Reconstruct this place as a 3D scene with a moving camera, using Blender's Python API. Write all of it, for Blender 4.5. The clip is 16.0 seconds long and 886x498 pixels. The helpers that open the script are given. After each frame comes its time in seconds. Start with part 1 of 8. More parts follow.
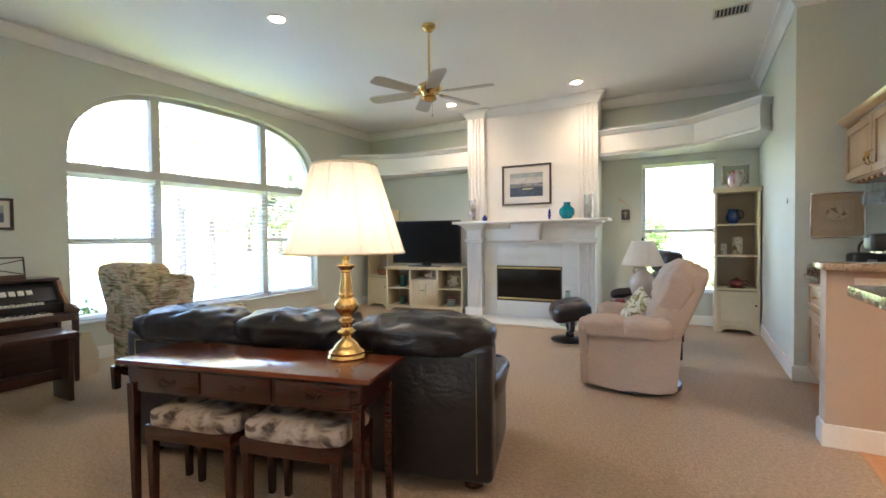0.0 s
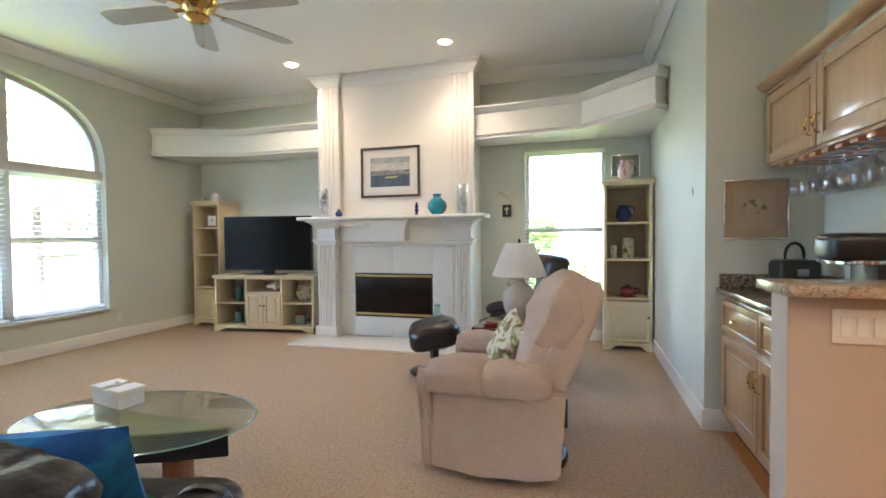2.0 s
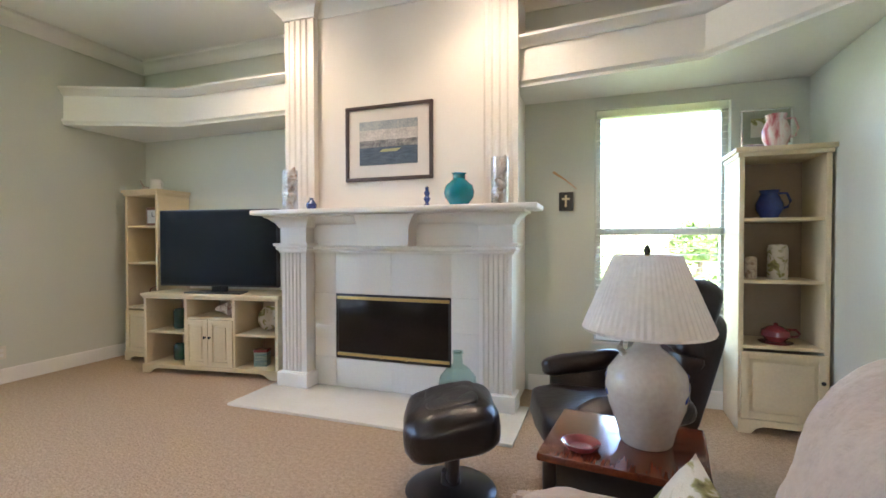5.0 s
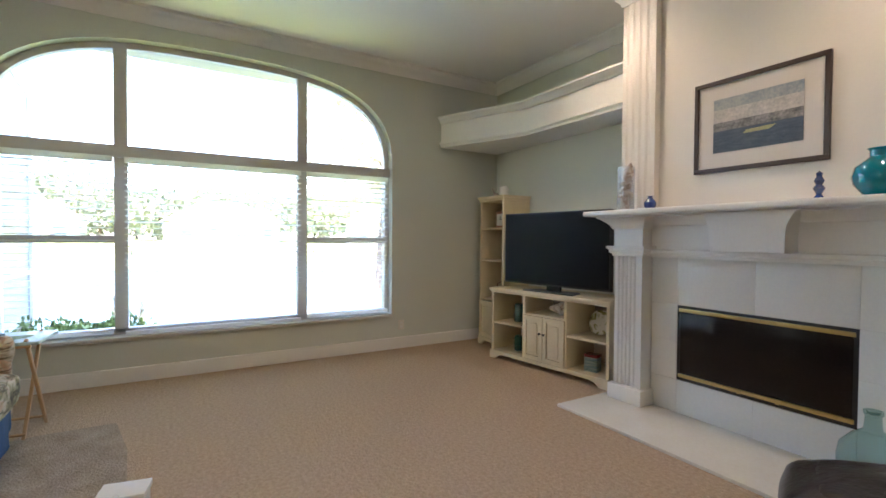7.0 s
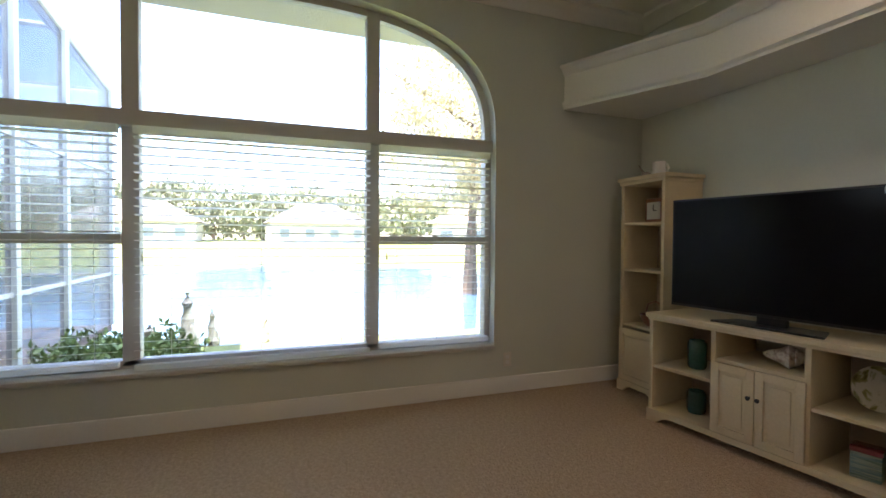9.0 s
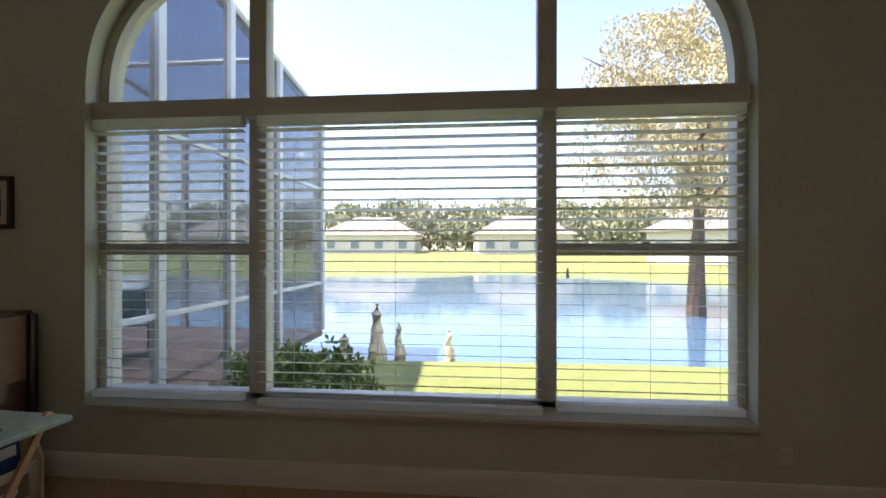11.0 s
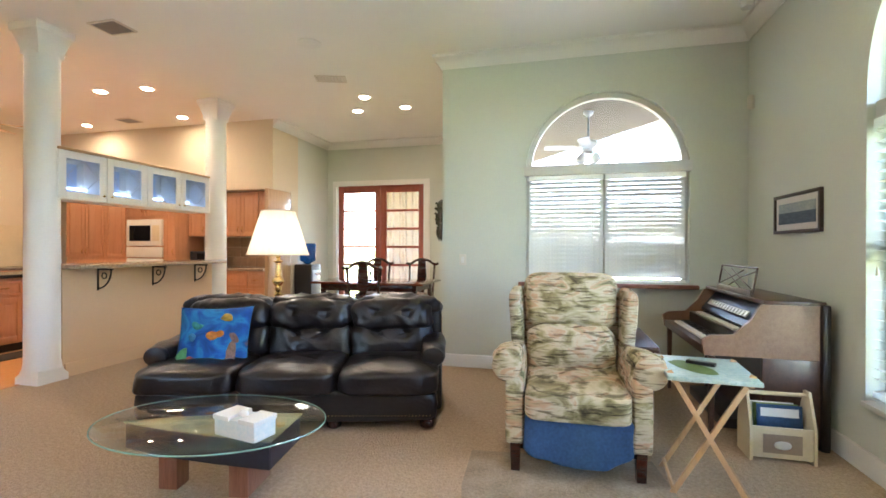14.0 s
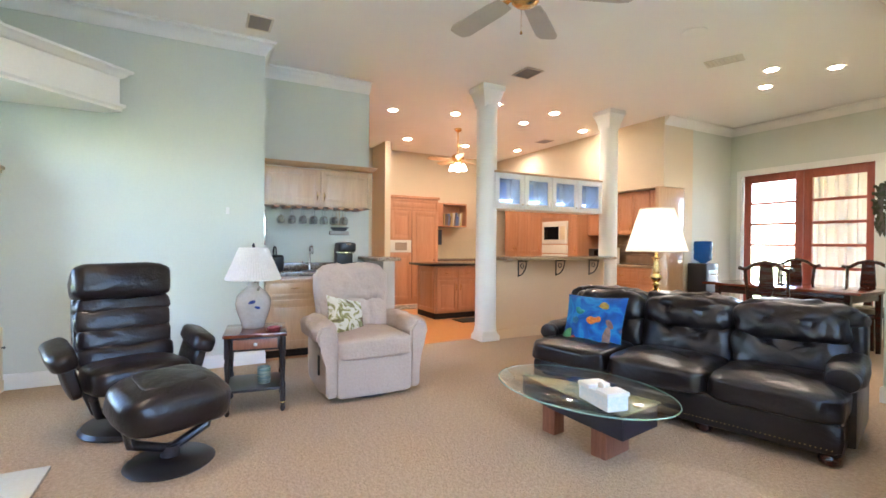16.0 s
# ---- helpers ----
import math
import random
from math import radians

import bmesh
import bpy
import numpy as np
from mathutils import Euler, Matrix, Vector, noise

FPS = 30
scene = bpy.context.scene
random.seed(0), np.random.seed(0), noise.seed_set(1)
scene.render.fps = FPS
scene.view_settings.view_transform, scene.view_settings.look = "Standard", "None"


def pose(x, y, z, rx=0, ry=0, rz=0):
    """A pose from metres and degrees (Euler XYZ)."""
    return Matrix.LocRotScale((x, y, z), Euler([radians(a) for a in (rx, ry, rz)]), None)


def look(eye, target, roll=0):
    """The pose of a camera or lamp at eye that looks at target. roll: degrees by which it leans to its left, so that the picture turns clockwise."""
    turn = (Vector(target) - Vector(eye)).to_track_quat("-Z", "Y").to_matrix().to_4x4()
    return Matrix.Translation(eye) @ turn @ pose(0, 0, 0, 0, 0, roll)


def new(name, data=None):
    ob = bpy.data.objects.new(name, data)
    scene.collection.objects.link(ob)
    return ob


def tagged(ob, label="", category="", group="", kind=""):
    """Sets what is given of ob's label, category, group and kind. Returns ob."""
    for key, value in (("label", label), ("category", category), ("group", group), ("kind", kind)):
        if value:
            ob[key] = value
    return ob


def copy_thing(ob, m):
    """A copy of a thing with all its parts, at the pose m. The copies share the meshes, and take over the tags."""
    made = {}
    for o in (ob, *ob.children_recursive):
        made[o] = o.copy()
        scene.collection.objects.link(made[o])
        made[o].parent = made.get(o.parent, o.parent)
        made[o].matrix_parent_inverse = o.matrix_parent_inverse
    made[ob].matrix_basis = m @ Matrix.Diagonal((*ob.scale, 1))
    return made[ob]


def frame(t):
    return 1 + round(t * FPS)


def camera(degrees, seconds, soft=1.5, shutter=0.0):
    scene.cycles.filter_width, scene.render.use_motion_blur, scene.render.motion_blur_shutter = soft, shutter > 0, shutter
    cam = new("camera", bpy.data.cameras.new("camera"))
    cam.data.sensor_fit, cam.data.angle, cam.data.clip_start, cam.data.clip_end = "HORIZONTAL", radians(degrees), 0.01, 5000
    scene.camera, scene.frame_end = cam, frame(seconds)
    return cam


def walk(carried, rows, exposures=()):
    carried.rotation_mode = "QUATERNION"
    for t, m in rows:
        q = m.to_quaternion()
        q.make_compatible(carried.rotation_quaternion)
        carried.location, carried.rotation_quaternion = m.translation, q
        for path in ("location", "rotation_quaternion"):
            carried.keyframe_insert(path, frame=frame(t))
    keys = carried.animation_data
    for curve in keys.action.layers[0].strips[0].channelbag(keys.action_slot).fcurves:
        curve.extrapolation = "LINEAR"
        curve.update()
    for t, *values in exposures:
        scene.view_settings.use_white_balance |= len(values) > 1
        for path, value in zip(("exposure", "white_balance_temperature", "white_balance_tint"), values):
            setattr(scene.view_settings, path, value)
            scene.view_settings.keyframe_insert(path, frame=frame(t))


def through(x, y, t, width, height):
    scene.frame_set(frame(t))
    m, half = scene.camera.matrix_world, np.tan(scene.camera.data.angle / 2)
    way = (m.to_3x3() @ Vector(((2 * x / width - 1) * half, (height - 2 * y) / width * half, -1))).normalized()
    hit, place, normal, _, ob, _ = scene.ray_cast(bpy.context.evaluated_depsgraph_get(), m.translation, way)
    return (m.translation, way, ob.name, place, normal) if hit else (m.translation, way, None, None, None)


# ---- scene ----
cam = camera(88, 16.0, soft=1.6)
PATH = [
    (0, -0.330, 0.062, 1.241, 88.60, 0.62, 28.58),
    (0.5, -0.298, 0.406, 1.257, 88.32, 0.70, 26.37),
    (1, -0.298, 0.808, 1.258, 88.27, 0.64, 24.11),
    (1.5, -0.327, 1.201, 1.247, 88.24, 0.57, 19.86),
    (2, -0.337, 1.607, 1.245, 88.40, 0.54, 16.63),
    (2.5, -0.397, 2.013, 1.243, 88.48, 0.41, 12.35),
    (3, -0.432, 2.424, 1.224, 88.48, 0.46, 7.69),
    (3.2, -0.465, 2.588, 1.227, 88.54, 0.43, 6.78),
    (5.3, -0.943, 3.517, 1.237, 89.26, -0.04, 25.31),
    (5.5, -0.952, 3.556, 1.239, 89.25, -0.10, 29.93),
    (6, -0.908, 3.589, 1.249, 89.27, -0.02, 40.66),
    (6.5, -0.856, 3.635, 1.250, 89.12, -0.09, 51.66),
    (7, -1.052, 3.629, 1.265, 88.74, -0.39, 59.40),
    (7.5, -1.348, 3.691, 1.278, 88.54, -0.54, 62.75),
    (8, -1.699, 3.845, 1.284, 88.46, -0.38, 64.76),
    (8.2, -1.846, 3.916, 1.275, 88.44, -0.36, 65.76),
    (10.3, -3.363, 4.299, 1.239, 89.63, -0.42, 82.63),
    (10.5, -3.427, 4.327, 1.234, 89.69, -0.34, 85.82),
    (11, -3.531, 4.491, 1.242, 90.04, -0.04, 95.25),
    (11.5, -3.503, 4.686, 1.236, 90.34, -0.09, 105.34),
    (12, -3.456, 4.854, 1.247, 90.31, -0.16, 120.85),
    (12.5, -3.553, 4.948, 1.238, 90.15, -0.23, 140.95),
    (13, -3.760, 5.080, 1.225, 90.10, -0.25, 162.86),
    (13.5, -3.988, 5.221, 1.226, 89.95, -0.24, 179.96),
    (14, -4.201, 5.358, 1.242, 89.86, -0.17, 194.27),
    (14.5, -4.337, 5.372, 1.236, 89.74, -0.40, 206.16),
    (15, -4.475, 5.395, 1.234, 89.66, -0.40, 219.46),
    (15.5, -4.559, 5.448, 1.231, 89.47, -0.56, 231.88),
    (16, -4.565, 5.437, 1.221, 89.47, -0.46, 242.11),
]
EXPOSURES = [
    (0.0, 4.85, 5900, 12), (3.0, 4.9, 5900, 12), (5.5, 4.85, 6050, 15), (7.0, 4.25, 6100, 15), (8.2, 3.75, 6400, 15),
    (10.3, 2.5, 6900, 22), (11.0, 2.1, 7000, 20), (11.6, 2.1, 7000, 20), (12.0, 1.85, 7000, 18), (12.5, 2.6, 7000, 16),
    (13.0, 4.2, 7200, 14), (13.5, 4.95, 6550, 13), (14.5, 5.15, 6000, 12), (16.0, 5.3, 5750, 13)]
walk(cam, [(t, pose(*p)) for t, *p in PATH], EXPOSURES)

# ---- world, sun, lamps ----
world = bpy.data.worlds.new("sky")
world.use_nodes = True
scene.world = world
wn = world.node_tree
sky = wn.nodes.new("ShaderNodeTexSky")
sky.sky_type, sky.sun_disc = "NISHITA", False
sky.sun_elevation, sky.sun_rotation = radians(64), radians(169)
wn.nodes["Background"].inputs["Strength"].default_value = 0.15
wn.links.new(sky.outputs[0], wn.nodes["Background"].inputs["Color"])
sun = new("sun", bpy.data.lights.new("sun", "SUN"))
sun.data.energy, sun.data.angle, sun.data.color = 4.5, radians(0.6), (1, 0.95, 0.86)
sun.matrix_world = look((1.5, -7.7, 16), (0, 0, 0))


def lamp(name, kind, place, target, power, colour, size=0.1, cone=110):
    ob = new(name, bpy.data.lights.new(name, kind))
    ob.data.energy, ob.data.color = power, colour
    if kind == "SPOT":
        ob.data.spot_size, ob.data.spot_blend, ob.data.shadow_soft_size = radians(cone), 0.6, size
    elif kind == "POINT":
        ob.data.shadow_soft_size = size
    ob.matrix_world = look(place, target)
    return ob


WARM = (1, 0.72, 0.5)
ROOM_TOP = 3.25
LIVING_DOWNLIGHTS = [(-3.66, 3.06), (-1.67, 6.20), (-3.54, 6.26)]
KITCHEN_DOWNLIGHTS = [(1.94, 2.87), (1.64, 1.95), (3.57, 1.92), (0.93, 1.68), (1.56, 0.70), (0.875, 0.64), (3.38, -0.55), (1.46, -0.53), (3.55, 0.64)]
DINING_DOWNLIGHTS = [(-1.67, -0.32), (-1.32, -0.87), (-2.06, -0.86)]

# ---- materials ----


def mat(name, colour, rough=0.5, metal=0.0, var=0.12, scale=6.0, fine=60.0, bump=0.0, bump_scale=80.0, colour2=None, coat=0.0, stretch=None, spec=0.5):
    m = bpy.data.materials.new(name)
    m.use_nodes = True
    n, l = m.node_tree.nodes, m.node_tree.links
    b = n["Principled BSDF"]
    b.inputs["Roughness"].default_value, b.inputs["Metallic"].default_value = rough, metal
    b.inputs["Specular IOR Level"].default_value = spec
    b.inputs["Coat Weight"].default_value = coat
    b.inputs["Coat Roughness"].default_value = 0.08
    tc = n.new("ShaderNodeTexCoord")
    mp = n.new("ShaderNodeMapping")
    mp.inputs["Scale"].default_value = stretch or (1, 1, 1)
    l.new(tc.outputs["Object"], mp.inputs["Vector"])
    big, small = n.new("ShaderNodeTexNoise"), n.new("ShaderNodeTexNoise")
    big.inputs["Scale"].default_value, small.inputs["Scale"].default_value = scale, fine
    big.inputs["Detail"].default_value, small.inputs["Detail"].default_value = 3, 2
    add = n.new("ShaderNodeMath")
    add.operation = "MULTIPLY_ADD"
    add.inputs[1].default_value = 0.5
    l.new(mp.outputs[0], big.inputs["Vector"])
    l.new(mp.outputs[0], small.inputs["Vector"])
    half = n.new("ShaderNodeMath")
    half.operation = "MULTIPLY"
    half.inputs[1].default_value = 0.5
    l.new(small.outputs["Fac"], half.inputs[0])
    l.new(big.outputs["Fac"], add.inputs[0])
    l.new(half.outputs[0], add.inputs[2])
    ramp = n.new("ShaderNodeValToRGB")
    c2 = colour2 or tuple(min(1, c * (1 + var)) for c in colour)
    c1 = colour if colour2 else tuple(c * (1 - var) for c in colour)
    ramp.color_ramp.elements[0].position, ramp.color_ramp.elements[1].position = 0.32, 0.68
    ramp.color_ramp.elements[0].color, ramp.color_ramp.elements[1].color = (*c1, 1), (*c2, 1)
    l.new(add.outputs[0], ramp.inputs[0])
    l.new(ramp.outputs[0], b.inputs["Base Color"])
    if bump:
        tx, bp = n.new("ShaderNodeTexNoise"), n.new("ShaderNodeBump")
        tx.inputs["Scale"].default_value, tx.inputs["Detail"].default_value = bump_scale, 4
        bp.inputs["Strength"].default_value, bp.inputs["Distance"].default_value = min(1, bump), 0.02
        l.new(mp.outputs[0], tx.inputs["Vector"])
        l.new(tx.outputs["Fac"], bp.inputs["Height"])
        l.new(bp.outputs[0], b.inputs["Normal"])
    return m


def patterned(name, stops, scale=7.0, rough=0.9, stretch=(1, 1, 1), bump=0.2):
    """A printed cloth: a few colours in soft-edged patches."""
    m = mat(name, stops[0][1], rough, bump=bump, bump_scale=220, stretch=stretch)
    n, l = m.node_tree.nodes, m.node_tree.links
    ramp = [q for q in n if q.type == "VALTORGB"][0]
    tx = [q for q in n if q.type == "TEX_NOISE"][0]
    tx.inputs["Scale"].default_value, tx.inputs["Detail"].default_value, tx.inputs["Distortion"].default_value = scale, 5, 0.8
    l.new(tx.outputs["Fac"], ramp.inputs[0])
    e = ramp.color_ramp.elements
    for i, (at, c) in enumerate(stops):
        q = e[i] if i < 2 else e.new(at)
        q.position, q.color = at, (*c, 1)
    return m


def creased(m, scale, strength):
    """Adds long soft folds under the fine grain of a leather or cloth."""
    n, l = m.node_tree.nodes, m.node_tree.links
    grain = [q for q in n if q.type == "BUMP"][0]
    tc = [q for q in n if q.type == "TEX_COORD"][0]
    tx, fold, ramp = n.new("ShaderNodeTexNoise"), n.new("ShaderNodeBump"), n.new("ShaderNodeMapRange")
    tx.inputs["Scale"].default_value, tx.inputs["Detail"].default_value, tx.inputs["Distortion"].default_value = scale, 2.5, 1.4
    ramp.inputs["From Min"].default_value, ramp.inputs["From Max"].default_value = 0.36, 0.60
    ramp.interpolation_type = "SMOOTHSTEP"
    fold.inputs["Strength"].default_value, fold.inputs["Distance"].default_value = strength, 0.012
    l.new(tc.outputs["Object"], tx.inputs["Vector"])
    l.new(tx.outputs["Fac"], ramp.inputs["Value"])
    l.new(ramp.outputs["Result"], fold.inputs["Height"])
    l.new(fold.outputs[0], grain.inputs["Normal"])
    return m


def landscape_cloth(name):
    """A printed cloth: hazy cream ground, olive banks, rust and brown brush strokes drawn sideways."""
    m = patterned(name, [(0.24, (0.05, 0.036, 0.018)), (0.32, (0.16, 0.13, 0.055)), (0.41, (0.33, 0.28, 0.15)), (0.48, (0.52, 0.44, 0.30)), (0.53, (0.55, 0.46, 0.33)), (0.58, (0.50, 0.31, 0.19)), (0.64, (0.42, 0.35, 0.21)), (0.72, (0.18, 0.16, 0.08))], 5.5, stretch=(1.0, 1.0, 2.0))
    n, l = m.node_tree.nodes, m.node_tree.links
    base = [q for q in n if q.type == "VALTORGB"][0]
    tc = [q for q in n if q.type == "TEX_COORD"][0]
    mp, tx, band = n.new("ShaderNodeMapping"), n.new("ShaderNodeTexNoise"), n.new("ShaderNodeValToRGB")
    mp.inputs["Scale"].default_value = (4.5, 4.5, 42.0)
    tx.inputs["Scale"].default_value, tx.inputs["Detail"].default_value, tx.inputs["Distortion"].default_value = 1.7, 4, 0.6
    band.color_ramp.elements[0].position, band.color_ramp.elements[1].position = 0.36, 0.48
    band.color_ramp.elements[0].color, band.color_ramp.elements[1].color = (0.16, 0.14, 0.085, 1), (1, 1, 1, 1)
    mul = n.new("ShaderNodeMixRGB")
    mul.blend_type, mul.inputs[0].default_value = "MULTIPLY", 0.85
    l.new(tc.outputs["Object"], mp.inputs["Vector"])
    l.new(mp.outputs[0], tx.inputs["Vector"])
    l.new(tx.outputs["Fac"], band.inputs[0])
    l.new(base.outputs[0], mul.inputs[1]), l.new(band.outputs[0], mul.inputs[2])
    l.new(mul.outputs[0], n["Principled BSDF"].inputs["Base Color"])
    return m


def woody(name, dark, light, rough=0.35, axis=2, scale=3.0, coat=0.0):
    s = [14.0, 14.0, 14.0]
    s[axis] = 0.9
    return mat(name, dark, rough, colour2=light, scale=scale, fine=scale * 5, stretch=tuple(s), bump=0.05, bump_scale=20, coat=coat)


def glass(name, tint=(1, 1, 1), rough=0.0, clear=0.92, gloss=0.035):
    """Thin clear glass: mostly see-through, with a sharp reflection."""
    m = bpy.data.materials.new(name)
    m.use_nodes = True
    n, l = m.node_tree.nodes, m.node_tree.links
    n.remove(n["Principled BSDF"])
    tr, gl, mx, fr = n.new("ShaderNodeBsdfTransparent"), n.new("ShaderNodeBsdfGlossy"), n.new("ShaderNodeMixShader"), n.new("ShaderNodeLayerWeight")
    pw, sc = n.new("ShaderNodeMath"), n.new("ShaderNodeMath")
    pw.operation, sc.operation = "POWER", "MULTIPLY_ADD"
    pw.inputs[1].default_value, sc.inputs[1].default_value, sc.inputs[2].default_value = 5, 0.85, gloss
    tr.inputs[0].default_value, gl.inputs["Roughness"].default_value = (*[c * clear for c in tint], 1), rough
    fr.inputs[0].default_value = 0.5
    l.new(fr.outputs["Facing"], pw.inputs[0]), l.new(pw.outputs[0], sc.inputs[0])
    l.new(sc.outputs[0], mx.inputs[0]), l.new(tr.outputs[0], mx.inputs[1]), l.new(gl.outputs[0], mx.inputs[2])
    l.new(mx.outputs[0], n["Material Output"].inputs[0])
    return m


def glow(name, colour, strength):
    m = bpy.data.materials.new(name)
    m.use_nodes = True
    b = m.node_tree.nodes["Principled BSDF"]
    b.inputs["Emission Color"].default_value, b.inputs["Emission Strength"].default_value = (*colour, 1), strength
    return m


def cloth_shade(name, colour, through=0.5):
    m = mat(name, colour, 0.9, bump=0.1, bump_scale=300)
    n, l = m.node_tree.nodes, m.node_tree.links
    t, mx = n.new("ShaderNodeBsdfTranslucent"), n.new("ShaderNodeMixShader")
    t.inputs[0].default_value, mx.inputs[0].default_value = (*colour, 1), through
    l.new(n["Principled BSDF"].outputs[0], mx.inputs[1]), l.new(t.outputs[0], mx.inputs[2])
    l.new(mx.outputs[0], n["Material Output"].inputs[0])
    return m


PAINT = mat("sage_wall_paint", (0.60, 0.615, 0.535), 0.75, var=0.03, scale=1.5, bump=0.06, bump_scale=160)
TAN = mat("cream_wall_paint", (0.66, 0.56, 0.40), 0.75, var=0.03, scale=1.5, bump=0.06, bump_scale=160)
CEIL = mat("ceiling_paint", (0.87, 0.86, 0.81), 0.85, var=0.02, scale=1.2, bump=0.1, bump_scale=120)
WHITE = mat("white_trim_paint", (0.78, 0.76, 0.71), 0.4, var=0.03, scale=3)
BREAST = mat("warm_white_paint", (0.76, 0.71, 0.64), 0.6, var=0.02, scale=2, bump=0.05, bump_scale=140)
TILE = mat("white_glazed_tile", (0.74, 0.73, 0.68), 0.22, var=0.04, scale=2)
HEARTH = mat("cream_marble_slab", (0.70, 0.66, 0.56), 0.15, colour2=(0.76, 0.73, 0.65), scale=4)
CARPET = mat("beige_pile_carpet", (0.385, 0.277, 0.18), 0.98, colour2=(0.62, 0.468, 0.325), scale=46, fine=150, bump=1.0, bump_scale=75, spec=0.1)
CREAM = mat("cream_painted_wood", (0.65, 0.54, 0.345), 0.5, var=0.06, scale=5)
# CREAM darkened to paint in the shade inside shelves; also tones two insets.
CREAM_IN = mat("shade_darkened_cream", (0.30, 0.225, 0.155), 0.6, var=0.06)
OAK = woody("maple_cabinet_wood", (0.47, 0.29, 0.15), (0.58, 0.38, 0.21), 0.32, 2, 2.0, 0.3)
OAK_R = woody("kitchen_maple_wood", (0.46, 0.205, 0.095), (0.56, 0.28, 0.145), 0.32, 2, 2.0, 0.3)
FLOORWOOD = woody("oak_floor_board", (0.54, 0.215, 0.06), (0.66, 0.31, 0.10), 0.28, 0, 2.5, 0.3)
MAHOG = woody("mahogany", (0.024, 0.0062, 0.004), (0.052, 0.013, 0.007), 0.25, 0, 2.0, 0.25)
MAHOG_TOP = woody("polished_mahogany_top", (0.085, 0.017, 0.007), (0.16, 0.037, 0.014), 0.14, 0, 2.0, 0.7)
CHERRY = woody("cherry_door_wood", (0.27, 0.052, 0.028), (0.37, 0.088, 0.05), 0.3, 2, 2.0, 0.3)
WALNUT = woody("organ_walnut", (0.045, 0.018, 0.012), (0.085, 0.036, 0.022), 0.3, 1, 2.0, 0.2)
ORGANTAN = woody("organ_side_wood", (0.19, 0.095, 0.052), (0.27, 0.15, 0.09), 0.4, 1, 2.0)
PINE = woody("pine_tray_leg", (0.52, 0.30, 0.14), (0.64, 0.40, 0.20), 0.4, 2, 3.0)
REDWOOD = woody("red_wood_block", (0.20, 0.07, 0.035), (0.32, 0.13, 0.07), 0.35, 2, 3.0)
BLACKWOOD = mat("black_lacquered_wood", (0.018, 0.015, 0.016), 0.3, var=0.3)
NAVY = mat("black_blue_lacquer", (0.012, 0.014, 0.026), 0.3, var=0.2)
GRANITE = patterned("speckled_granite", [(0.30, (0.02, 0.017, 0.015)), (0.5, (0.16, 0.115, 0.08)), (0.62, (0.30, 0.24, 0.17)), (0.75, (0.06, 0.045, 0.035))], 55, 0.14, bump=0.0)
GRANITE_L = patterned("tan_granite", [(0.30, (0.16, 0.11, 0.075)), (0.5, (0.36, 0.27, 0.18)), (0.62, (0.44, 0.35, 0.25)), (0.75, (0.2, 0.14, 0.1))], 60, 0.16, bump=0.0)
BRASS = mat("polished_brass", (0.72, 0.50, 0.20), 0.2, 1.0, var=0.08)
GOLD = mat("satin_brass", (0.60, 0.45, 0.18), 0.3, 1.0, var=0.08)
CHROME = mat("chrome", (0.75, 0.76, 0.78), 0.1, 1.0, var=0.02)
STEEL = mat("grey_metal", (0.35, 0.35, 0.36), 0.35, 1.0, var=0.05)
IRON = mat("black_iron", (0.012, 0.012, 0.012), 0.5, 0.6)
LEATHER = creased(mat("black_leather", (0.011, 0.0095, 0.011), 0.30, var=0.35, scale=9, bump=0.10, bump_scale=60, spec=0.5), 7.0, 0.11)
BROWNLEATHER = creased(mat("dark_brown_leather", (0.012, 0.0075, 0.008), 0.3, var=0.3, scale=9, bump=0.12, bump_scale=60, spec=0.45), 7.0, 0.08)
BEIGE = creased(mat("beige_microfibre", (0.47, 0.37, 0.30), 0.9, var=0.07, scale=5, bump=0.3, bump_scale=40, spec=0.2), 6.0, 0.12)
BLACK = mat("black_plastic", (0.012, 0.012, 0.013), 0.35, var=0.2)
SCREEN = mat("dark_tv_glass", (0.006, 0.006, 0.007), 0.16, var=0.1, spec=0.10)
FIREGLASS = mat("smoked_fire_glass", (0.014, 0.010, 0.009), 0.12, var=0.2, spec=0.25)
DARK = mat("dark_recess", (0.02, 0.018, 0.016), 0.8)
PLASTIC = mat("ivory_plastic", (0.68, 0.64, 0.55), 0.4, var=0.02)
FRAMEW = mat("white_window_frame", (0.58, 0.56, 0.51), 0.45, var=0.03)
BLIND = cloth_shade("white_vinyl_slat", (0.90, 0.89, 0.82), 0.68)
BLIND_SHUT = cloth_shade("white_closed_slat", (0.74, 0.74, 0.72), 0.02)
# Blue translucent backing, added so the hanging cabinet's panes look lit.
BLUE_BACKING = cloth_shade("blue_backing_pane", (0.50, 0.62, 0.82), 0.5)
PAPER = mat("paper_white", (0.74, 0.72, 0.68), 0.8, var=0.03)
FLORAL = landscape_cloth("green_landscape_print")
FLORAL2 = patterned("green_floral_print", [(0.34, (0.12, 0.10, 0.035)), (0.42, (0.30, 0.28, 0.11)), (0.47, (0.60, 0.56, 0.46)), (0.57, (0.58, 0.53, 0.43)), (0.62, (0.24, 0.24, 0.09)), (0.70, (0.14, 0.07, 0.05))], 11)
SEA = patterned("sea_print", [(0.30, (0.008, 0.04, 0.17)), (0.46, (0.012, 0.09, 0.34)), (0.56, (0.02, 0.19, 0.45)), (0.66, (0.01, 0.08, 0.26)), (0.76, (0.22, 0.11, 0.10))], 6)
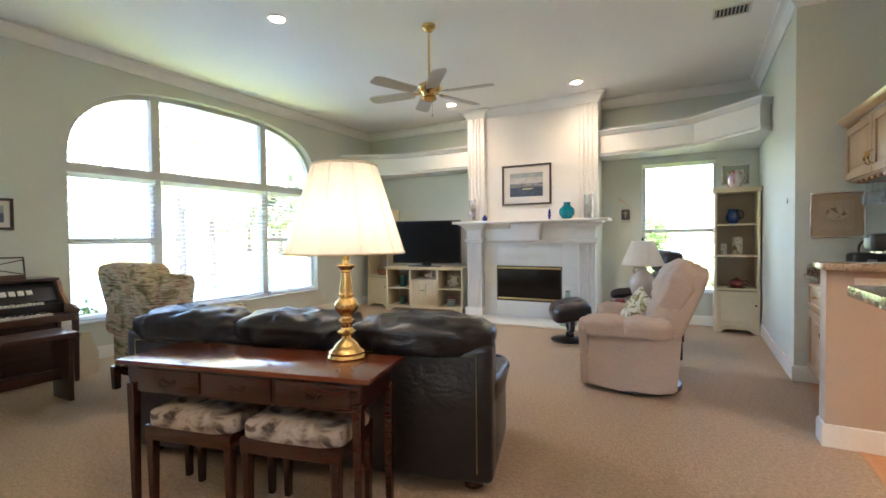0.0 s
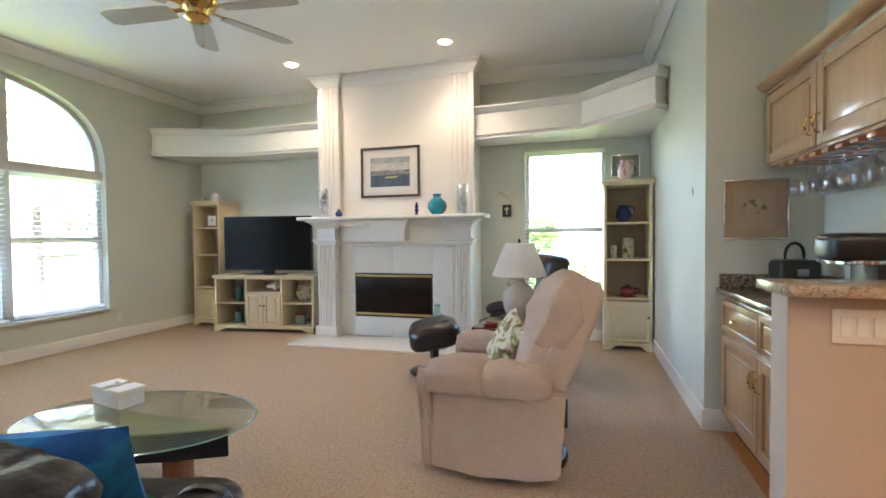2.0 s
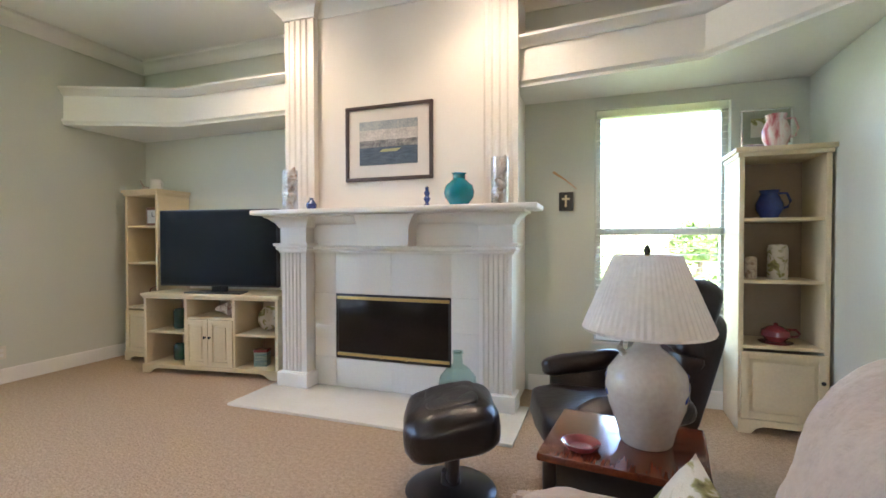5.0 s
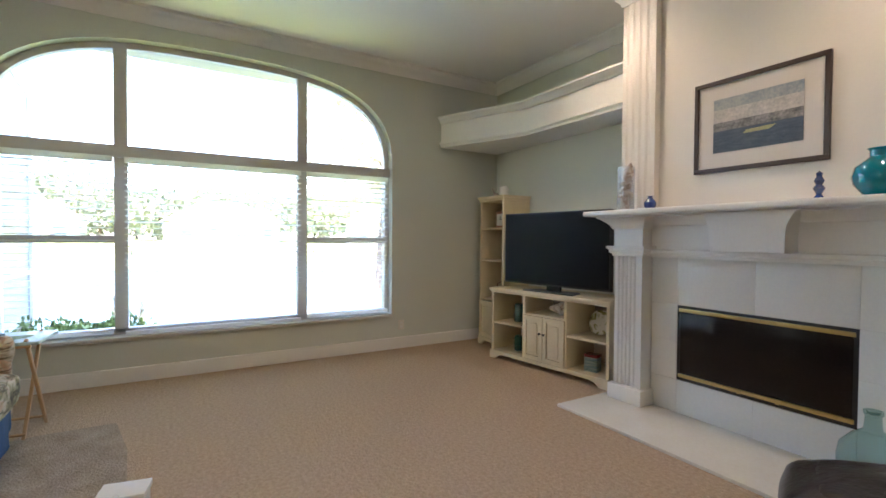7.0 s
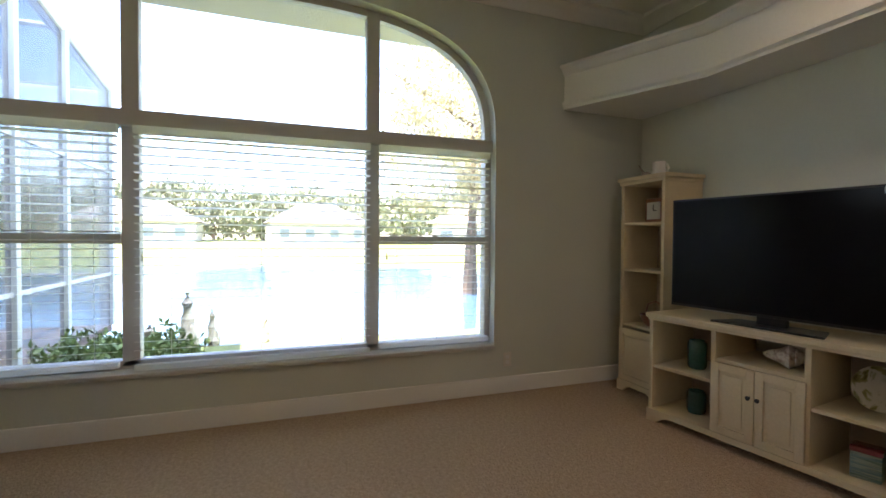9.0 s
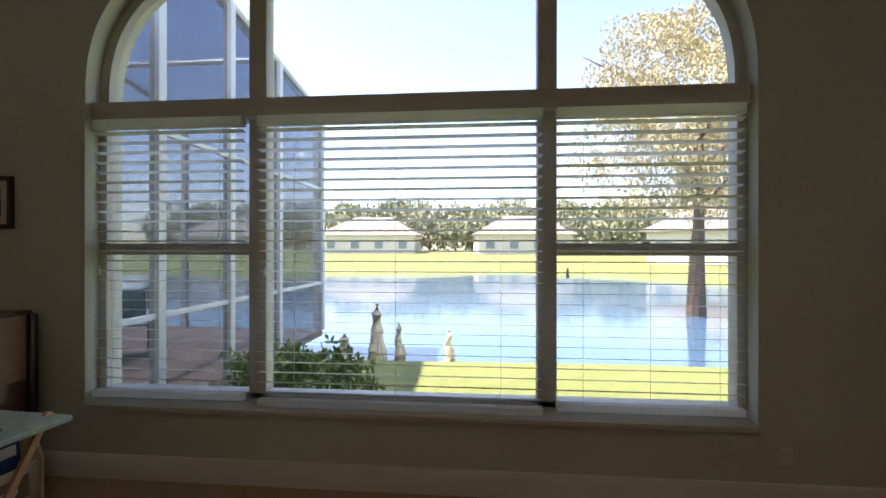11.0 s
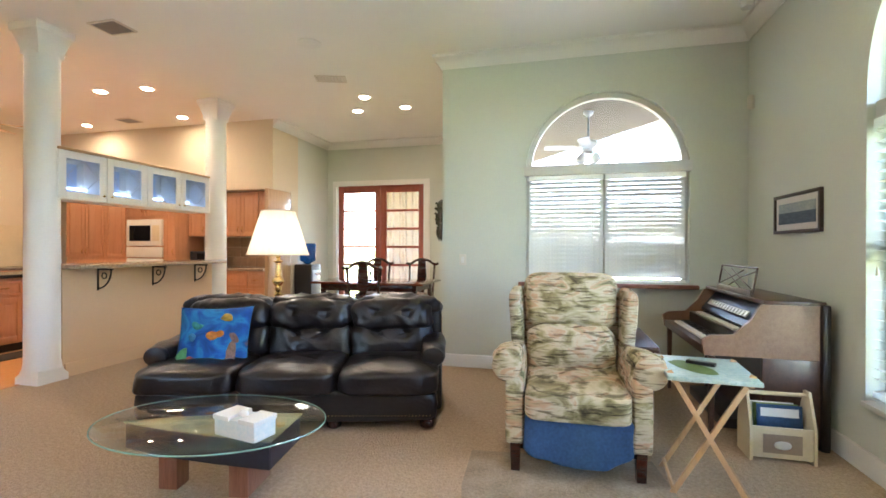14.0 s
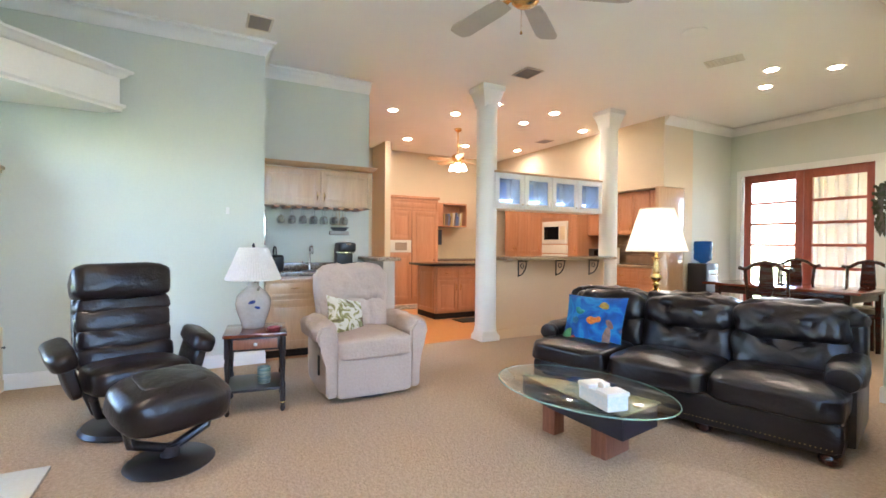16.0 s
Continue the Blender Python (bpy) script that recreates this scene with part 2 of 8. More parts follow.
STOOLCLOTH = patterned("grey_brown_print", [(0.36, (0.05, 0.035, 0.028)), (0.48, (0.34, 0.28, 0.22)), (0.57, (0.42, 0.36, 0.29)), (0.66, (0.11, 0.07, 0.05))], 8)
DENIM = mat("blue_cloth", (0.03, 0.075, 0.165), 0.9, var=0.3, scale=4, bump=0.2, bump_scale=30)
RUGM = mat("taupe_rug", (0.26, 0.20, 0.135), 0.98, colour2=(0.46, 0.37, 0.27), scale=7, fine=60, bump=0.8, bump_scale=90)
TEAL = mat("teal_glazed_glass", (0.0, 0.20, 0.27), 0.12, var=0.1, coat=0.5)
AQUA = glass("aqua_glass", (0.78, 0.93, 0.91), 0.02, 0.9)
COBALT = mat("cobalt_glaze", (0.015, 0.04, 0.19), 0.2, var=0.25, coat=0.5)
STONEWARE = mat("grey_stoneware", (0.42, 0.37, 0.32), 0.25, var=0.1, scale=8, coat=0.3)
PINKWARE = patterned("pink_white_glaze", [(0.35, (0.50, 0.12, 0.14)), (0.52, (0.70, 0.52, 0.50)), (0.6, (0.72, 0.68, 0.64)), (0.8, (0.66, 0.40, 0.40))], 9, 0.25, (2, 2, 0.6), 0.0)
REDWARE = mat("red_glaze", (0.20, 0.035, 0.04), 0.25, var=0.2, coat=0.4)
GREENWARE = mat("green_glaze", (0.02, 0.075, 0.06), 0.25, var=0.2, coat=0.4)
SHELL = patterned("shell", [(0.35, (0.30, 0.20, 0.15)), (0.5, (0.60, 0.50, 0.42)), (0.6, (0.70, 0.64, 0.56)), (0.75, (0.40, 0.24, 0.20))], 26, 0.5)
BANDS = patterned("blue_green_bands", [(0.35, (0.05, 0.12, 0.10)), (0.48, (0.32, 0.36, 0.28)), (0.56, (0.06, 0.16, 0.18)), (0.7, (0.36, 0.36, 0.28))], 10, 0.4, (0.2, 0.2, 8))
SHADE = cloth_shade("white_pleated_shade", (0.80, 0.77, 0.72), 0.4)
SHADE_LIT = cloth_shade("cream_lamp_shade", (0.85, 0.78, 0.64), 0.6)
CLEAR = glass("window_glass")
GLASSEDGE = mat("green_glass_edge", (0.20, 0.36, 0.31), 0.08, var=0.1, coat=0.5)
DRIED = mat("dried_leaf", (0.07, 0.065, 0.03), 0.8, var=0.4, scale=20)
DRAPE = cloth_shade("beige_drape_cloth", (0.55, 0.46, 0.37), 0.35)
TABLEGLASS = glass("table_glass", (0.94, 0.985, 0.96), 0.0, 0.93, 0.06)
WINEGLASS = glass("wine_glass", (0.97, 0.98, 1), 0.0, 0.95, 0.12)
LEADED = glass("leaded_glass", (0.84, 0.90, 1.0), 0.04, 0.92, 0.10)
BULB = glow("lamp_bulb", (1, 0.88, 0.72), 1.2)
LENS = glow("downlight_lens", (1, 0.80, 0.58), 9)
FANSHADE = glow("lit_frosted_shade", (1, 0.82, 0.6), 0.5)
# Added glow to brighten the glass cabinet panes; no fitted lamp there.
PANE_GLOW = glow("pane_glow", (0.62, 0.78, 1), 0.45)
GRASS = mat("lawn", (0.11, 0.145, 0.035), 0.95, colour2=(0.20, 0.22, 0.075), scale=0.6, fine=9, bump=0.8, bump_scale=30)
WATER = mat("lake_water", (0.06, 0.125, 0.21), 0.10, var=0.2, scale=0.3, bump=0.22, bump_scale=1.6)
LEAF = mat("leaf_green", (0.10, 0.16, 0.035), 0.6, colour2=(0.17, 0.23, 0.065), scale=3)
# Olive leaf colour, lightened to carry the window glare over these trees.
LEAF_Y = mat("glare_paled_olive_leaf", (0.32, 0.28, 0.14), 0.6, colour2=(0.50, 0.43, 0.24), scale=3)
# Leaf colours lifted and greyed to paint in the haze over the lake.
LEAF_FAR = mat("hazed_far_foliage", (0.19, 0.21, 0.13), 0.8, colour2=(0.30, 0.31, 0.20), scale=0.5)
BARK = mat("tree_bark", (0.14, 0.10, 0.07), 0.9, var=0.3, bump=0.6, bump_scale=12)
STUMP = mat("pale_cypress_wood", (0.78, 0.66, 0.50), 0.9, var=0.2, bump=0.5, bump_scale=14)
ALU = mat("white_aluminium", (0.66, 0.66, 0.64), 0.4, var=0.03)
STUCCO = mat("white_stucco", (0.62, 0.58, 0.52), 0.85, var=0.05, bump=0.3, bump_scale=40)
ROOFTILE = mat("grey_shingle", (0.24, 0.22, 0.205), 0.9, var=0.25, scale=1)
PATIOWOOD = woody("stained_patio_boards", (0.075, 0.058, 0.042), (0.11, 0.088, 0.065), 0.7, 0, 2.0)
PAVER = mat("patio_paver", (0.22, 0.155, 0.125), 0.85, var=0.2, scale=3, bump=0.3, bump_scale=20)
PATIOTEAL = mat("teal_patio_mesh", (0.02, 0.12, 0.13), 0.7, var=0.1)
COOLERBLUE = glass("blue_water_bottle", (0.12, 0.38, 0.75), 0.05, 0.8)
# ---- building helpers ----


def part(name, bm, material, parent=None, label="", smooth=38, at=None):
    """Links a bmesh as one mesh object, under a thing or a part."""
    bmesh.ops.recalc_face_normals(bm, faces=bm.faces[:])
    me = bpy.data.meshes.new(name)
    bm.to_mesh(me)
    bm.free()
    if smooth:
        me.polygons.foreach_set("use_smooth", [True] * len(me.polygons))
        me.set_sharp_from_angle(angle=radians(smooth))
    me.materials.append(material)
    ob = new(name, me)
    ob.parent = parent
    if at is not None:
        ob.matrix_basis = at
    if label:
        tagged(ob, label)
    return ob


def again(ob, m, parent=None):
    """Another part on the same mesh."""
    q = new(ob.name.split(".")[0], ob.data)
    q.parent = parent or ob.parent
    q.matrix_basis = m
    return q


def thing(name, label, category, m=None, group="", kind=""):
    ob = new(name)
    ob.empty_display_size = 0.1
    if m is not None:
        ob.matrix_basis = m
    return tagged(ob, label, category, group, kind)


def structure(name, bm, material, label, category="", smooth=38):
    return tagged(part(name, bm, material, None, "", smooth), label, category or name.split("_")[0], "", "structure")


def box(x0, x1, y0, y1, z0, z1, bevel=0.0, bm=None, seg=2):
    own = bmesh.new()
    bmesh.ops.create_cube(own, size=1)
    for v in own.verts:
        v.co = Vector(((x0 + x1) / 2 + v.co.x * (x1 - x0), (y0 + y1) / 2 + v.co.y * (y1 - y0), (z0 + z1) / 2 + v.co.z * (z1 - z0)))
    if bevel:
        bmesh.ops.bevel(own, geom=own.edges[:], offset=bevel, segments=seg, profile=0.6, affect="EDGES")
    return join(bm, own)


def join(bm, own):
    if bm is None:
        return own
    me = bpy.data.meshes.new("join")
    own.to_mesh(me)
    own.free()
    bm.from_mesh(me)
    bpy.data.meshes.remove(me)
    return bm


def moved(bm, m):
    bmesh.ops.transform(bm, matrix=m, verts=bm.verts[:])
    return bm


def lathe(profile, seg=28, bm=None, at=(0, 0, 0), flute=0.0, flutes=0):
    own = bmesh.new()
    rings = []
    for r, z in profile:
        ring = []
        for i in range(seg):
            a = 2 * math.pi * i / seg
            q = r * (1 + flute * math.cos(flutes * a)) if flutes else r
            ring.append(own.verts.new((at[0] + q * math.cos(a), at[1] + q * math.sin(a), at[2] + z)))
        rings.append(ring)
    for a, b in zip(rings, rings[1:]):
        for i in range(seg):
            own.faces.new((a[i], a[(i + 1) % seg], b[(i + 1) % seg], b[i]))
    for ring, r in ((rings[0], profile[0][0]), (rings[-1], profile[-1][0])):
        if r > 0.0005 and not flutes:
            own.faces.new(ring)
    bmesh.ops.remove_doubles(own, verts=own.verts[:], dist=0.0003)
    return join(bm, own)


def tube(points, r, seg=8, bm=None, closed=False):
    own = bmesh.new()
    pts = [Vector(p) for p in points]
    rings = []
    for i, p in enumerate(pts):
        if closed:
            d = pts[(i + 1) % len(pts)] - pts[i - 1]
        else:
            d = pts[min(i + 1, len(pts) - 1)] - pts[max(i - 1, 0)]
        q = d.to_track_quat("Z", "Y")
        rr = r[i] if isinstance(r, (list, tuple)) else r
        rings.append([own.verts.new(p + q @ Vector((rr * math.cos(2 * math.pi * k / seg), rr * math.sin(2 * math.pi * k / seg), 0))) for k in range(seg)])
    pairs = list(zip(rings, rings[1:])) + ([(rings[-1], rings[0])] if closed else [])
    for a, b in pairs:
        for k in range(seg):
            own.faces.new((a[k], a[(k + 1) % seg], b[(k + 1) % seg], b[k]))
    if not closed:
        own.faces.new(rings[0]), own.faces.new(rings[-1])
    return join(bm, own)


def pad(sx, sy, sz, e=0.35, nu=28, nv=16, crown=0.0, wrinkle=0.0, at=(0, 0, 0), bm=None, tufts=(), seed=0.0):
    """A stuffed block with rounded edges; crown lifts its top, tufts pull it in, wrinkle creases it."""
    own = bmesh.new()

    def pw(v):
        return math.copysign(abs(v) ** e, v)
    grid = []
    for j in range(nv + 1):
        ph = -math.pi / 2 + math.pi * j / nv
        row = []
        for i in range(nu):
            th = 2 * math.pi * i / nu
            x, y, z = pw(math.cos(ph)) * pw(math.cos(th)) * sx / 2, pw(math.cos(ph)) * pw(math.sin(th)) * sy / 2, pw(math.sin(ph)) * sz / 2
            if z > 0 and crown:
                z += crown * max(0, 1 - (2 * x / sx) ** 2) * max(0, 1 - (2 * y / sy) ** 2)
            if wrinkle:
                w = (noise.noise(Vector((x * 9 + seed, y * 9, z * 9))) + 0.7 * noise.noise(Vector((x * 21 + seed, y * 13, z * 21)))) * wrinkle
                n = Vector((x, y, z)).normalized()
                x, y, z = x + n.x * w, y + n.y * w, z + n.z * w
            for tx, ty, depth, wide in tufts:
                if z > 0:
                    z -= depth * math.exp(-((x - tx) ** 2 + (y - ty) ** 2) / wide ** 2)
            row.append(own.verts.new((at[0] + x, at[1] + y, at[2] + z)))
        grid.append(row)
    for a, b in zip(grid, grid[1:]):
        for i in range(nu):
            own.faces.new((a[i], a[(i + 1) % nu], b[(i + 1) % nu], b[i]))
    bmesh.ops.remove_doubles(own, verts=own.verts[:], dist=0.0005)
    return join(bm, own)


def prism(outline, z0, z1, bm=None, m=None, bevel=0.0):
    """An outline in x, y pushed from z0 to z1, then placed by m."""
    own = bmesh.new()
    lo, hi = [own.verts.new((x, y, z0)) for x, y in outline], [own.verts.new((x, y, z1)) for x, y in outline]
    own.faces.new(lo[::-1]), own.faces.new(hi)
    for i in range(len(outline)):
        own.faces.new((lo[i], lo[(i + 1) % len(lo)], hi[(i + 1) % len(lo)], hi[i]))
    if bevel:
        bmesh.ops.bevel(own, geom=own.edges[:], offset=bevel, segments=2, affect="EDGES")
    if m is not None:
        moved(own, m)
    return join(bm, own)


def sweep(profile, path, bm=None, closed=False):
    """A moulding: profile of (out, up) carried along a level path of (x, y, z); out lies to the left of the way."""
    own = bmesh.new()
    pts = [Vector(p) for p in path]
    rings = []
    for i, p in enumerate(pts):
        a = (pts[i] - pts[i - 1]).normalized() if i or closed else None
        b = (pts[(i + 1) % len(pts)] - pts[i]).normalized() if i < len(pts) - 1 or closed else None
        a, b = a or b, b or a
        na, nb = Vector((-a.y, a.x, 0)), Vector((-b.y, b.x, 0))
        out = (na + nb).normalized()
        out /= max(0.3, out.dot(na))
        rings.append([own.verts.new(p + out * o + Vector((0, 0, u))) for o, u in profile])
    n = len(profile)
    for a, b in list(zip(rings, rings[1:])) + ([(rings[-1], rings[0])] if closed else []):
        for k in range(n):
            own.faces.new((a[k], a[(k + 1) % n], b[(k + 1) % n], b[k]))
    if not closed:
        own.faces.new(rings[0]), own.faces.new(rings[-1])
    return join(bm, own)


def panel_door(w, h, t=0.022, rail=0.06):
    """A framed cabinet door in x, z, its face towards -y, with a raised field."""
    bm = box(-w / 2, -w / 2 + rail, -t, 0, 0, h, 0.002)
    box(w / 2 - rail, w / 2, -t, 0, 0, h, 0.002, bm)
    box(-w / 2 + rail, w / 2 - rail, -t, 0, 0, rail, 0.002, bm)
    box(-w / 2 + rail, w / 2 - rail, -t, 0, h - rail, h, 0.002, bm)
    box(-w / 2 + rail, w / 2 - rail, -t + 0.012, 0, rail, h - rail, 0, bm)
    if h > 4 * rail and w > 4 * rail:
        box(-w / 2 + rail * 1.5, w / 2 - rail * 1.5, -t + 0.005, -t + 0.013, rail * 1.5, h - rail * 1.5, 0.004, bm)
    return bm


def bow_handle(length=0.09, r=0.005, upright=True):
    pts = [(0, 0, -length / 2), (0, -0.022, -length / 2 + 0.006), (0, -0.030, 0), (0, -0.022, length / 2 - 0.006), (0, 0, length / 2)]
    bm = tube(pts, r, 8)
    tube([(0, -0.03, -0.018), (0, -0.031, 0), (0, -0.03, 0.018)], r * 1.7, 8, bm)
    return bm if upright else moved(bm, pose(0, 0, 0, 0, 90, 0))
# ---- structure ----
XW, XE, YN, YS = -5.85, 0.42, 7.27, 0.66
structure("floor_living", box(XW, 0.50, YS, YN, -0.12, 0), CARPET, "beige cut-pile carpet over the living room floor", "carpet")
structure("floor_dining", box(-3.0, 0.50, -6.6, YS, -0.12, 0), CARPET, "beige cut-pile carpet running into the dining area", "carpet")
structure("floor_kitchen", box(0.50, 4.72, -2.7, 5.0, -0.12, -0.012), DARK, "dark underlay below the kitchen boards", "floor")


def wall(name, x0, x1, y0, y1, z0=0.0, z1=ROOM_TOP, material=None, label="sage green painted wall"):
    return structure(name, box(x0, x1, y0, y1, z0, z1), material or PAINT, label, "wall")


def pierced(name, thick, u0, u1, h0, h1, sill, top, m, material=None, label="sage green painted wall with a window opening"):
    """A wall in x (along), y (thickness) and z with one opening from h0 to h1 whose head is the curve top(u)."""
    bm = box(u0, h0, 0, thick, 0, ROOM_TOP)
    box(h1, u1, 0, thick, 0, ROOM_TOP, 0, bm)
    if sill > 0:
        box(h0, h1, 0, thick, 0, sill, 0, bm)
    n = 48
    us = [h0 + (h1 - h0) * (1 - math.cos(math.pi * i / n)) / 2 for i in range(n + 1)]
    lo = [[bm.verts.new((u, y, max(sill, top(u)))) for u in us] for y in (0, thick)]
    hi = [[bm.verts.new((u, y, ROOM_TOP)) for u in us] for y in (0, thick)]
    for i in range(n):
        bm.faces.new((lo[0][i], lo[0][i + 1], hi[0][i + 1], hi[0][i]))
        bm.faces.new((lo[1][i + 1], lo[1][i], hi[1][i], hi[1][i + 1]))
        bm.faces.new((lo[0][i + 1], lo[0][i], lo[1][i], lo[1][i + 1]))
    moved(bm, m)
    return structure(name, bm, material or PAINT, label, "wall")


def head_big(u):
    s = min(1, abs(u - 4.05) / 1.74)
    return 2.0 + 0.99 * (1 - s ** 2.9) ** (1 / 2.9)


def head_small(u):
    s = min(1, abs(u + 4.62) / 0.75)
    return 2.03 + 0.74 * math.sqrt(1 - s * s)


WEST = Matrix(((0, -1, 0, XW), (1, 0, 0, 0), (0, 0, 1, 0), (0, 0, 0, 1)))
SOUTH = Matrix(((1, 0, 0, 0), (0, -1, 0, YS), (0, 0, 1, 0), (0, 0, 0, 1)))
NORTH = Matrix(((1, 0, 0, 0), (0, 1, 0, YN), (0, 0, 1, 0), (0, 0, 0, 1)))
pierced("wall_west", 0.26, YS, YN, 2.31, 5.79, 0.40, head_big, WEST, label="sage green wall round the wide arched window")
pierced("wall_south", 0.22, XW, -3.0, -5.37, -3.87, 0.92, head_small, SOUTH, label="sage green wall round the small arched window")
pierced("wall_north", 0.22, XW - 0.26, XE, -0.98, -0.05, 0.44, lambda u: 2.26, NORTH, label="sage green wall behind the fireplace")
wall("wall_east", XE, 1.25, 4.86, YN + 0.22, label="pale sage wall beside the wet bar")
wall("wall_wetbar", 1.05, 1.25, 3.54, 4.86, label="pale sage wall behind the wet bar cabinets")
wall("wall_kitchen_east", 4.7, 4.9, -2.7, 5.2, material=TAN, label="cream painted far kitchen wall")
wall("wall_kitchen_north", 1.25, 4.9, 5.0, 5.2, material=TAN, label="cream painted kitchen wall")
wall("wall_kitchen_stub", 3.95, 4.7, 2.11, 2.23, material=TAN, label="cream painted end wall beside the refrigerator")
wall("wall_soffit", 0.15, 4.7, -1.45, -0.94, 2.16, ROOM_TOP, TAN, "cream painted soffit over the kitchen cabinets")
wall("wall_kitchen_south", 0.15, 4.7, -1.65, -1.45, material=TAN, label="cream painted wall behind the kitchen cabinets")
wall("wall_dining_east", 0.15, 0.35, -2.7, -1.65, label="pale sage wall of the dining area")
bm = box(0.15, 0.4, -2.9, -2.7, 0, ROOM_TOP)
box(-1.80, -0.035, -2.9, -2.7, 2.43, ROOM_TOP, 0, bm)
box(-0.035, 0.15, -2.9, -2.7, 0, ROOM_TOP, 0, bm)
box(-3.2, -1.80, -2.9, -2.7, 0, ROOM_TOP, 0, bm)
structure("wall_dining_south", bm, PAINT, "pale sage wall round the french doors", "wall")
wall("wall_dining_west", -3.2, -3.0, -2.7, YS - 0.22, label="sage green wall of the dining area")
structure("ceiling", box(XW - 0.3, 4.95, -2.95, YN + 0.25, ROOM_TOP, ROOM_TOP + 0.15), CEIL, "smooth off-white painted ceiling", "ceiling")

CROWN = [(0, 0), (0, -0.13), (0.012, -0.13), (0.018, -0.105), (0.05, -0.07), (0.075, -0.035), (0.095, -0.025), (0.1, 0)]
BASE = [(0, 0), (0.016, 0), (0.016, 0.105), (0.010, 0.125), (0, 0.13)]


def moulding(name, profile, path, material, label, category):
    return structure(name, sweep(profile, path), material, label, category)


top = ROOM_TOP - 0.001
moulding("crown_living", CROWN, [(0.15, -0.94, top), (0.15, -2.7, top), (-3.0, -2.7, top), (-3.0, YS, top), (XW, YS, top), (XW, YN, top), (-3.52, YN, top)][::-1], WHITE, "white cove crown moulding round the room", "crown moulding")
moulding("crown_east", CROWN, [(-1.55, YN, top), (XE, YN, top), (XE, 4.86, top), (1.05, 4.86, top), (1.05, 3.54, top)][::-1], WHITE, "white cove crown moulding", "crown moulding")
moulding("baseboard_west", BASE, [(-3.0, -2.7, 0.001), (-3.0, YS, 0.001), (XW, YS, 0.001), (XW, YN, 0.001), (-3.5, YN, 0.001)][::-1], WHITE, "white painted baseboard along the carpet", "baseboard")
moulding("baseboard_east", BASE, [(-1.5, YN, 0.001), (XE, YN, 0.001), (XE, 4.86, 0.001), (0.62, 4.86, 0.001)][::-1], WHITE, "white painted baseboard along the carpet", "baseboard")

# windows


def window_big():
    w = tagged(new("window_1"), "wide white arched window with half-open horizontal blinds", "window", "", "structure")
    w.matrix_basis = WEST
    n = 40
    us = [2.31 + 3.48 * (1 - math.cos(math.pi * i / n)) / 2 for i in range(n + 1)]
    curve = [(u, 0.13, head_big(u) - 0.0) for u in us]
    bm = bmesh.new()
    rim = []
    for u, _, z in curve:
        d = Vector((4.05 - u, 0, (1.5 - z))).normalized() * 0.055
        rim.append((Vector((u, 0, z)), Vector((u, 0, z)) + d))
    for y0, y1 in ((0.10, 0.17),):
        a = [[bm.verts.new((p.x, y, p.z)) for p, q in rim] + [bm.verts.new((q.x, y, q.z)) for p, q in rim] for y in (y0, y1)]
        k = len(rim)
        for i in range(k - 1):
            bm.faces.new((a[0][i], a[0][i + 1], a[0][k + i + 1], a[0][k + i]))
            bm.faces.new((a[1][i], a[1][i + 1], a[1][k + i + 1], a[1][k + i]))
            bm.faces.new((a[0][k + i], a[0][k + i + 1], a[1][k + i + 1], a[1][k + i]))
    part("arch_frame", bm, FRAMEW, w)
    for x0, x1, name in ((2.31, 2.36, "jamb"), (5.74, 5.79, "jamb"), (3.20, 3.30, "mullion"), (4.76, 4.86, "mullion")):
        top_z = min(head_big(x0), head_big(x1)) - 0.01 if name == "mullion" else 2.02
        part(name, box(x0, x1, 0.09, 0.18, 0.42, top_z, 0.006), FRAMEW, w)
    part("transom", box(2.32, 5.78, 0.035, 0.18, 1.955, 2.055, 0.006), FRAMEW, w)
    part("bottom_rail", box(2.36, 5.74, 0.09, 0.18, 0.405, 0.46, 0.004), FRAMEW, w)
    for x0, x1 in ((2.36, 3.20), (4.86, 5.74)):
        part("meeting_rail", box(x0, x1, 0.085, 0.16, 1.21, 1.275, 0.006), FRAMEW, w)
        part("sash_latch", box((x0 + x1) / 2 - 0.02, (x0 + x1) / 2 + 0.02, 0.08, 0.09, 1.272, 1.282, 0.002), FRAMEW, w)
    for x0, x1 in ((2.36, 3.20), (3.30, 4.76), (4.86, 5.74)):
        p = part("pane", box(x0, x1, 0.150, 0.153, 0.46, 1.955), CLEAR, w)
        p.visible_shadow = False
    n2 = 14
    for x0, x1 in ((2.33, 3.20), (3.30, 4.76), (4.86, 5.77)):
        q = [x0 + (x1 - x0) * i / n2 for i in range(n2 + 1)]
        outline = [(x0, 2.055)] + [(x1, 2.055)] + [(u, head_big(u) - 0.01) for u in q[::-1]]
        p = part("pane", prism(outline, -0.153, -0.150, m=pose(0, 0, 0, 90, 0, 0)), CLEAR, w)
        p.visible_shadow = False
    part("window_sill", box(2.315, 5.785, -0.03, 0.10, 0.372, 0.403, 0.008), FRAMEW, w)
    return w


window_big()


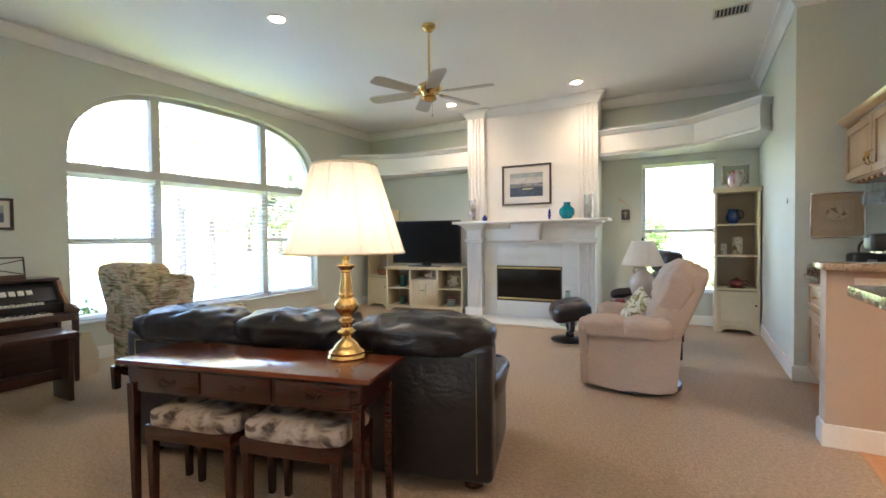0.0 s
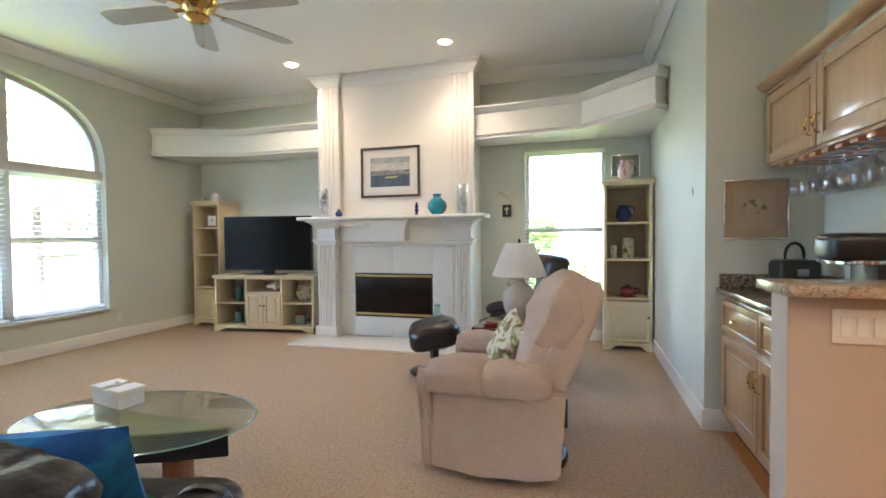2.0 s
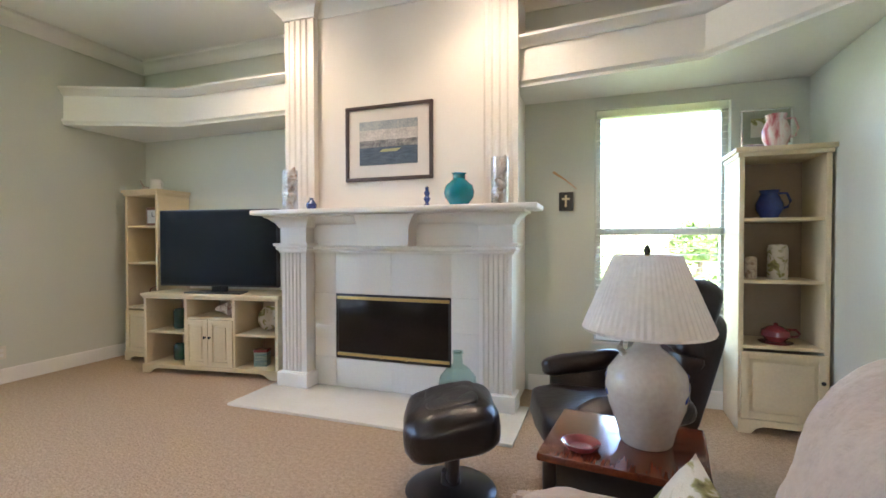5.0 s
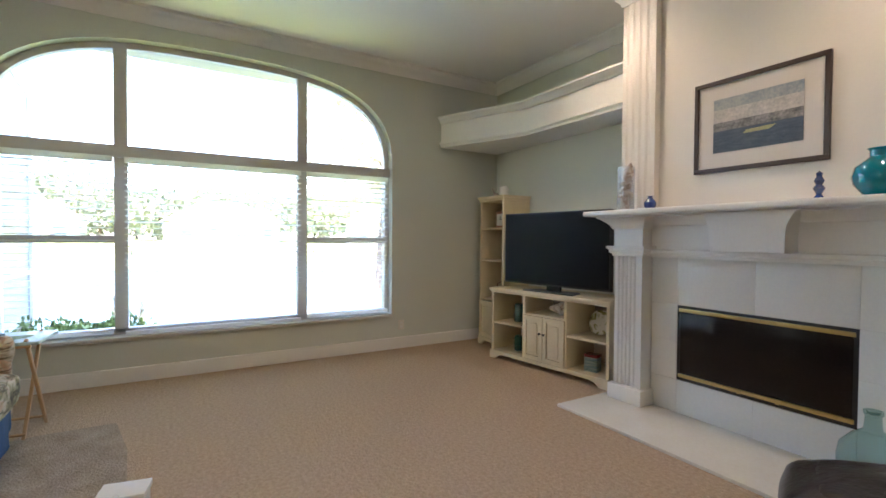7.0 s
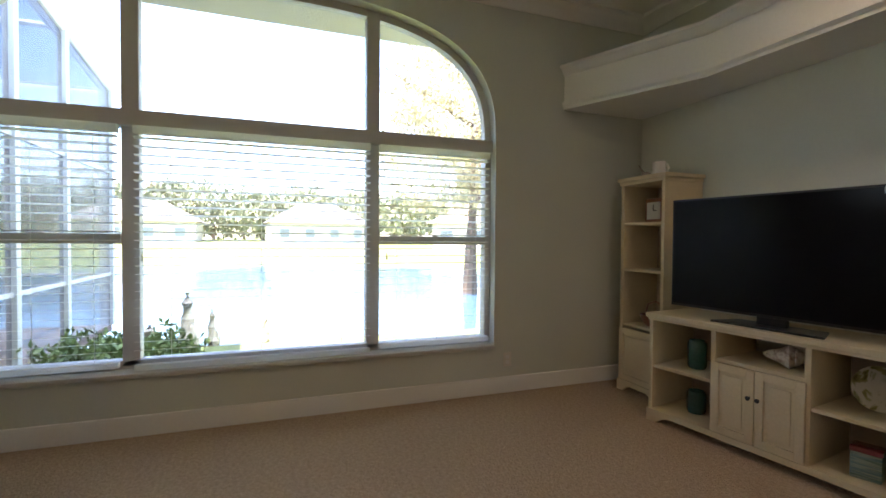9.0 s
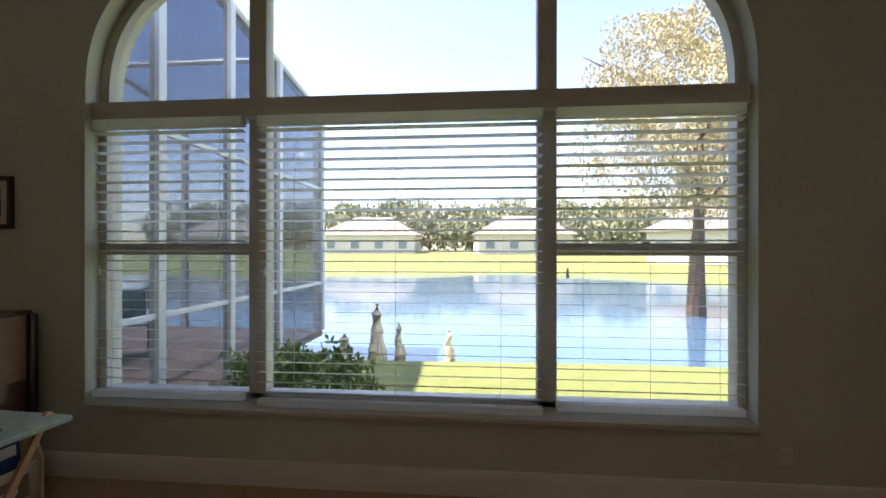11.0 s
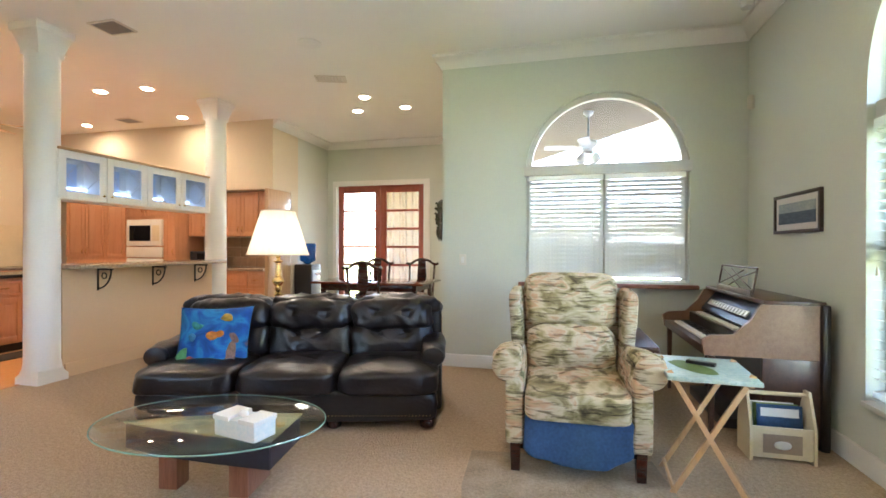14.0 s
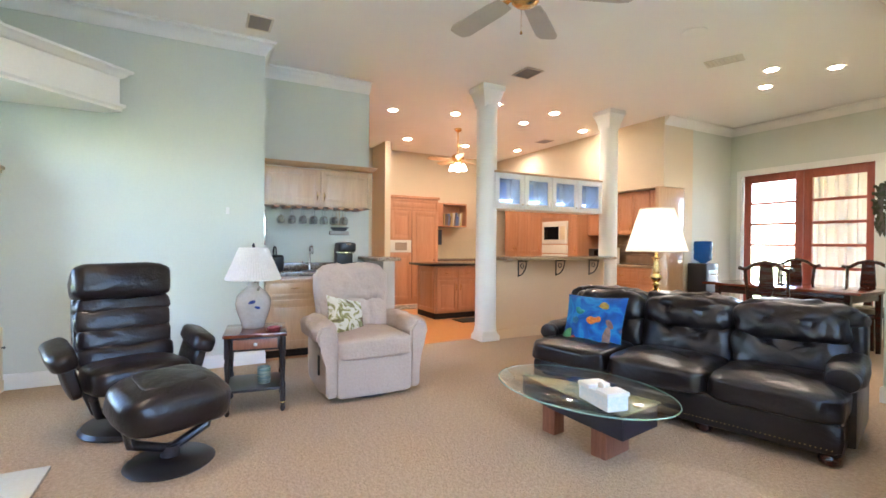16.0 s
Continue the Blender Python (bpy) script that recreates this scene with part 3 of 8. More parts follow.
def blind(name, label, m, width, z0, z1, gap, tilt, slat_m=BLIND):
    """A horizontal blind: head rail, slats, bottom rail and cords."""
    b = thing(name, label, "blind", m)
    part("head_rail", box(-width / 2, width / 2, -0.028, 0.028, z1 - 0.05, z1, 0.004), BLIND, b)
    slat = None
    count = int((z1 - z0 - 0.09) / gap)
    for i in range(count):
        at = pose(0, 0, z1 - 0.075 - i * gap, tilt + (i % 3 - 1) * 0.3, 0, 0)
        if slat is None:
            sb = bmesh.new()
            rows = [[sb.verts.new((x, -0.025 + 0.0125 * j, 0.0015 * (1 - ((j - 2) / 2) ** 2) - dz)) for j in range(5)] for x in (-width / 2, width / 2) for dz in (0,)]
            for j in range(4):
                sb.faces.new((rows[0][j], rows[1][j], rows[1][j + 1], rows[0][j + 1]))
            bmesh.ops.solidify(sb, geom=sb.faces[:], thickness=0.0014)
            slat = part("slat", sb, slat_m, b, at=at)
        else:
            again(slat, at)
    part("bottom_rail", box(-width / 2, width / 2, -0.026, 0.026, z0, z0 + 0.035, 0.004), BLIND, b)
    for x in (-width * 0.36, 0, width * 0.36):
        part("cord", tube([(x, -0.029, z0 + 0.02), (x, -0.029, z1 - 0.04)], 0.0012, 5), BLIND, b)
    for x in (-width / 2 + 0.05,):
        part("pull_tassel", lathe([(0.003, 0.05), (0.007, 0.03), (0.009, 0.0), (0.0, -0.002)], 8, at=(x, -0.034, 1.1)), BLIND, b)
    return b


for u, wd, low, gp in ((2.765, 0.86, 0.43, 0.054), (4.03, 1.50, 0.405, 0.054), (5.30, 0.90, 0.43, 0.054)):
    blind("window_blind", "white horizontal blind with open slats in the wide window", WEST @ pose(u, 0.045, 0, 0, 0, 0), wd, low, 1.955, gp, -9)


def window_arched():
    w = tagged(new("window_2"), "white arched window looking onto the covered patio", "window", "", "structure")
    w.matrix_basis = SOUTH @ pose(-0.11, 0, 0)
    n = 32
    bm = bmesh.new()
    loops = []
    for y in (0.06, 0.13):
        for r in (0.75, 0.70):
            loops.append([bm.verts.new((-4.51 + r * math.cos(math.pi * i / n), y, 2.03 + (r - 0.01) * math.sin(math.pi * i / n))) for i in range(n + 1)])
    for a, b in ((0, 1), (2, 3), (1, 3), (0, 2)):
        for i in range(n):
            bm.faces.new((loops[a][i], loops[a][i + 1], loops[b][i + 1], loops[b][i]))
    part("arch_frame", bm, FRAMEW, w)
    for x0, x1 in ((-5.26, -5.21), (-3.81, -3.76), (-4.55, -4.47)):
        part("mullion", box(x0, x1, 0.06, 0.13, 0.94, 2.0, 0.004), FRAMEW, w)
    part("transom", box(-5.28, -3.74, -0.03, 0.13, 1.965, 2.065, 0.006), FRAMEW, w)
    p = part("pane", box(-5.21, -3.81, 0.10, 0.103, 0.94, 1.965), CLEAR, w)
    p.visible_shadow = False
    p = part("pane", prism([(-4.51 + 0.71 * math.cos(math.pi * i / 20), 2.065 + 0.665 * math.sin(math.pi * i / 20)) for i in range(21)], -0.103, -0.10, m=pose(0, 0, 0, 90, 0, 0)), CLEAR, w)
    p.visible_shadow = False
    part("window_sill", box(-5.33, -3.69, -0.07, 0.06, 0.865, 0.905, 0.008), REDWOOD, w, "stained brown wooden sill")
    return w


window_arched()
for u in (-4.985, -4.255):
    blind("window_blind", "white horizontal blind half closed in the arched window", SOUTH @ pose(u, 0.03, 0, 0, 0, 0), 0.71, 0.91, 1.965, 0.043, 60, BLIND_SHUT)


def window_north():
    w = tagged(new("window_3"), "tall white sash window beside the fireplace", "window", "", "structure")
    w.matrix_basis = NORTH
    for x0, x1 in ((-0.98, -0.935), (-0.095, -0.05)):
        part("jamb", box(x0, x1, 0.07, 0.14, 0.46, 2.26, 0.004), FRAMEW, w)
    for z0, z1 in ((0.44, 0.49), (1.28, 1.335), (2.21, 2.26)):
        part("rail", box(-0.935, -0.095, 0.07, 0.14, z0, z1, 0.004), FRAMEW, w)
    part("window_sill", box(-1.0, -0.03, -0.03, 0.07, 0.415, 0.44, 0.006), FRAMEW, w)
    p = part("pane", box(-0.935, -0.095, 0.10, 0.103, 0.49, 2.21), CLEAR, w)
    p.visible_shadow = False
    return w


window_north()
blind("window_blind", "white horizontal blind with open slats beside the fireplace", NORTH @ pose(-0.515, 0.035, 0, 0, 0, 0), 0.91, 0.45, 2.255, 0.05, 8)

# fireplace
CX = -2.5
structure("chimney_breast", box(-3.50, -1.53, 6.80, YN, 0, ROOM_TOP), BREAST, "warm white painted chimney breast", "chimney breast")


fp = thing("fireplace", "white fluted fireplace surround with a deep mantel shelf", "fireplace")
for s in (-1, 1):
    x = CX + s * 0.86
    shaft = bmesh.new()
    w, d, f = 0.24, 0.16, 5
    outline = [(x - w / 2, 6.81), (x - w / 2, 6.81 - d)]
    step = (w - 0.06) / f
    for i in range(f):
        a = x - w / 2 + 0.03 + i * step
        outline += [(a, 6.81 - d), (a + step * 0.2, 6.81 - d + 0.012), (a + step * 0.7, 6.81 - d + 0.012), (a + step * 0.9, 6.81 - d)]
    outline += [(x + w / 2, 6.81 - d), (x + w / 2, 6.81)]
    part("fluted_shaft", prism(outline, 0.14, 1.16), WHITE, fp)
    part("plinth", box(x - 0.15, x + 0.15, 6.81 - 0.20, 6.81, 0.02, 0.14, 0.01), WHITE, fp)
    cap = sweep([(0, 0), (0.015, 0), (0.02, 0.02), (0.035, 0.03), (0.035, 0.05), (0.05, 0.06), (0.05, 0.08), (0, 0.08)], [(x - 0.12, 6.81, 1.14), (x - 0.12, 6.65, 1.14), (x + 0.12, 6.65, 1.14), (x + 0.12, 6.81, 1.14)][::-1])
    part("capital", cap, WHITE, fp)
    part("frieze_block", box(x - 0.125, x + 0.125, 6.645, 6.81, 1.22, 1.36, 0.004), WHITE, fp)
    flare = sweep([(0, 0), (0.012, 0.0), (0.03, 0.035), (0.075, 0.075), (0.10, 0.085), (0.10, 0.10), (0, 0.10)], [(x - 0.125, 6.81, 1.35), (x - 0.125, 6.645, 1.35), (x + 0.125, 6.645, 1.35), (x + 0.125, 6.81, 1.35)][::-1])
    part("bed_moulding", flare, WHITE, fp)
    outline = [(x - 0.145, 6.81), (x - 0.145, 6.74)]
    for i in range(4):
        a = x - 0.11 + i * 0.058
        outline += [(a, 6.74), (a + 0.012, 6.75), (a + 0.034, 6.75), (a + 0.046, 6.74)]
    outline += [(x + 0.145, 6.74), (x + 0.145, 6.81)]
    part("upper_pilaster", prism(outline, 1.50, ROOM_TOP - 0.14), BREAST, fp)
    part("upper_capital", sweep(CROWN, [(x - 0.145, 6.81, top - 0.004), (x - 0.145, 6.74, top - 0.004), (x + 0.145, 6.74, top - 0.004), (x + 0.145, 6.81, top - 0.004)][::-1]), WHITE, fp)
part("frieze", box(CX - 0.735, CX + 0.735, 6.75, 6.81, 1.16, 1.44, 0.004), WHITE, fp)
part("frieze_moulding", sweep([(0, 0), (0.03, 0.0), (0.03, 0.02), (0.045, 0.03), (0.045, 0.05), (0.0, 0.06)], [(CX + 0.735, 6.75, 1.14), (CX - 0.735, 6.75, 1.14)]), WHITE, fp)
part("cove_moulding", sweep([(0, 0), (0.02, 0.0), (0.045, 0.03), (0.11, 0.06), (0.11, 0.075), (0.0, 0.075)], [(CX + 0.735, 6.75, 1.375), (CX - 0.735, 6.75, 1.375)]), WHITE, fp)
part("keystone_block", prism([(-0.21, 0), (0.21, 0), (0.21, 0.15), (0.235, 0.21), (0.27, 0.25), (-0.27, 0.25), (-0.235, 0.21), (-0.21, 0.15)], 0, 0.17, m=pose(CX, 6.755, 1.195, 90, 0, 0), bevel=0.004), WHITE, fp)
part("mantel_shelf", box(-3.66, -1.32, 6.47, 6.80, 1.45, 1.49, 0.014, seg=3), WHITE, fp)
part("breast_crown", sweep(CROWN, [(CX - 0.715, 6.80, top - 0.004), (CX + 0.715, 6.80, top - 0.004)][::-1]), WHITE, fp)
# tile facing with an opening for the fire
row_z = [0.02, 0.26, 0.53, 0.80, 1.14]
col_x = [CX - 0.735, CX - 0.53, CX - 0.02, CX + 0.49, CX + 0.735]
for j in range(4):
    for i in range(4):
        if j in (1, 2) and i in (1, 2):
            continue
        part("tile", box(col_x[i] + 0.0004, col_x[i + 1] - 0.0004, 6.765, 6.80, row_z[j] + 0.0004, row_z[j + 1] - 0.0004, 0.0012), TILE, fp)
fb = part("firebox", box(CX - 0.53, CX + 0.49, 6.772, 6.80, 0.26, 0.80, 0.003), BLACK, fp, "black metal fire screen with brass bars")
part("fire_glass", box(CX - 0.505, CX + 0.465, 6.768, 6.774, 0.315, 0.755, 0.001), FIREGLASS, fb)
part("brass_bar", box(CX - 0.515, CX + 0.475, 6.760, 6.772, 0.755, 0.780, 0.003), GOLD, fb)
part("brass_bar", box(CX - 0.515, CX + 0.475, 6.760, 6.772, 0.285, 0.310, 0.003), GOLD, fb)
for x in (CX - 0.10, CX + 0.12):
    part("brass_knob", lathe([(0.012, 0), (0.015, 0.01), (0.0, 0.02)], 12, at=(0, 0, 0)), GOLD, fb, at=pose(x, 6.76, 0.297, 90, 0, 0))
structure("hearth", box(-3.58, -1.42, 6.14, 6.80, 0.0, 0.022, 0.006), HEARTH, "flush cream marble hearth slab", "hearth")

# display ledges either side of the chimney breast


def ledge(name, front, back, label):
    t = thing(name, label, "ledge")
    part("ledge_box", prism(front + back, 2.36, 2.72), WHITE, t)
    path = [(x, y, 2.72) for x, y in front]
    part("top_moulding", sweep([(0, 0), (-0.07, 0), (-0.07, -0.02), (-0.045, -0.035), (-0.03, -0.06), (-0.01, -0.075), (0, -0.075)][::-1], path), WHITE, t)
    part("lower_moulding", sweep([(0, 0), (-0.03, 0.0), (-0.03, -0.02), (-0.012, -0.04), (-0.012, -0.06), (0, -0.06)][::-1], [(x, y, 2.42) for x, y in front]), WHITE, t)
    return t


ledge("display_ledge", [(XW + 0.003, 6.43), (-4.83, 6.86), (-3.503, 6.86)], [(-3.503, YN - 0.003), (XW + 0.003, YN - 0.003)], "white painted display ledge over the television")
ledge("display_ledge", [(-1.527, 6.84), (-0.32, 6.70), (0.30, 6.06), (XE - 0.003, 6.20)], [(XE - 0.003, YN - 0.003), (-1.527, YN - 0.003)], "white painted display ledge over the side window")

# columns, bar wall, half wall


def column(x, y):
    t = thing("column", "white square-moulded tuscan column", "column", pose(x, y, 0), "columns by the kitchen")
    part("base", lathe([(0.19, 0.0), (0.19, 0.06), (0.175, 0.075), (0.16, 0.09), (0.15, 0.12), (0.135, 0.13)], 4, at=(0, 0, 0)), WHITE, t, at=pose(0, 0, 0, 0, 0, 45))
    part("shaft", lathe([(0.145, 0.12), (0.135, 0.2), (0.13, 2.95), (0.135, 3.0)], 36), WHITE, t)
    part("capital", lathe([(0.15, 2.98), (0.16, 3.0), (0.155, 3.03), (0.175, 3.08), (0.215, 3.17), (0.235, 3.18), (0.24, 3.246)], 4), WHITE, t, at=pose(0, 0, 0, 0, 0, 45))
    return t


column(0.42, 2.17)
column(0.41, -0.02)
BARWALL = mat("peach_tan_wall_paint", (0.64, 0.46, 0.29), 0.7, var=0.03, scale=1.5, bump=0.05, bump_scale=160)
HALFWALL = mat("tan_wall_paint", (0.50, 0.40, 0.31), 0.7, var=0.03, scale=1.5, bump=0.05, bump_scale=160)
structure("bar_wall", box(0.36, 0.50, 0.11, 2.04, 0, 1.03), BARWALL, "tan painted half wall below the breakfast bar", "half wall")
moulding("baseboard_bar", BASE, [(0.36, 2.02, 0.001), (0.36, 0.13, 0.001)][::-1], BARWALL, "tan painted baseboard of the bar", "baseboard")
bar = thing("breakfast_bar", "tan granite breakfast bar top on black iron brackets", "bar top")
part("bar_top", box(0.12, 0.72, 0.11, 2.05, 1.03, 1.07, 0.012), GRANITE_L, bar)
for y in (0.42, 1.05, 1.70):
    bm = tube([(0.35, y, 1.02), (0.35, y, 0.80)], 0.009, 6)
    tube([(0.35, y, 1.015), (0.16, y, 1.015)], 0.009, 6, bm)
    tube([(0.35 - 0.17 * math.sin(a), y, 0.82 + 0.19 * (1 - math.cos(a))) for a in [i * math.pi / 16 for i in range(9)]], 0.008, 6, bm)
    tube([(0.27 + 0.03 * math.cos(a), y, 0.95 + 0.03 * math.sin(a)) for a in [i * math.pi / 6 for i in range(12)]], 0.006, 6, bm, True)
    part("bracket", bm, IRON, bar, "scrolled black iron bracket")
structure("half_wall", box(0.35, 1.05, 3.46, 3.60, 0, 1.03), HALFWALL, "tan painted half wall at the end of the wet bar", "half wall")
moulding("baseboard_half_wall", BASE, [(1.05, 3.46, 0.001), (0.35, 3.46, 0.001), (0.35, 3.60, 0.001)], WHITE, "white baseboard of the half wall", "baseboard")
hw = thing("half_wall_top", "tan granite cap on the half wall", "granite cap")
part("granite_slab", box(0.32, 1.05, 3.39, 3.68, 1.03, 1.07, 0.012), GRANITE_L, hw)
moulding("baseboard_dining", BASE, [(0.15, -1.65, 0.001), (0.15, -2.7, 0.001), (0.04, -2.7, 0.001)][::-1], WHITE, "white painted baseboard", "baseboard")

# french doors
fd = tagged(new("door_1"), "cherry french doors with white casing, closed", "door", "", "structure")
fd.matrix_basis = pose(-0.11, 0, 0) @ Matrix.Diagonal((0.985, 1, 0.98, 1))
part("casing", box(-1.82, 0.149, -2.70, -2.68, 2.46, 2.56, 0.004), WHITE, fd)
part("casing", box(0.07, 0.145, -2.70, -2.68, 0, 2.46, 0.004), WHITE, fd)
part("casing", box(-1.82, -1.70, -2.70, -2.68, 0, 2.46, 0.004), WHITE, fd)
for x0, x1 in ((-1.70, -0.825), (-0.815, 0.06)):
    leaf = part("door_leaf", box(x0, x0 + 0.11, -2.80, -2.755, 0.01, 2.478, 0.004), CHERRY, fd)
    bm = box(x1 - 0.11, x1, -2.80, -2.755, 0.01, 2.478, 0.004)
    part("stile", bm, CHERRY, leaf)
    part("rail", box(x0 + 0.11, x1 - 0.11, -2.80, -2.755, 2.33, 2.478, 0.004), CHERRY, leaf)
    part("rail", box(x0 + 0.11, x1 - 0.11, -2.80, -2.755, 0.01, 0.24, 0.004), CHERRY, leaf)
    for k in range(1, 6):
        z = 0.24 + k * 2.09 / 6
        part("glazing_bar", box(x0 + 0.11, x1 - 0.11, -2.795, -2.76, z - 0.022, z + 0.022, 0.003), CHERRY, leaf)
    p = part("pane", box(x0 + 0.11, x1 - 0.11, -2.780, -2.777, 0.24, 2.33), CLEAR, leaf)
    p.visible_shadow = False
part("door_handle", tube([(-0.77, -2.755, 1.02), (-0.77, -2.70, 1.02), (-0.70, -2.70, 1.02)], 0.01, 8), BRASS, fd)

# downlights and vents
for i, (x, y) in enumerate(LIVING_DOWNLIGHTS + KITCHEN_DOWNLIGHTS + DINING_DOWNLIGHTS):
    t = thing("downlight", "round recessed ceiling downlight, switched on", "ceiling light", pose(x, y, ROOM_TOP), "recessed downlights")
    part("trim_ring", lathe([(0.062, 0.0), (0.066, -0.008), (0.088, -0.006), (0.092, 0.0)], 28), WHITE, t)
    part("lens", lathe([(0.062, -0.002), (0.05, -0.006), (0.0, -0.008)], 24), LENS, t)
    living = i < len(LIVING_DOWNLIGHTS)
    power = 1.0 if living else 0.55
    lamp("downlight_lamp", "SPOT", (x, y, ROOM_TOP - 0.02), (x, y, 0), power * (1.7 if (living and i) else 1), WARM, 0.05, 130)


def vent(x, y, w, h, turn, label, dark=True, z=ROOM_TOP):
    t = thing("ceiling_vent", label, "vent", pose(x, y, z - 0.001, 0, 0, turn), "ceiling vents")
    part("backing", box(-w / 2 + 0.015, w / 2 - 0.015, -h / 2 + 0.015, h / 2 - 0.015, -0.003, 0), DARK if dark else PLASTIC, t)
    bm = box(-w / 2, w / 2, -h / 2, -h / 2 + 0.02, -0.012, 0, 0.003)
    box(-w / 2, w / 2, h / 2 - 0.02, h / 2, -0.012, 0, 0.003, bm)
    box(-w / 2, -w / 2 + 0.02, -h / 2 + 0.02, h / 2 - 0.02, -0.012, 0, 0.003, bm)
    box(w / 2 - 0.02, w / 2, -h / 2 + 0.02, h / 2 - 0.02, -0.012, 0, 0.003, bm)
    part("frame", bm, PLASTIC, t)
    s = None
    for i in range(9):
        at = pose(-w / 2 + 0.03 + i * (w - 0.06) / 8, 0, -0.007, 0, 35, 0)
        s = again(s, at) if s else part("slat", box(-0.007, 0.007, -h / 2 + 0.02, h / 2 - 0.02, -0.001, 0.001), STEEL if dark else PLASTIC, t, at=at)


vent(-0.03, 4.96, 0.30, 0.22, 0, "grey slatted ceiling air vent")
vent(-0.24, 2.04, 0.30, 0.25, 0, "grey slatted ceiling air vent")
vent(2.42, -0.47, 0.30, 0.25, 0, "grey slatted ceiling air vent")
vent(-1.56, 0.40, 0.36, 0.2, 20, "white slatted ceiling air vent", False)
for x, y in ((-1.81, 1.31),):
    t = thing("ceiling_speaker", "round white ceiling speaker grille", "speaker", pose(x, y, ROOM_TOP))
    part("grille", lathe([(0.115, 0.0), (0.115, -0.006), (0.10, -0.012), (0.0, -0.013)], 28), CEIL, t)
# ---- living room furniture ----


def throw(w, thick, n=22):
    """A square scatter cushion: thin at its seam, drawn out at the corners."""
    bm = bmesh.new()
    sides = []
    for s in (1, -1):
        g = []
        for j in range(n + 1):
            row = []
            for i in range(n + 1):
                u, v = 2 * i / n - 1, 2 * j / n - 1
                h = ((1 - u ** 2) * (1 - v ** 2)) ** 0.38
                k = 1 - 0.07 * (1 - max(u * u, v * v) * 0 - (u * v) ** 2)
                row.append(bm.verts.new((u * k * w / 2, v * k * w / 2, s * (h * thick / 2 + 0.003 * noise.noise(Vector((u * 4, v * 4, s)))) if h > 0 else 0)))
            g.append(row)
        for a, b in zip(g, g[1:]):
            for i in range(n):
                bm.faces.new((a[i], a[i + 1], b[i + 1], b[i]))
    bmesh.ops.remove_doubles(bm, verts=bm.verts[:], dist=0.0008)
    return bm


A15 = pose(-2.30, 2.21, 0, 0, 0, 15)


def buttons(*spots):
    """Deep button tufts, each with short pleats running out from it."""
    out = []
    for x, y in spots:
        out.append((x, y, 0.034, 0.032))
        for k in (1, 2, 3):
            out += [(x + 0.022 * k, y + 0.014 * k, 0.016 / k, 0.018), (x - 0.022 * k, y + 0.016 * k, 0.016 / k, 0.018), (x, y - 0.026 * k, 0.018 / k, 0.016)]
    return tuple(out)


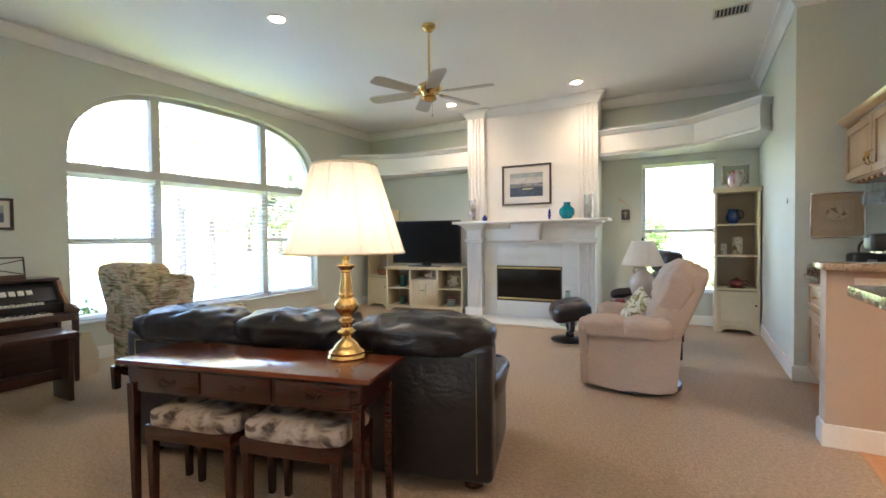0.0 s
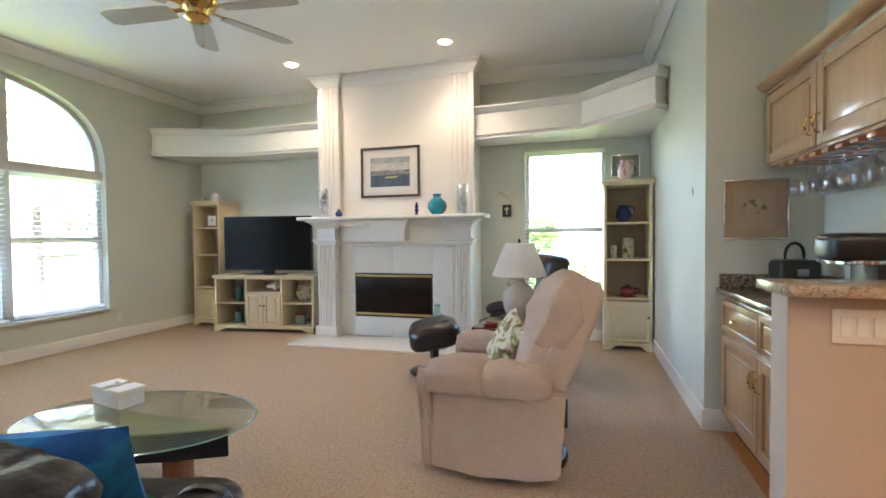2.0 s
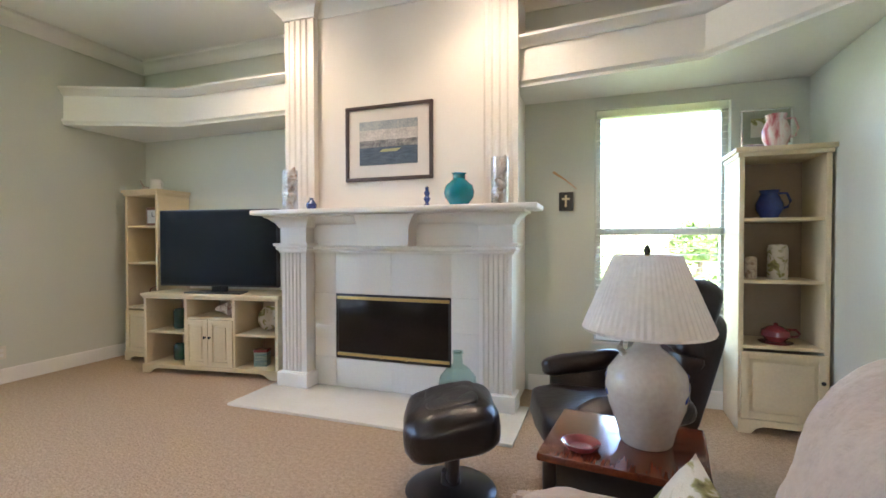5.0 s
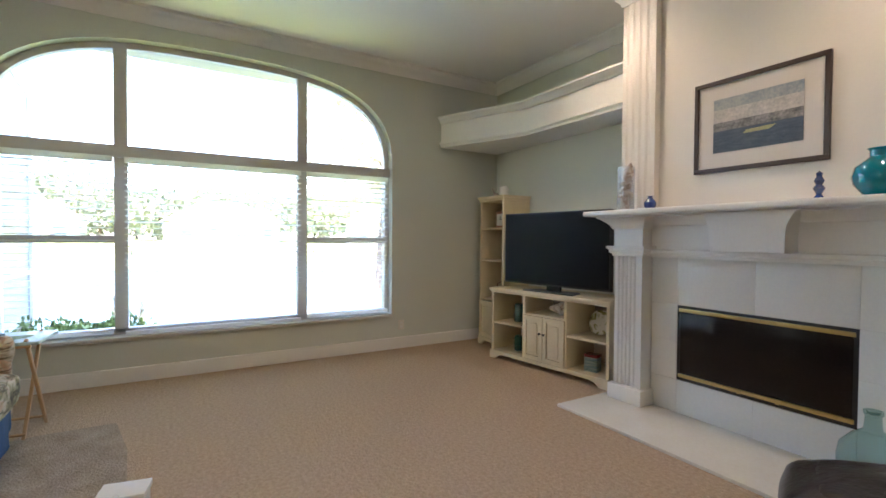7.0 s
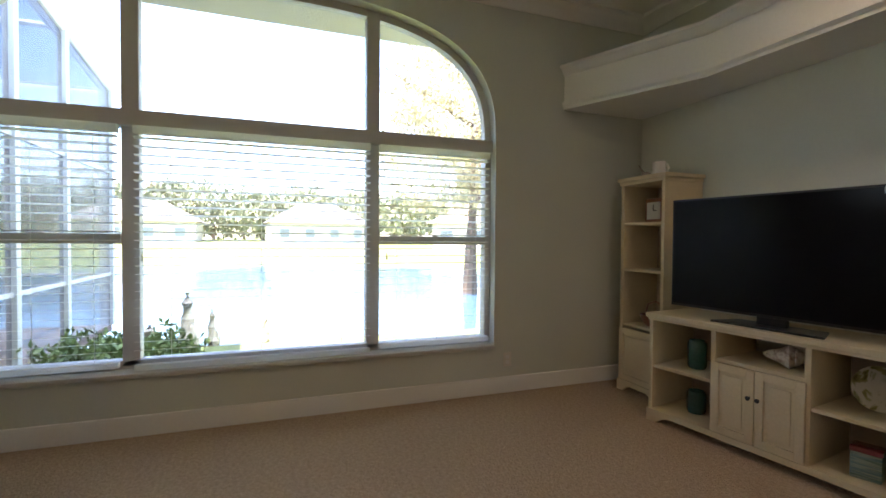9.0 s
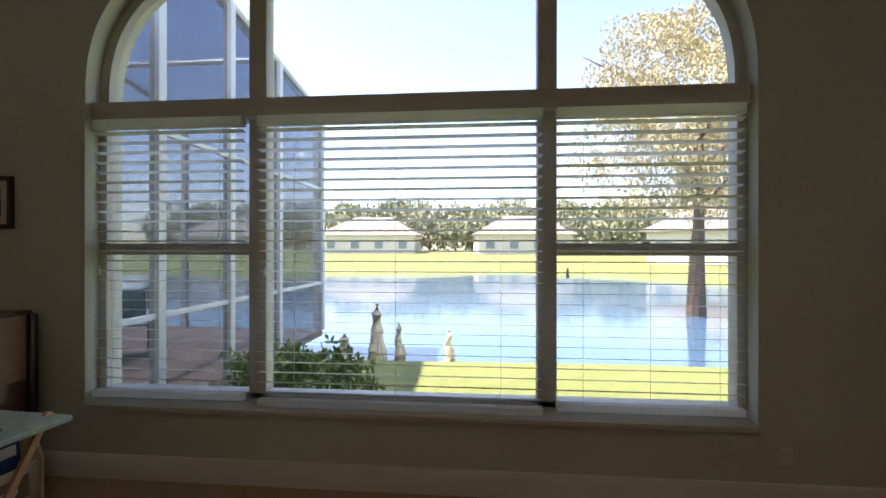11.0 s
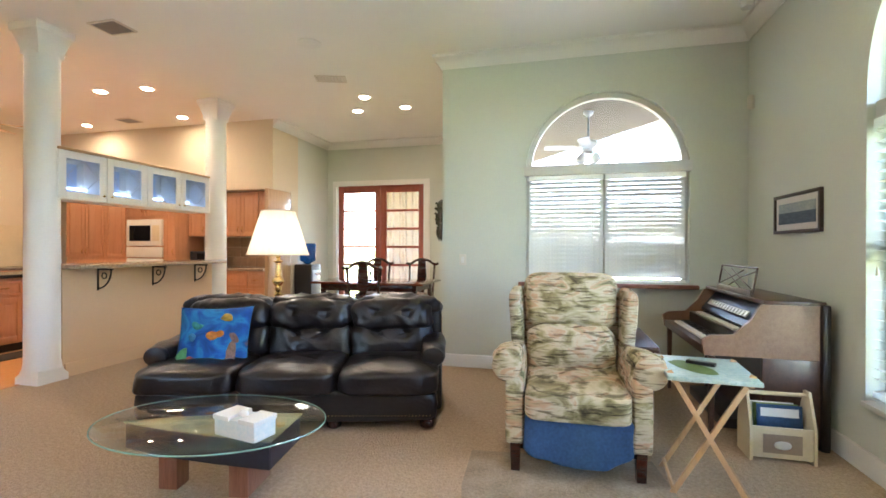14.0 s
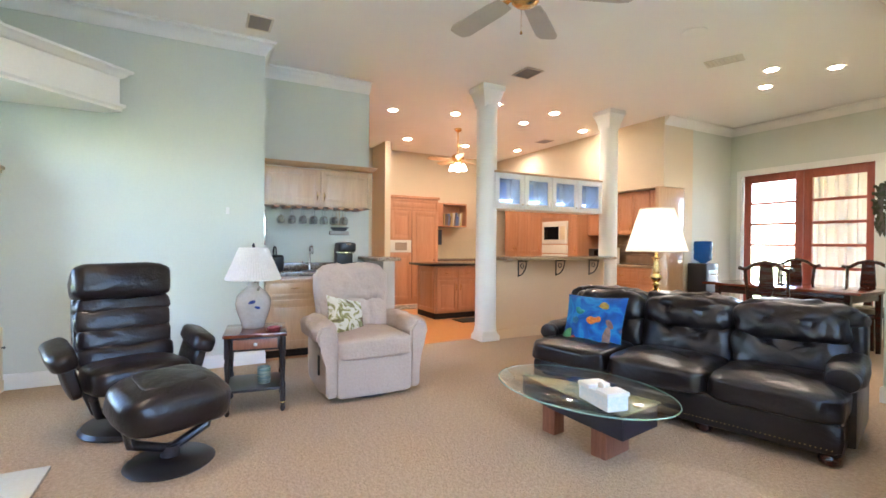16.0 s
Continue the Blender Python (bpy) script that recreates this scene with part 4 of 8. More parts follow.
def sofa():
    s = thing("sofa", "three-seat black leather sofa with buttoned back cushions and nailhead trim", "sofa", A15 @ Matrix.Diagonal((1.05, 1, 0.875, 1)))
    W, D = 2.06, 0.92
    part("base", box(-W / 2 + 0.06, W / 2 - 0.06, -D / 2 + 0.05, D / 2 - 0.05, 0.07, 0.30, 0.03), LEATHER, s)
    part("front_rail", pad(W - 0.10, 0.14, 0.24, 0.3, 36, 12, at=(0, D / 2 - 0.09, 0.19), wrinkle=0.008), LEATHER, s)
    back = box(-W / 2 + 0.02, W / 2 - 0.02, -D / 2, -D / 2 + 0.20, 0.07, 0.84, 0.045, seg=4)
    part("back_panel", back, LEATHER, s)
    for sx in (-1, 1):
        col = bmesh.new()
        for i in range(52):
            bmesh.ops.create_icosphere(col, subdivisions=1, radius=0.0034, matrix=Matrix.Translation((sx * (W / 2 - 0.09), -D / 2 - 0.001, 0.14 + i * 0.0122)))
        part("nailhead_trim", col, GOLD, s)
    row = bmesh.new()
    for i in range(156):
        bmesh.ops.create_icosphere(row, subdivisions=1, radius=0.0034, matrix=Matrix.Translation((-W / 2 + 0.09 + i * (W - 0.18) / 155, -D / 2 - 0.001, 0.775)))
    part("nailhead_trim", row, GOLD, s)
    row = bmesh.new()
    for i in range(84):
        bmesh.ops.create_icosphere(row, subdivisions=1, radius=0.0036, matrix=Matrix.Translation((-W / 2 + 0.10 + i * (W - 0.2) / 83, D / 2 - 0.018, 0.125)))
    part("nailhead_trim", row, GOLD, s)
    for i in range(3):
        x = (i - 1) * 0.655
        part("seat_cushion", pad(0.66, 0.68, 0.20, 0.34, 84, 44, 0.035, 0.014, tufts=buttons((-0.13, 0.0), (0.13, 0.02)), at=(x, 0.16, 0.375), seed=i * 3.1), LEATHER, s)
        x = (i - 1) * 0.625
        b = part("back_cushion", moved(pad(0.635, 0.34, 0.22, 0.42, 84, 44, 0.03, 0.016, tufts=buttons((-0.11, 0.06), (0.11, 0.05)), seed=i * 5.3), pose(x, -0.235, 0.56, 80, 0, 180)), LEATHER, s)
        part("top_cushion", moved(pad(0.635, 0.31, 0.25, 0.55, 84, 44, 0.05, 0.018, tufts=buttons((-0.12, 0.01), (0.12, 0.0)), seed=i * 7.7), pose(x, -0.265, 0.785, 74, 0, 180)), LEATHER, b)
    for i in range(3):
        part("top_roll", moved(pad(0.70, 0.30, 0.19, 0.55, 72, 28, 0.02, 0.030, seed=4 + i * 2.7), pose((i - 1) * 0.66, -D / 2 + 0.12, 0.86, 8, 0, 0)), LEATHER, s)
    for sx in (-1, 1):
        x = sx * (W / 2 - 0.085)
        arm = part("arm", box(x - 0.065, x + 0.065, -D / 2 + 0.10, D / 2 - 0.26, 0.07, 0.50, 0.03), LEATHER, s)
        part("arm_roll", moved(pad(0.18, 0.60, 0.17, 0.55, 24, 20, 0.0, 0.016, seed=sx), pose(x, -0.07, 0.535, -3, 0, 0)), LEATHER, arm)
        part("arm_scroll", moved(lathe([(0.0, 0.0), (0.045, 0.0), (0.075, -0.006), (0.084, -0.03), (0.08, -0.05)], 28), pose(x, 0.245, 0.52, -90, 0, 0)), LEATHER, arm)
        for y in (-D / 2 + 0.10, D / 2 - 0.10):
            part("foot", lathe([(0.025, 0), (0.045, 0.015), (0.05, 0.045), (0.035, 0.075)], 20, at=(sx * (W / 2 - 0.12), y, 0)), MAHOG, s)
    for x in (-0.3, 0.3):
        part("foot", lathe([(0.025, 0), (0.045, 0.015), (0.05, 0.045), (0.035, 0.075)], 20, at=(x, D / 2 - 0.10, 0)), MAHOG, s)
    return s


sofa()
t = thing("throw_pillow", "blue square pillow printed with sea creatures", "pillow", A15 @ pose(0.65, 0.07, 0.545, 66, 0, 190))
part("cushion", moved(throw(0.52, 0.16), pose(0, 0, 0)), SEA, t)
for a, b, w, h, c in (
        (0.03, 0.02, 0.13, 0.075, (0.50, 0.17, 0.03)), (-0.10, 0.09, 0.10, 0.06, (0.05, 0.26, 0.24)), (0.08, 0.15, 0.08, 0.05, (0.42, 0.26, 0.05)), (-0.13, 0.0, 0.06, 0.05, (0.04, 0.16, 0.30)),
        (-0.17, -0.12, 0.10, 0.12, (0.06, 0.18, 0.07)), (-0.10, -0.17, 0.12, 0.08, (0.42, 0.10, 0.06)), (0.02, -0.18, 0.13, 0.07, (0.30, 0.24, 0.18)), (0.13, -0.12, 0.14, 0.14, (0.26, 0.17, 0.14)), (0.16, -0.02, 0.07, 0.09, (0.20, 0.12, 0.11))):
    edge = ((1 - (a / 0.25) ** 2) * (1 - (b / 0.25) ** 2)) ** 0.38
    part("printed_motif", moved(pad(w, h, 0.012, 0.9, 24, 8, wrinkle=0.02, seed=a * 40), pose(a, b, 0.08 * edge + 0.003, b * 150, -a * 150, a * 300)), mat("motif_cloth", c, 0.9, var=0.4, scale=24), t)


def drop_leg(x, y, h, w=0.042, w2=0.03):
    bm = bmesh.new()
    bmesh.ops.create_cube(bm, size=1)
    for v in bm.verts:
        q = w if v.co.z > 0 else w2
        v.co = Vector((x + v.co.x * q, y + v.co.y * q, h / 2 + v.co.z * h))
    bmesh.ops.bevel(bm, geom=bm.edges[:], offset=0.003, segments=1, affect="EDGES")
    return bm


ST = pose(-2.07, 1.50, 0, 0, 0, 12.5) @ Matrix.Diagonal((0.95, 0.98, 0.92, 1))
t = thing("sofa_table", "long polished mahogany console table behind the sofa", "console table", ST)
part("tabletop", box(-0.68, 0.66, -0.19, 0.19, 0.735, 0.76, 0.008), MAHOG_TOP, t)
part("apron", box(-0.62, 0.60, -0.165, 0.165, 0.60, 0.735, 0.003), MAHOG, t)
for x in (-0.385, 0.0, 0.385):
    dr = part("drawer_front", box(x - 0.18, x + 0.18, -0.172, -0.165, 0.615, 0.72, 0.003), MAHOG, t)
    part("drawer_pull", tube([(x - 0.035, -0.175, 0.675), (x - 0.028, -0.188, 0.655), (x, -0.19, 0.645), (x + 0.028, -0.188, 0.655), (x + 0.035, -0.175, 0.675)], 0.003, 6), IRON, dr)
for x in (-0.612, 0.592):
    for y in (-0.155, 0.155):
        part("leg", drop_leg(x, y, 0.64), MAHOG, t)


def stool(m):
    s = thing("stool", "dark wooden stool with a printed fabric seat under the console table", "stool", m, "stools under the console table")
    part("seat_pad", pad(0.50, 0.34, 0.09, 0.3, 28, 14, 0.02, 0.004, at=(0, 0, 0.475)), STOOLCLOTH, s)
    part("seat_frame", box(-0.245, 0.245, -0.165, 0.165, 0.375, 0.445, 0.004), MAHOG, s)
    for x in (-0.222, 0.222):
        for y in (-0.142, 0.142):
            part("leg", drop_leg(x, y, 0.40), MAHOG, s)


stool(ST @ pose(-0.27, -0.02, 0))
stool(ST @ pose(0.27, -0.02, 0))

LP = ST @ Vector((0.40, 0.11, 0.76))
t = thing("table_lamp", "tall brass table lamp with a lit cream pleated shade", "lamp", pose(*LP))
part("stem", lathe([(0.090, 0), (0.093, 0.008), (0.088, 0.016), (0.082, 0.020), (0.084, 0.030), (0.072, 0.040), (0.064, 0.046), (0.060, 0.056), (0.046, 0.068), (0.032, 0.080), (0.026, 0.092), (0.028, 0.104), (0.042, 0.112), (0.043, 0.120), (0.030, 0.128), (0.023, 0.138), (0.026, 0.156), (0.037, 0.164), (0.037, 0.172), (0.026, 0.180), (0.024, 0.190), (0.036, 0.202), (0.051, 0.220), (0.056, 0.236), (0.051, 0.252), (0.036, 0.268), (0.029, 0.276), (0.036, 0.282), (0.036, 0.290), (0.029, 0.296), (0.030, 0.31), (0.022, 0.375), (0.020, 0.388), (0.026, 0.393), (0.024, 0.400), (0.038, 0.412), (0.043, 0.420), (0.040, 0.424), (0.016, 0.430), (0.013, 0.445), (0.020, 0.452), (0.020, 0.470), (0.012, 0.478), (0.010, 0.52), (0.0, 0.522)], 40), BRASS, t, "turned polished brass stem")
sh = bmesh.new()
n = 72
rings = []
for r, z in ((0.262, 0.475), (0.140, 0.875)):
    rings.append([sh.verts.new(((r + (0.006 if i % 3 == 0 else 0)) * math.cos(2 * math.pi * i / n), (r + (0.006 if i % 3 == 0 else 0)) * math.sin(2 * math.pi * i / n), z)) for i in range(n)])
for i in range(n):
    sh.faces.new((rings[0][i], rings[0][(i + 1) % n], rings[1][(i + 1) % n], rings[1][i]))
part("shade", sh, SHADE_LIT, t, "cream fabric shade lit from inside", smooth=60)
for i in range(10):
    a = 2 * math.pi * i / 10
    part("shade_seam", tube([(0.269 * math.cos(a), 0.269 * math.sin(a), 0.475), (0.147 * math.cos(a), 0.147 * math.sin(a), 0.875)], 0.0018, 5), SHADE_LIT, t)
for r, z in ((0.268, 0.477), (0.145, 0.873)):
    part("shade_trim", tube([(r * math.cos(k * math.pi / 24), r * math.sin(k * math.pi / 24), z) for k in range(48)], 0.005, 6, None, True), TAN, t)
part("bulb", lathe([(0.014, 0.50), (0.03, 0.55), (0.032, 0.58), (0.018, 0.61), (0, 0.615)], 16), BULB, t)
lamp("table_lamp_light", "POINT", (LP.x, LP.y, LP.z + 0.60), (LP.x, LP.y, 0), 0.14, (1, 0.88, 0.72), 0.06)

# coffee table
CT = pose(-2.46, 3.35, 0, 0, 0, 9) @ Matrix.Diagonal((1, 1, 0.89, 1))
t = thing("coffee_table", "oval glass coffee table on a black wedge base with wooden blocks", "coffee table", CT)
part("glass_top", moved(lathe([(0.0, 0.378), (0.57, 0.378), (0.582, 0.382), (0.585, 0.387), (0.582, 0.392), (0.57, 0.396), (0.0, 0.396)], 72), Matrix.Diagonal((1, 0.70, 1, 1))), TABLEGLASS, t, "clear oval glass top with a green edge")
WEDGE = [(-0.40, -0.21), (-0.10, -0.17), (0.20, -0.10), (0.50, 0.0), (0.20, 0.08), (-0.10, 0.13), (-0.40, 0.17)]
part("glass_edge", tube([(0.586 * math.cos(k * math.pi / 36), 0.41 * math.sin(k * math.pi / 36), 0.387) for k in range(72)], 0.0045, 6, None, True), GLASSEDGE, t, "polished green glass edge")
part("base_frame", prism([(x * 0.97, y * 0.94) for x, y in WEDGE], 0.20, 0.352, bevel=0.004), NAVY, t)
part("base_top", prism(WEDGE, 0.354, 0.362), mat("pale_olive_panel", (0.42, 0.395, 0.235), 0.45), t)
for x, y, w, d in ((0.21, 0.0, 0.10, 0.10), (-0.19, -0.03, 0.10, 0.24)):
    part("leg_block", box(x - w / 2, x + w / 2, y - d / 2, y + d / 2, 0, 0.198, 0.006), REDWOOD, t)
part("brass_pin", lathe([(0.02, 0.362), (0.02, 0.377)], 16, at=(-0.36, -0.02, 0)), GOLD, t)
t = thing("tissue_box", "white and pale blue tissue box cover on the coffee table", "box", CT @ pose(-0.27, 0.17, 0.397, 0, 0, -20))
part("box_body", box(-0.13, 0.13, -0.065, 0.065, 0.0, 0.095, 0.006), mat("white_blue_box", (0.55, 0.62, 0.62), 0.5, colour2=(0.74, 0.72, 0.68), scale=14), t)
part("raised_rim", box(-0.135, -0.03, -0.07, 0.07, 0.085, 0.11, 0.004), PAPER, t)
part("raised_rim", box(0.03, 0.135, -0.07, 0.07, 0.085, 0.11, 0.004), PAPER, t)
part("tissue", pad(0.06, 0.02, 0.06, 0.7, 14, 8, wrinkle=0.01, at=(0, 0, 0.105)), PAPER, t)


def recliner():
    """Faces +y in its own frame."""
    r = thing("recliner", "beige upholstered swivel recliner with a padded back", "armchair", RC)
    part("swivel_base", lathe([(0.33, 0.0), (0.34, 0.012), (0.33, 0.045), (0.0, 0.045)], 40), BLACK, r)
    part("body", box(-0.31, 0.31, -0.29, 0.33, 0.05, 0.34, 0.03, seg=3), BEIGE, r)
    part("front_panel", pad(0.61, 0.09, 0.34, 0.16, 32, 16, wrinkle=0.004, at=(0, 0.355, 0.205)), BEIGE, r)
    part("seat_cushion", pad(0.62, 0.68, 0.17, 0.24, 44, 22, 0.035, 0.010, at=(0, 0.09, 0.415), tufts=((-0.1, 0.1, 0.012, 0.08), (0.12, 0.05, 0.012, 0.09))), BEIGE, r)
    for sx in (-1, 1):
        side = [(0.34, 0.055), (0.10, 0.035), (-0.18, 0.04), (-0.31, 0.07), (-0.34, 0.50), (0.0, 0.52), (0.34, 0.51)]
        a = part("arm", prism(side, -0.035, 0.035, m=pose(sx * 0.345, 0, 0, 90, 0, 90), bevel=0.014), BEIGE, r)
        for k, (y, n) in enumerate(((-0.10, 0.34), (0.20, 0.34))):
            part("arm_pad", moved(pad(0.185, n * 1.02, 0.145, 0.5, 40, 26, 0.016, 0.016, seed=sx * 3 + k), pose(sx * 0.375, y, 0.545, 0, sx * 14, 0)), BEIGE, a)
        flare = [(0.30, 0.05), (0.385, 0.05), (0.392, 0.30), (0.41, 0.42), (0.455, 0.49), (0.462, 0.54), (0.43, 0.60), (0.36, 0.61), (0.30, 0.54)]
        f = prism([(sx * x, z) for x, z in flare], -0.39, -0.325, m=pose(0, 0, 0, 90, 0, 0), bevel=0.016)
        part("arm_front", f, BEIGE, a)
        part("hinge_gap", box(sx * 0.33 - 0.012, sx * 0.33 + 0.012, -0.345, -0.325, 0.32, 0.46, 0.004), BLACK, r)
    b = part("backrest", moved(pad(0.63, 0.72, 0.18, 0.34, 44, 26, 0.0, 0.010, seed=2), pose(0, -0.325, 0.675, 68, 0, 180)), BEIGE, r)
    head = pad(0.65, 0.47, 0.27, 0.55, 72, 40, 0.05, 0.020, seed=6)
    for v in head.verts:
        low = max(0.0, -v.co.y / 0.235)
        v.co.y += 0.075 * low * max(0.0, 1 - (v.co.x / 0.30) ** 2)
        v.co.x *= 1 + 0.05 * v.co.y / 0.235
    part("head_pillow", moved(head, pose(0, -0.305, 0.825, 66, 0, 180)), BEIGE, b)
    part("lumbar_pillow", moved(pad(0.60, 0.46, 0.18, 0.45, 72, 40, 0.05, 0.012, seed=8, tufts=tuple((sx * 0.10, -0.15 + k * 0.05, 0.022, 0.035) for sx in (-1, 1) for k in range(7))), pose(0, -0.20, 0.59, 75, 0, 180)), BEIGE, b)
    part("lever", box(0.385, 0.397, 0.12, 0.16, 0.18, 0.34, 0.004), BLACK, r)
    return r


RC = pose(-0.74, 4.21, 0, 0, 0, 90) @ Matrix.Diagonal((1, 1, 0.98, 1))
recliner()
t = thing("throw_pillow", "green floral square pillow on the recliner", "pillow", RC @ pose(0.14, 0.03, 0.615, 60, 14, 198))
part("cushion", throw(0.36, 0.13), FLORAL2, t)


def leather_chair():
    c = thing("lounge_chair", "dark brown leather reclining chair on a round base", "armchair", pose(-0.89, 5.83, 0, 0, 0, 108) @ Matrix.Diagonal((1, 1, 0.94, 1)))
    part("round_base", lathe([(0.29, 0.0), (0.30, 0.012), (0.28, 0.035), (0.06, 0.05), (0.05, 0.10), (0.0, 0.10)], 40), BLACKWOOD, c)
    part("side_frame", tube([(-0.25, -0.22, 0.30), (-0.20, -0.05, 0.13), (0, 0.02, 0.09), (0.20, -0.05, 0.13), (0.25, -0.22, 0.30)], 0.026, 10), BLACKWOOD, c)
    part("side_frame", tube([(-0.25, 0.22, 0.30), (-0.20, 0.08, 0.14), (0, 0.02, 0.10), (0.20, 0.08, 0.14), (0.25, 0.22, 0.30)], 0.026, 10), BLACKWOOD, c)
    part("seat_cushion", moved(pad(0.56, 0.58, 0.18, 0.35, 32, 18, 0.03, 0.012), pose(0, 0.06, 0.38, 5, 0, 0)), BROWNLEATHER, c)
    b = part("backrest", moved(pad(0.58, 0.66, 0.12, 0.35, 32, 18), pose(0, -0.31, 0.66, 74, 0, 180)), BROWNLEATHER, c)
    for i, (z, y, h) in enumerate(((0.47, -0.19, 0.15), (0.59, -0.225, 0.16), (0.72, -0.26, 0.17), (0.83, -0.29, 0.13))):
        part("back_roll", moved(pad(0.57, h * 1.15, 0.15, 0.5, 32, 16, 0.01, 0.016, seed=i * 2.2), pose(0, y, z, 74, 0, 180)), BROWNLEATHER, b)
    part("headrest", moved(pad(0.60, 0.28, 0.20, 0.45, 32, 18, 0.03, 0.014, seed=11), pose(0, -0.31, 1.00, 78, 0, 180)), BROWNLEATHER, b)
    for sx in (-1, 1):
        a = part("arm_pad", moved(pad(0.15, 0.46, 0.13, 0.6, 24, 18, 0, 0.01), pose(sx * 0.39, 0.02, 0.57, -8, sx * 18, 0)), BROWNLEATHER, c)
        part("arm_wing", moved(pad(0.08, 0.38, 0.32, 0.5, 20, 16), pose(sx * 0.35, 0.02, 0.44, 0, sx * 14, 0)), BROWNLEATHER, a)
    return c


leather_chair()
t = thing("ottoman", "dark brown leather footstool on a round base", "footstool", pose(-1.62, 5.58, 0, 0, 0, 112))
part("round_base", lathe([(0.215, 0.0), (0.225, 0.012), (0.20, 0.03), (0.05, 0.045), (0.045, 0.10), (0.0, 0.10)], 40), BLACKWOOD, t)
part("bent_frame", tube([(-0.22, 0, 0.31), (-0.19, 0, 0.16), (0, 0, 0.08), (0.19, 0, 0.16), (0.22, 0, 0.31)], 0.028, 10), BLACKWOOD, t)
part("pad", moved(pad(0.56, 0.46, 0.20, 0.5, 36, 20, 0.05, 0.012), pose(0, 0, 0.35, -10, 0, 0)), BROWNLEATHER, t)
part("pad_inset", moved(pad(0.34, 0.26, 0.05, 0.4, 28, 12, 0.0, 0.004), pose(0, 0, 0.467, -10, 0, 0)), BROWNLEATHER, t)

# end table and its lamp
ET = pose(-0.84, 5.06, 0, 0, 0, -97) @ Matrix.Diagonal((0.95, 1, 0.96, 1))
t = thing("end_table", "black turned-leg end table with a wooden drawer and shelf", "side table", ET)
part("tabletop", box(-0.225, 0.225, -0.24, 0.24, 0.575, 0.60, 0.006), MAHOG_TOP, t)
part("apron", box(-0.195, 0.195, -0.205, 0.205, 0.47, 0.575, 0.003), BLACKWOOD, t)
d = part("drawer_front", box(-0.155, 0.155, -0.213, -0.205, 0.485, 0.56, 0.003), REDWOOD, t)
part("knob", moved(lathe([(0.006, 0), (0.006, 0.01), (0.014, 0.018), (0.0, 0.026)], 14), pose(0, -0.213, 0.522, 90, 0, 0)), PLASTIC, d)
part("lower_shelf", box(-0.20, 0.20, -0.21, 0.21, 0.165, 0.185, 0.004), BLACKWOOD, t)
for x in (-0.195, 0.195):
    for y in (-0.205, 0.205):
        lg = part("leg", lathe([(0.012, 0), (0.02, 0.02), (0.014, 0.05), (0.02, 0.07), (0.021, 0.21), (0.014, 0.23), (0.017, 0.3), (0.022, 0.38), (0.014, 0.41), (0.022, 0.43), (0.022, 0.575)], 16, at=(x, y, 0)), BLACKWOOD, t)
        part("gilt_ring", lathe([(0.0205, 0.065), (0.0225, 0.07), (0.0205, 0.075)], 16, at=(x, y, 0)), GOLD, lg)
t = thing("ribbed_mug", "blue and cream striped tin on the end table shelf", "tin", ET @ pose(0.06, -0.06, 0.185))
part("body", lathe([(0.045, 0), (0.05, 0.01), (0.05, 0.12), (0.047, 0.125), (0.044, 0.12), (0.044, 0.02), (0, 0.02)], 28), BANDS, t)
t = thing("ashtray", "small round glass dish on the end table", "dish", ET @ pose(0.13, -0.12, 0.60))
part("bowl", lathe([(0.04, 0), (0.055, 0.012), (0.06, 0.025), (0.05, 0.022), (0.035, 0.008), (0, 0.008)], 24), REDWARE, t)
t = thing("table_lamp", "grey stoneware jug lamp with a white pleated shade", "lamp", pose(-0.775, 5.075, 0.577, 0, 0, 200) @ Matrix.Diagonal((1, 1, 0.97, 1)))
part("jug", lathe([(0.075, 0), (0.082, 0.01), (0.09, 0.05), (0.118, 0.13), (0.128, 0.19), (0.12, 0.24), (0.085, 0.29), (0.045, 0.32), (0.034, 0.35), (0.038, 0.37), (0.03, 0.378), (0, 0.378)], 40), STONEWARE, t)
part("jug_handle", tube([(0.03, 0, 0.36), (0.075, 0, 0.36), (0.088, 0, 0.32), (0.07, 0, 0.29)], 0.011, 8), STONEWARE, t)
for a, z, s, k in ((150, 0.20, 0.055, 20), (168, 0.225, 0.045, -25), (136, 0.175, 0.045, 40), (158, 0.16, 0.04, 0), (330, 0.21, 0.055, 20), (348, 0.17, 0.045, -20)):
    rr = 0.122
    part("painted_leaf", moved(pad(0.012, s, s * 0.5, 0.9, 14, 8), pose(rr * math.cos(radians(a)), rr * math.sin(radians(a)), z, k, 0, a)), COBALT, t)
part("harp", tube([(0, 0, 0.375), (0, 0, 0.66)], 0.006, 8), GOLD, t)
n = 120
sh = bmesh.new()
rings = []
for r, z in ((0.195, 0.375), (0.20, 0.385), (0.105, 0.625), (0.10, 0.63)):
    rings.append([sh.verts.new((r * (1 + 0.015 * (i % 2)) * math.cos(2 * math.pi * i / n), r * (1 + 0.015 * (i % 2)) * math.sin(2 * math.pi * i / n), z)) for i in range(n)])
for a, b in zip(rings, rings[1:]):
    for i in range(n):
        sh.faces.new((a[i], a[(i + 1) % n], b[(i + 1) % n], b[i]))
part("shade", sh, SHADE, t, "white pleated fabric shade", smooth=0)
part("finial", lathe([(0.008, 0.63), (0.012, 0.645), (0.006, 0.66), (0.0, 0.668)], 12), IRON, t)


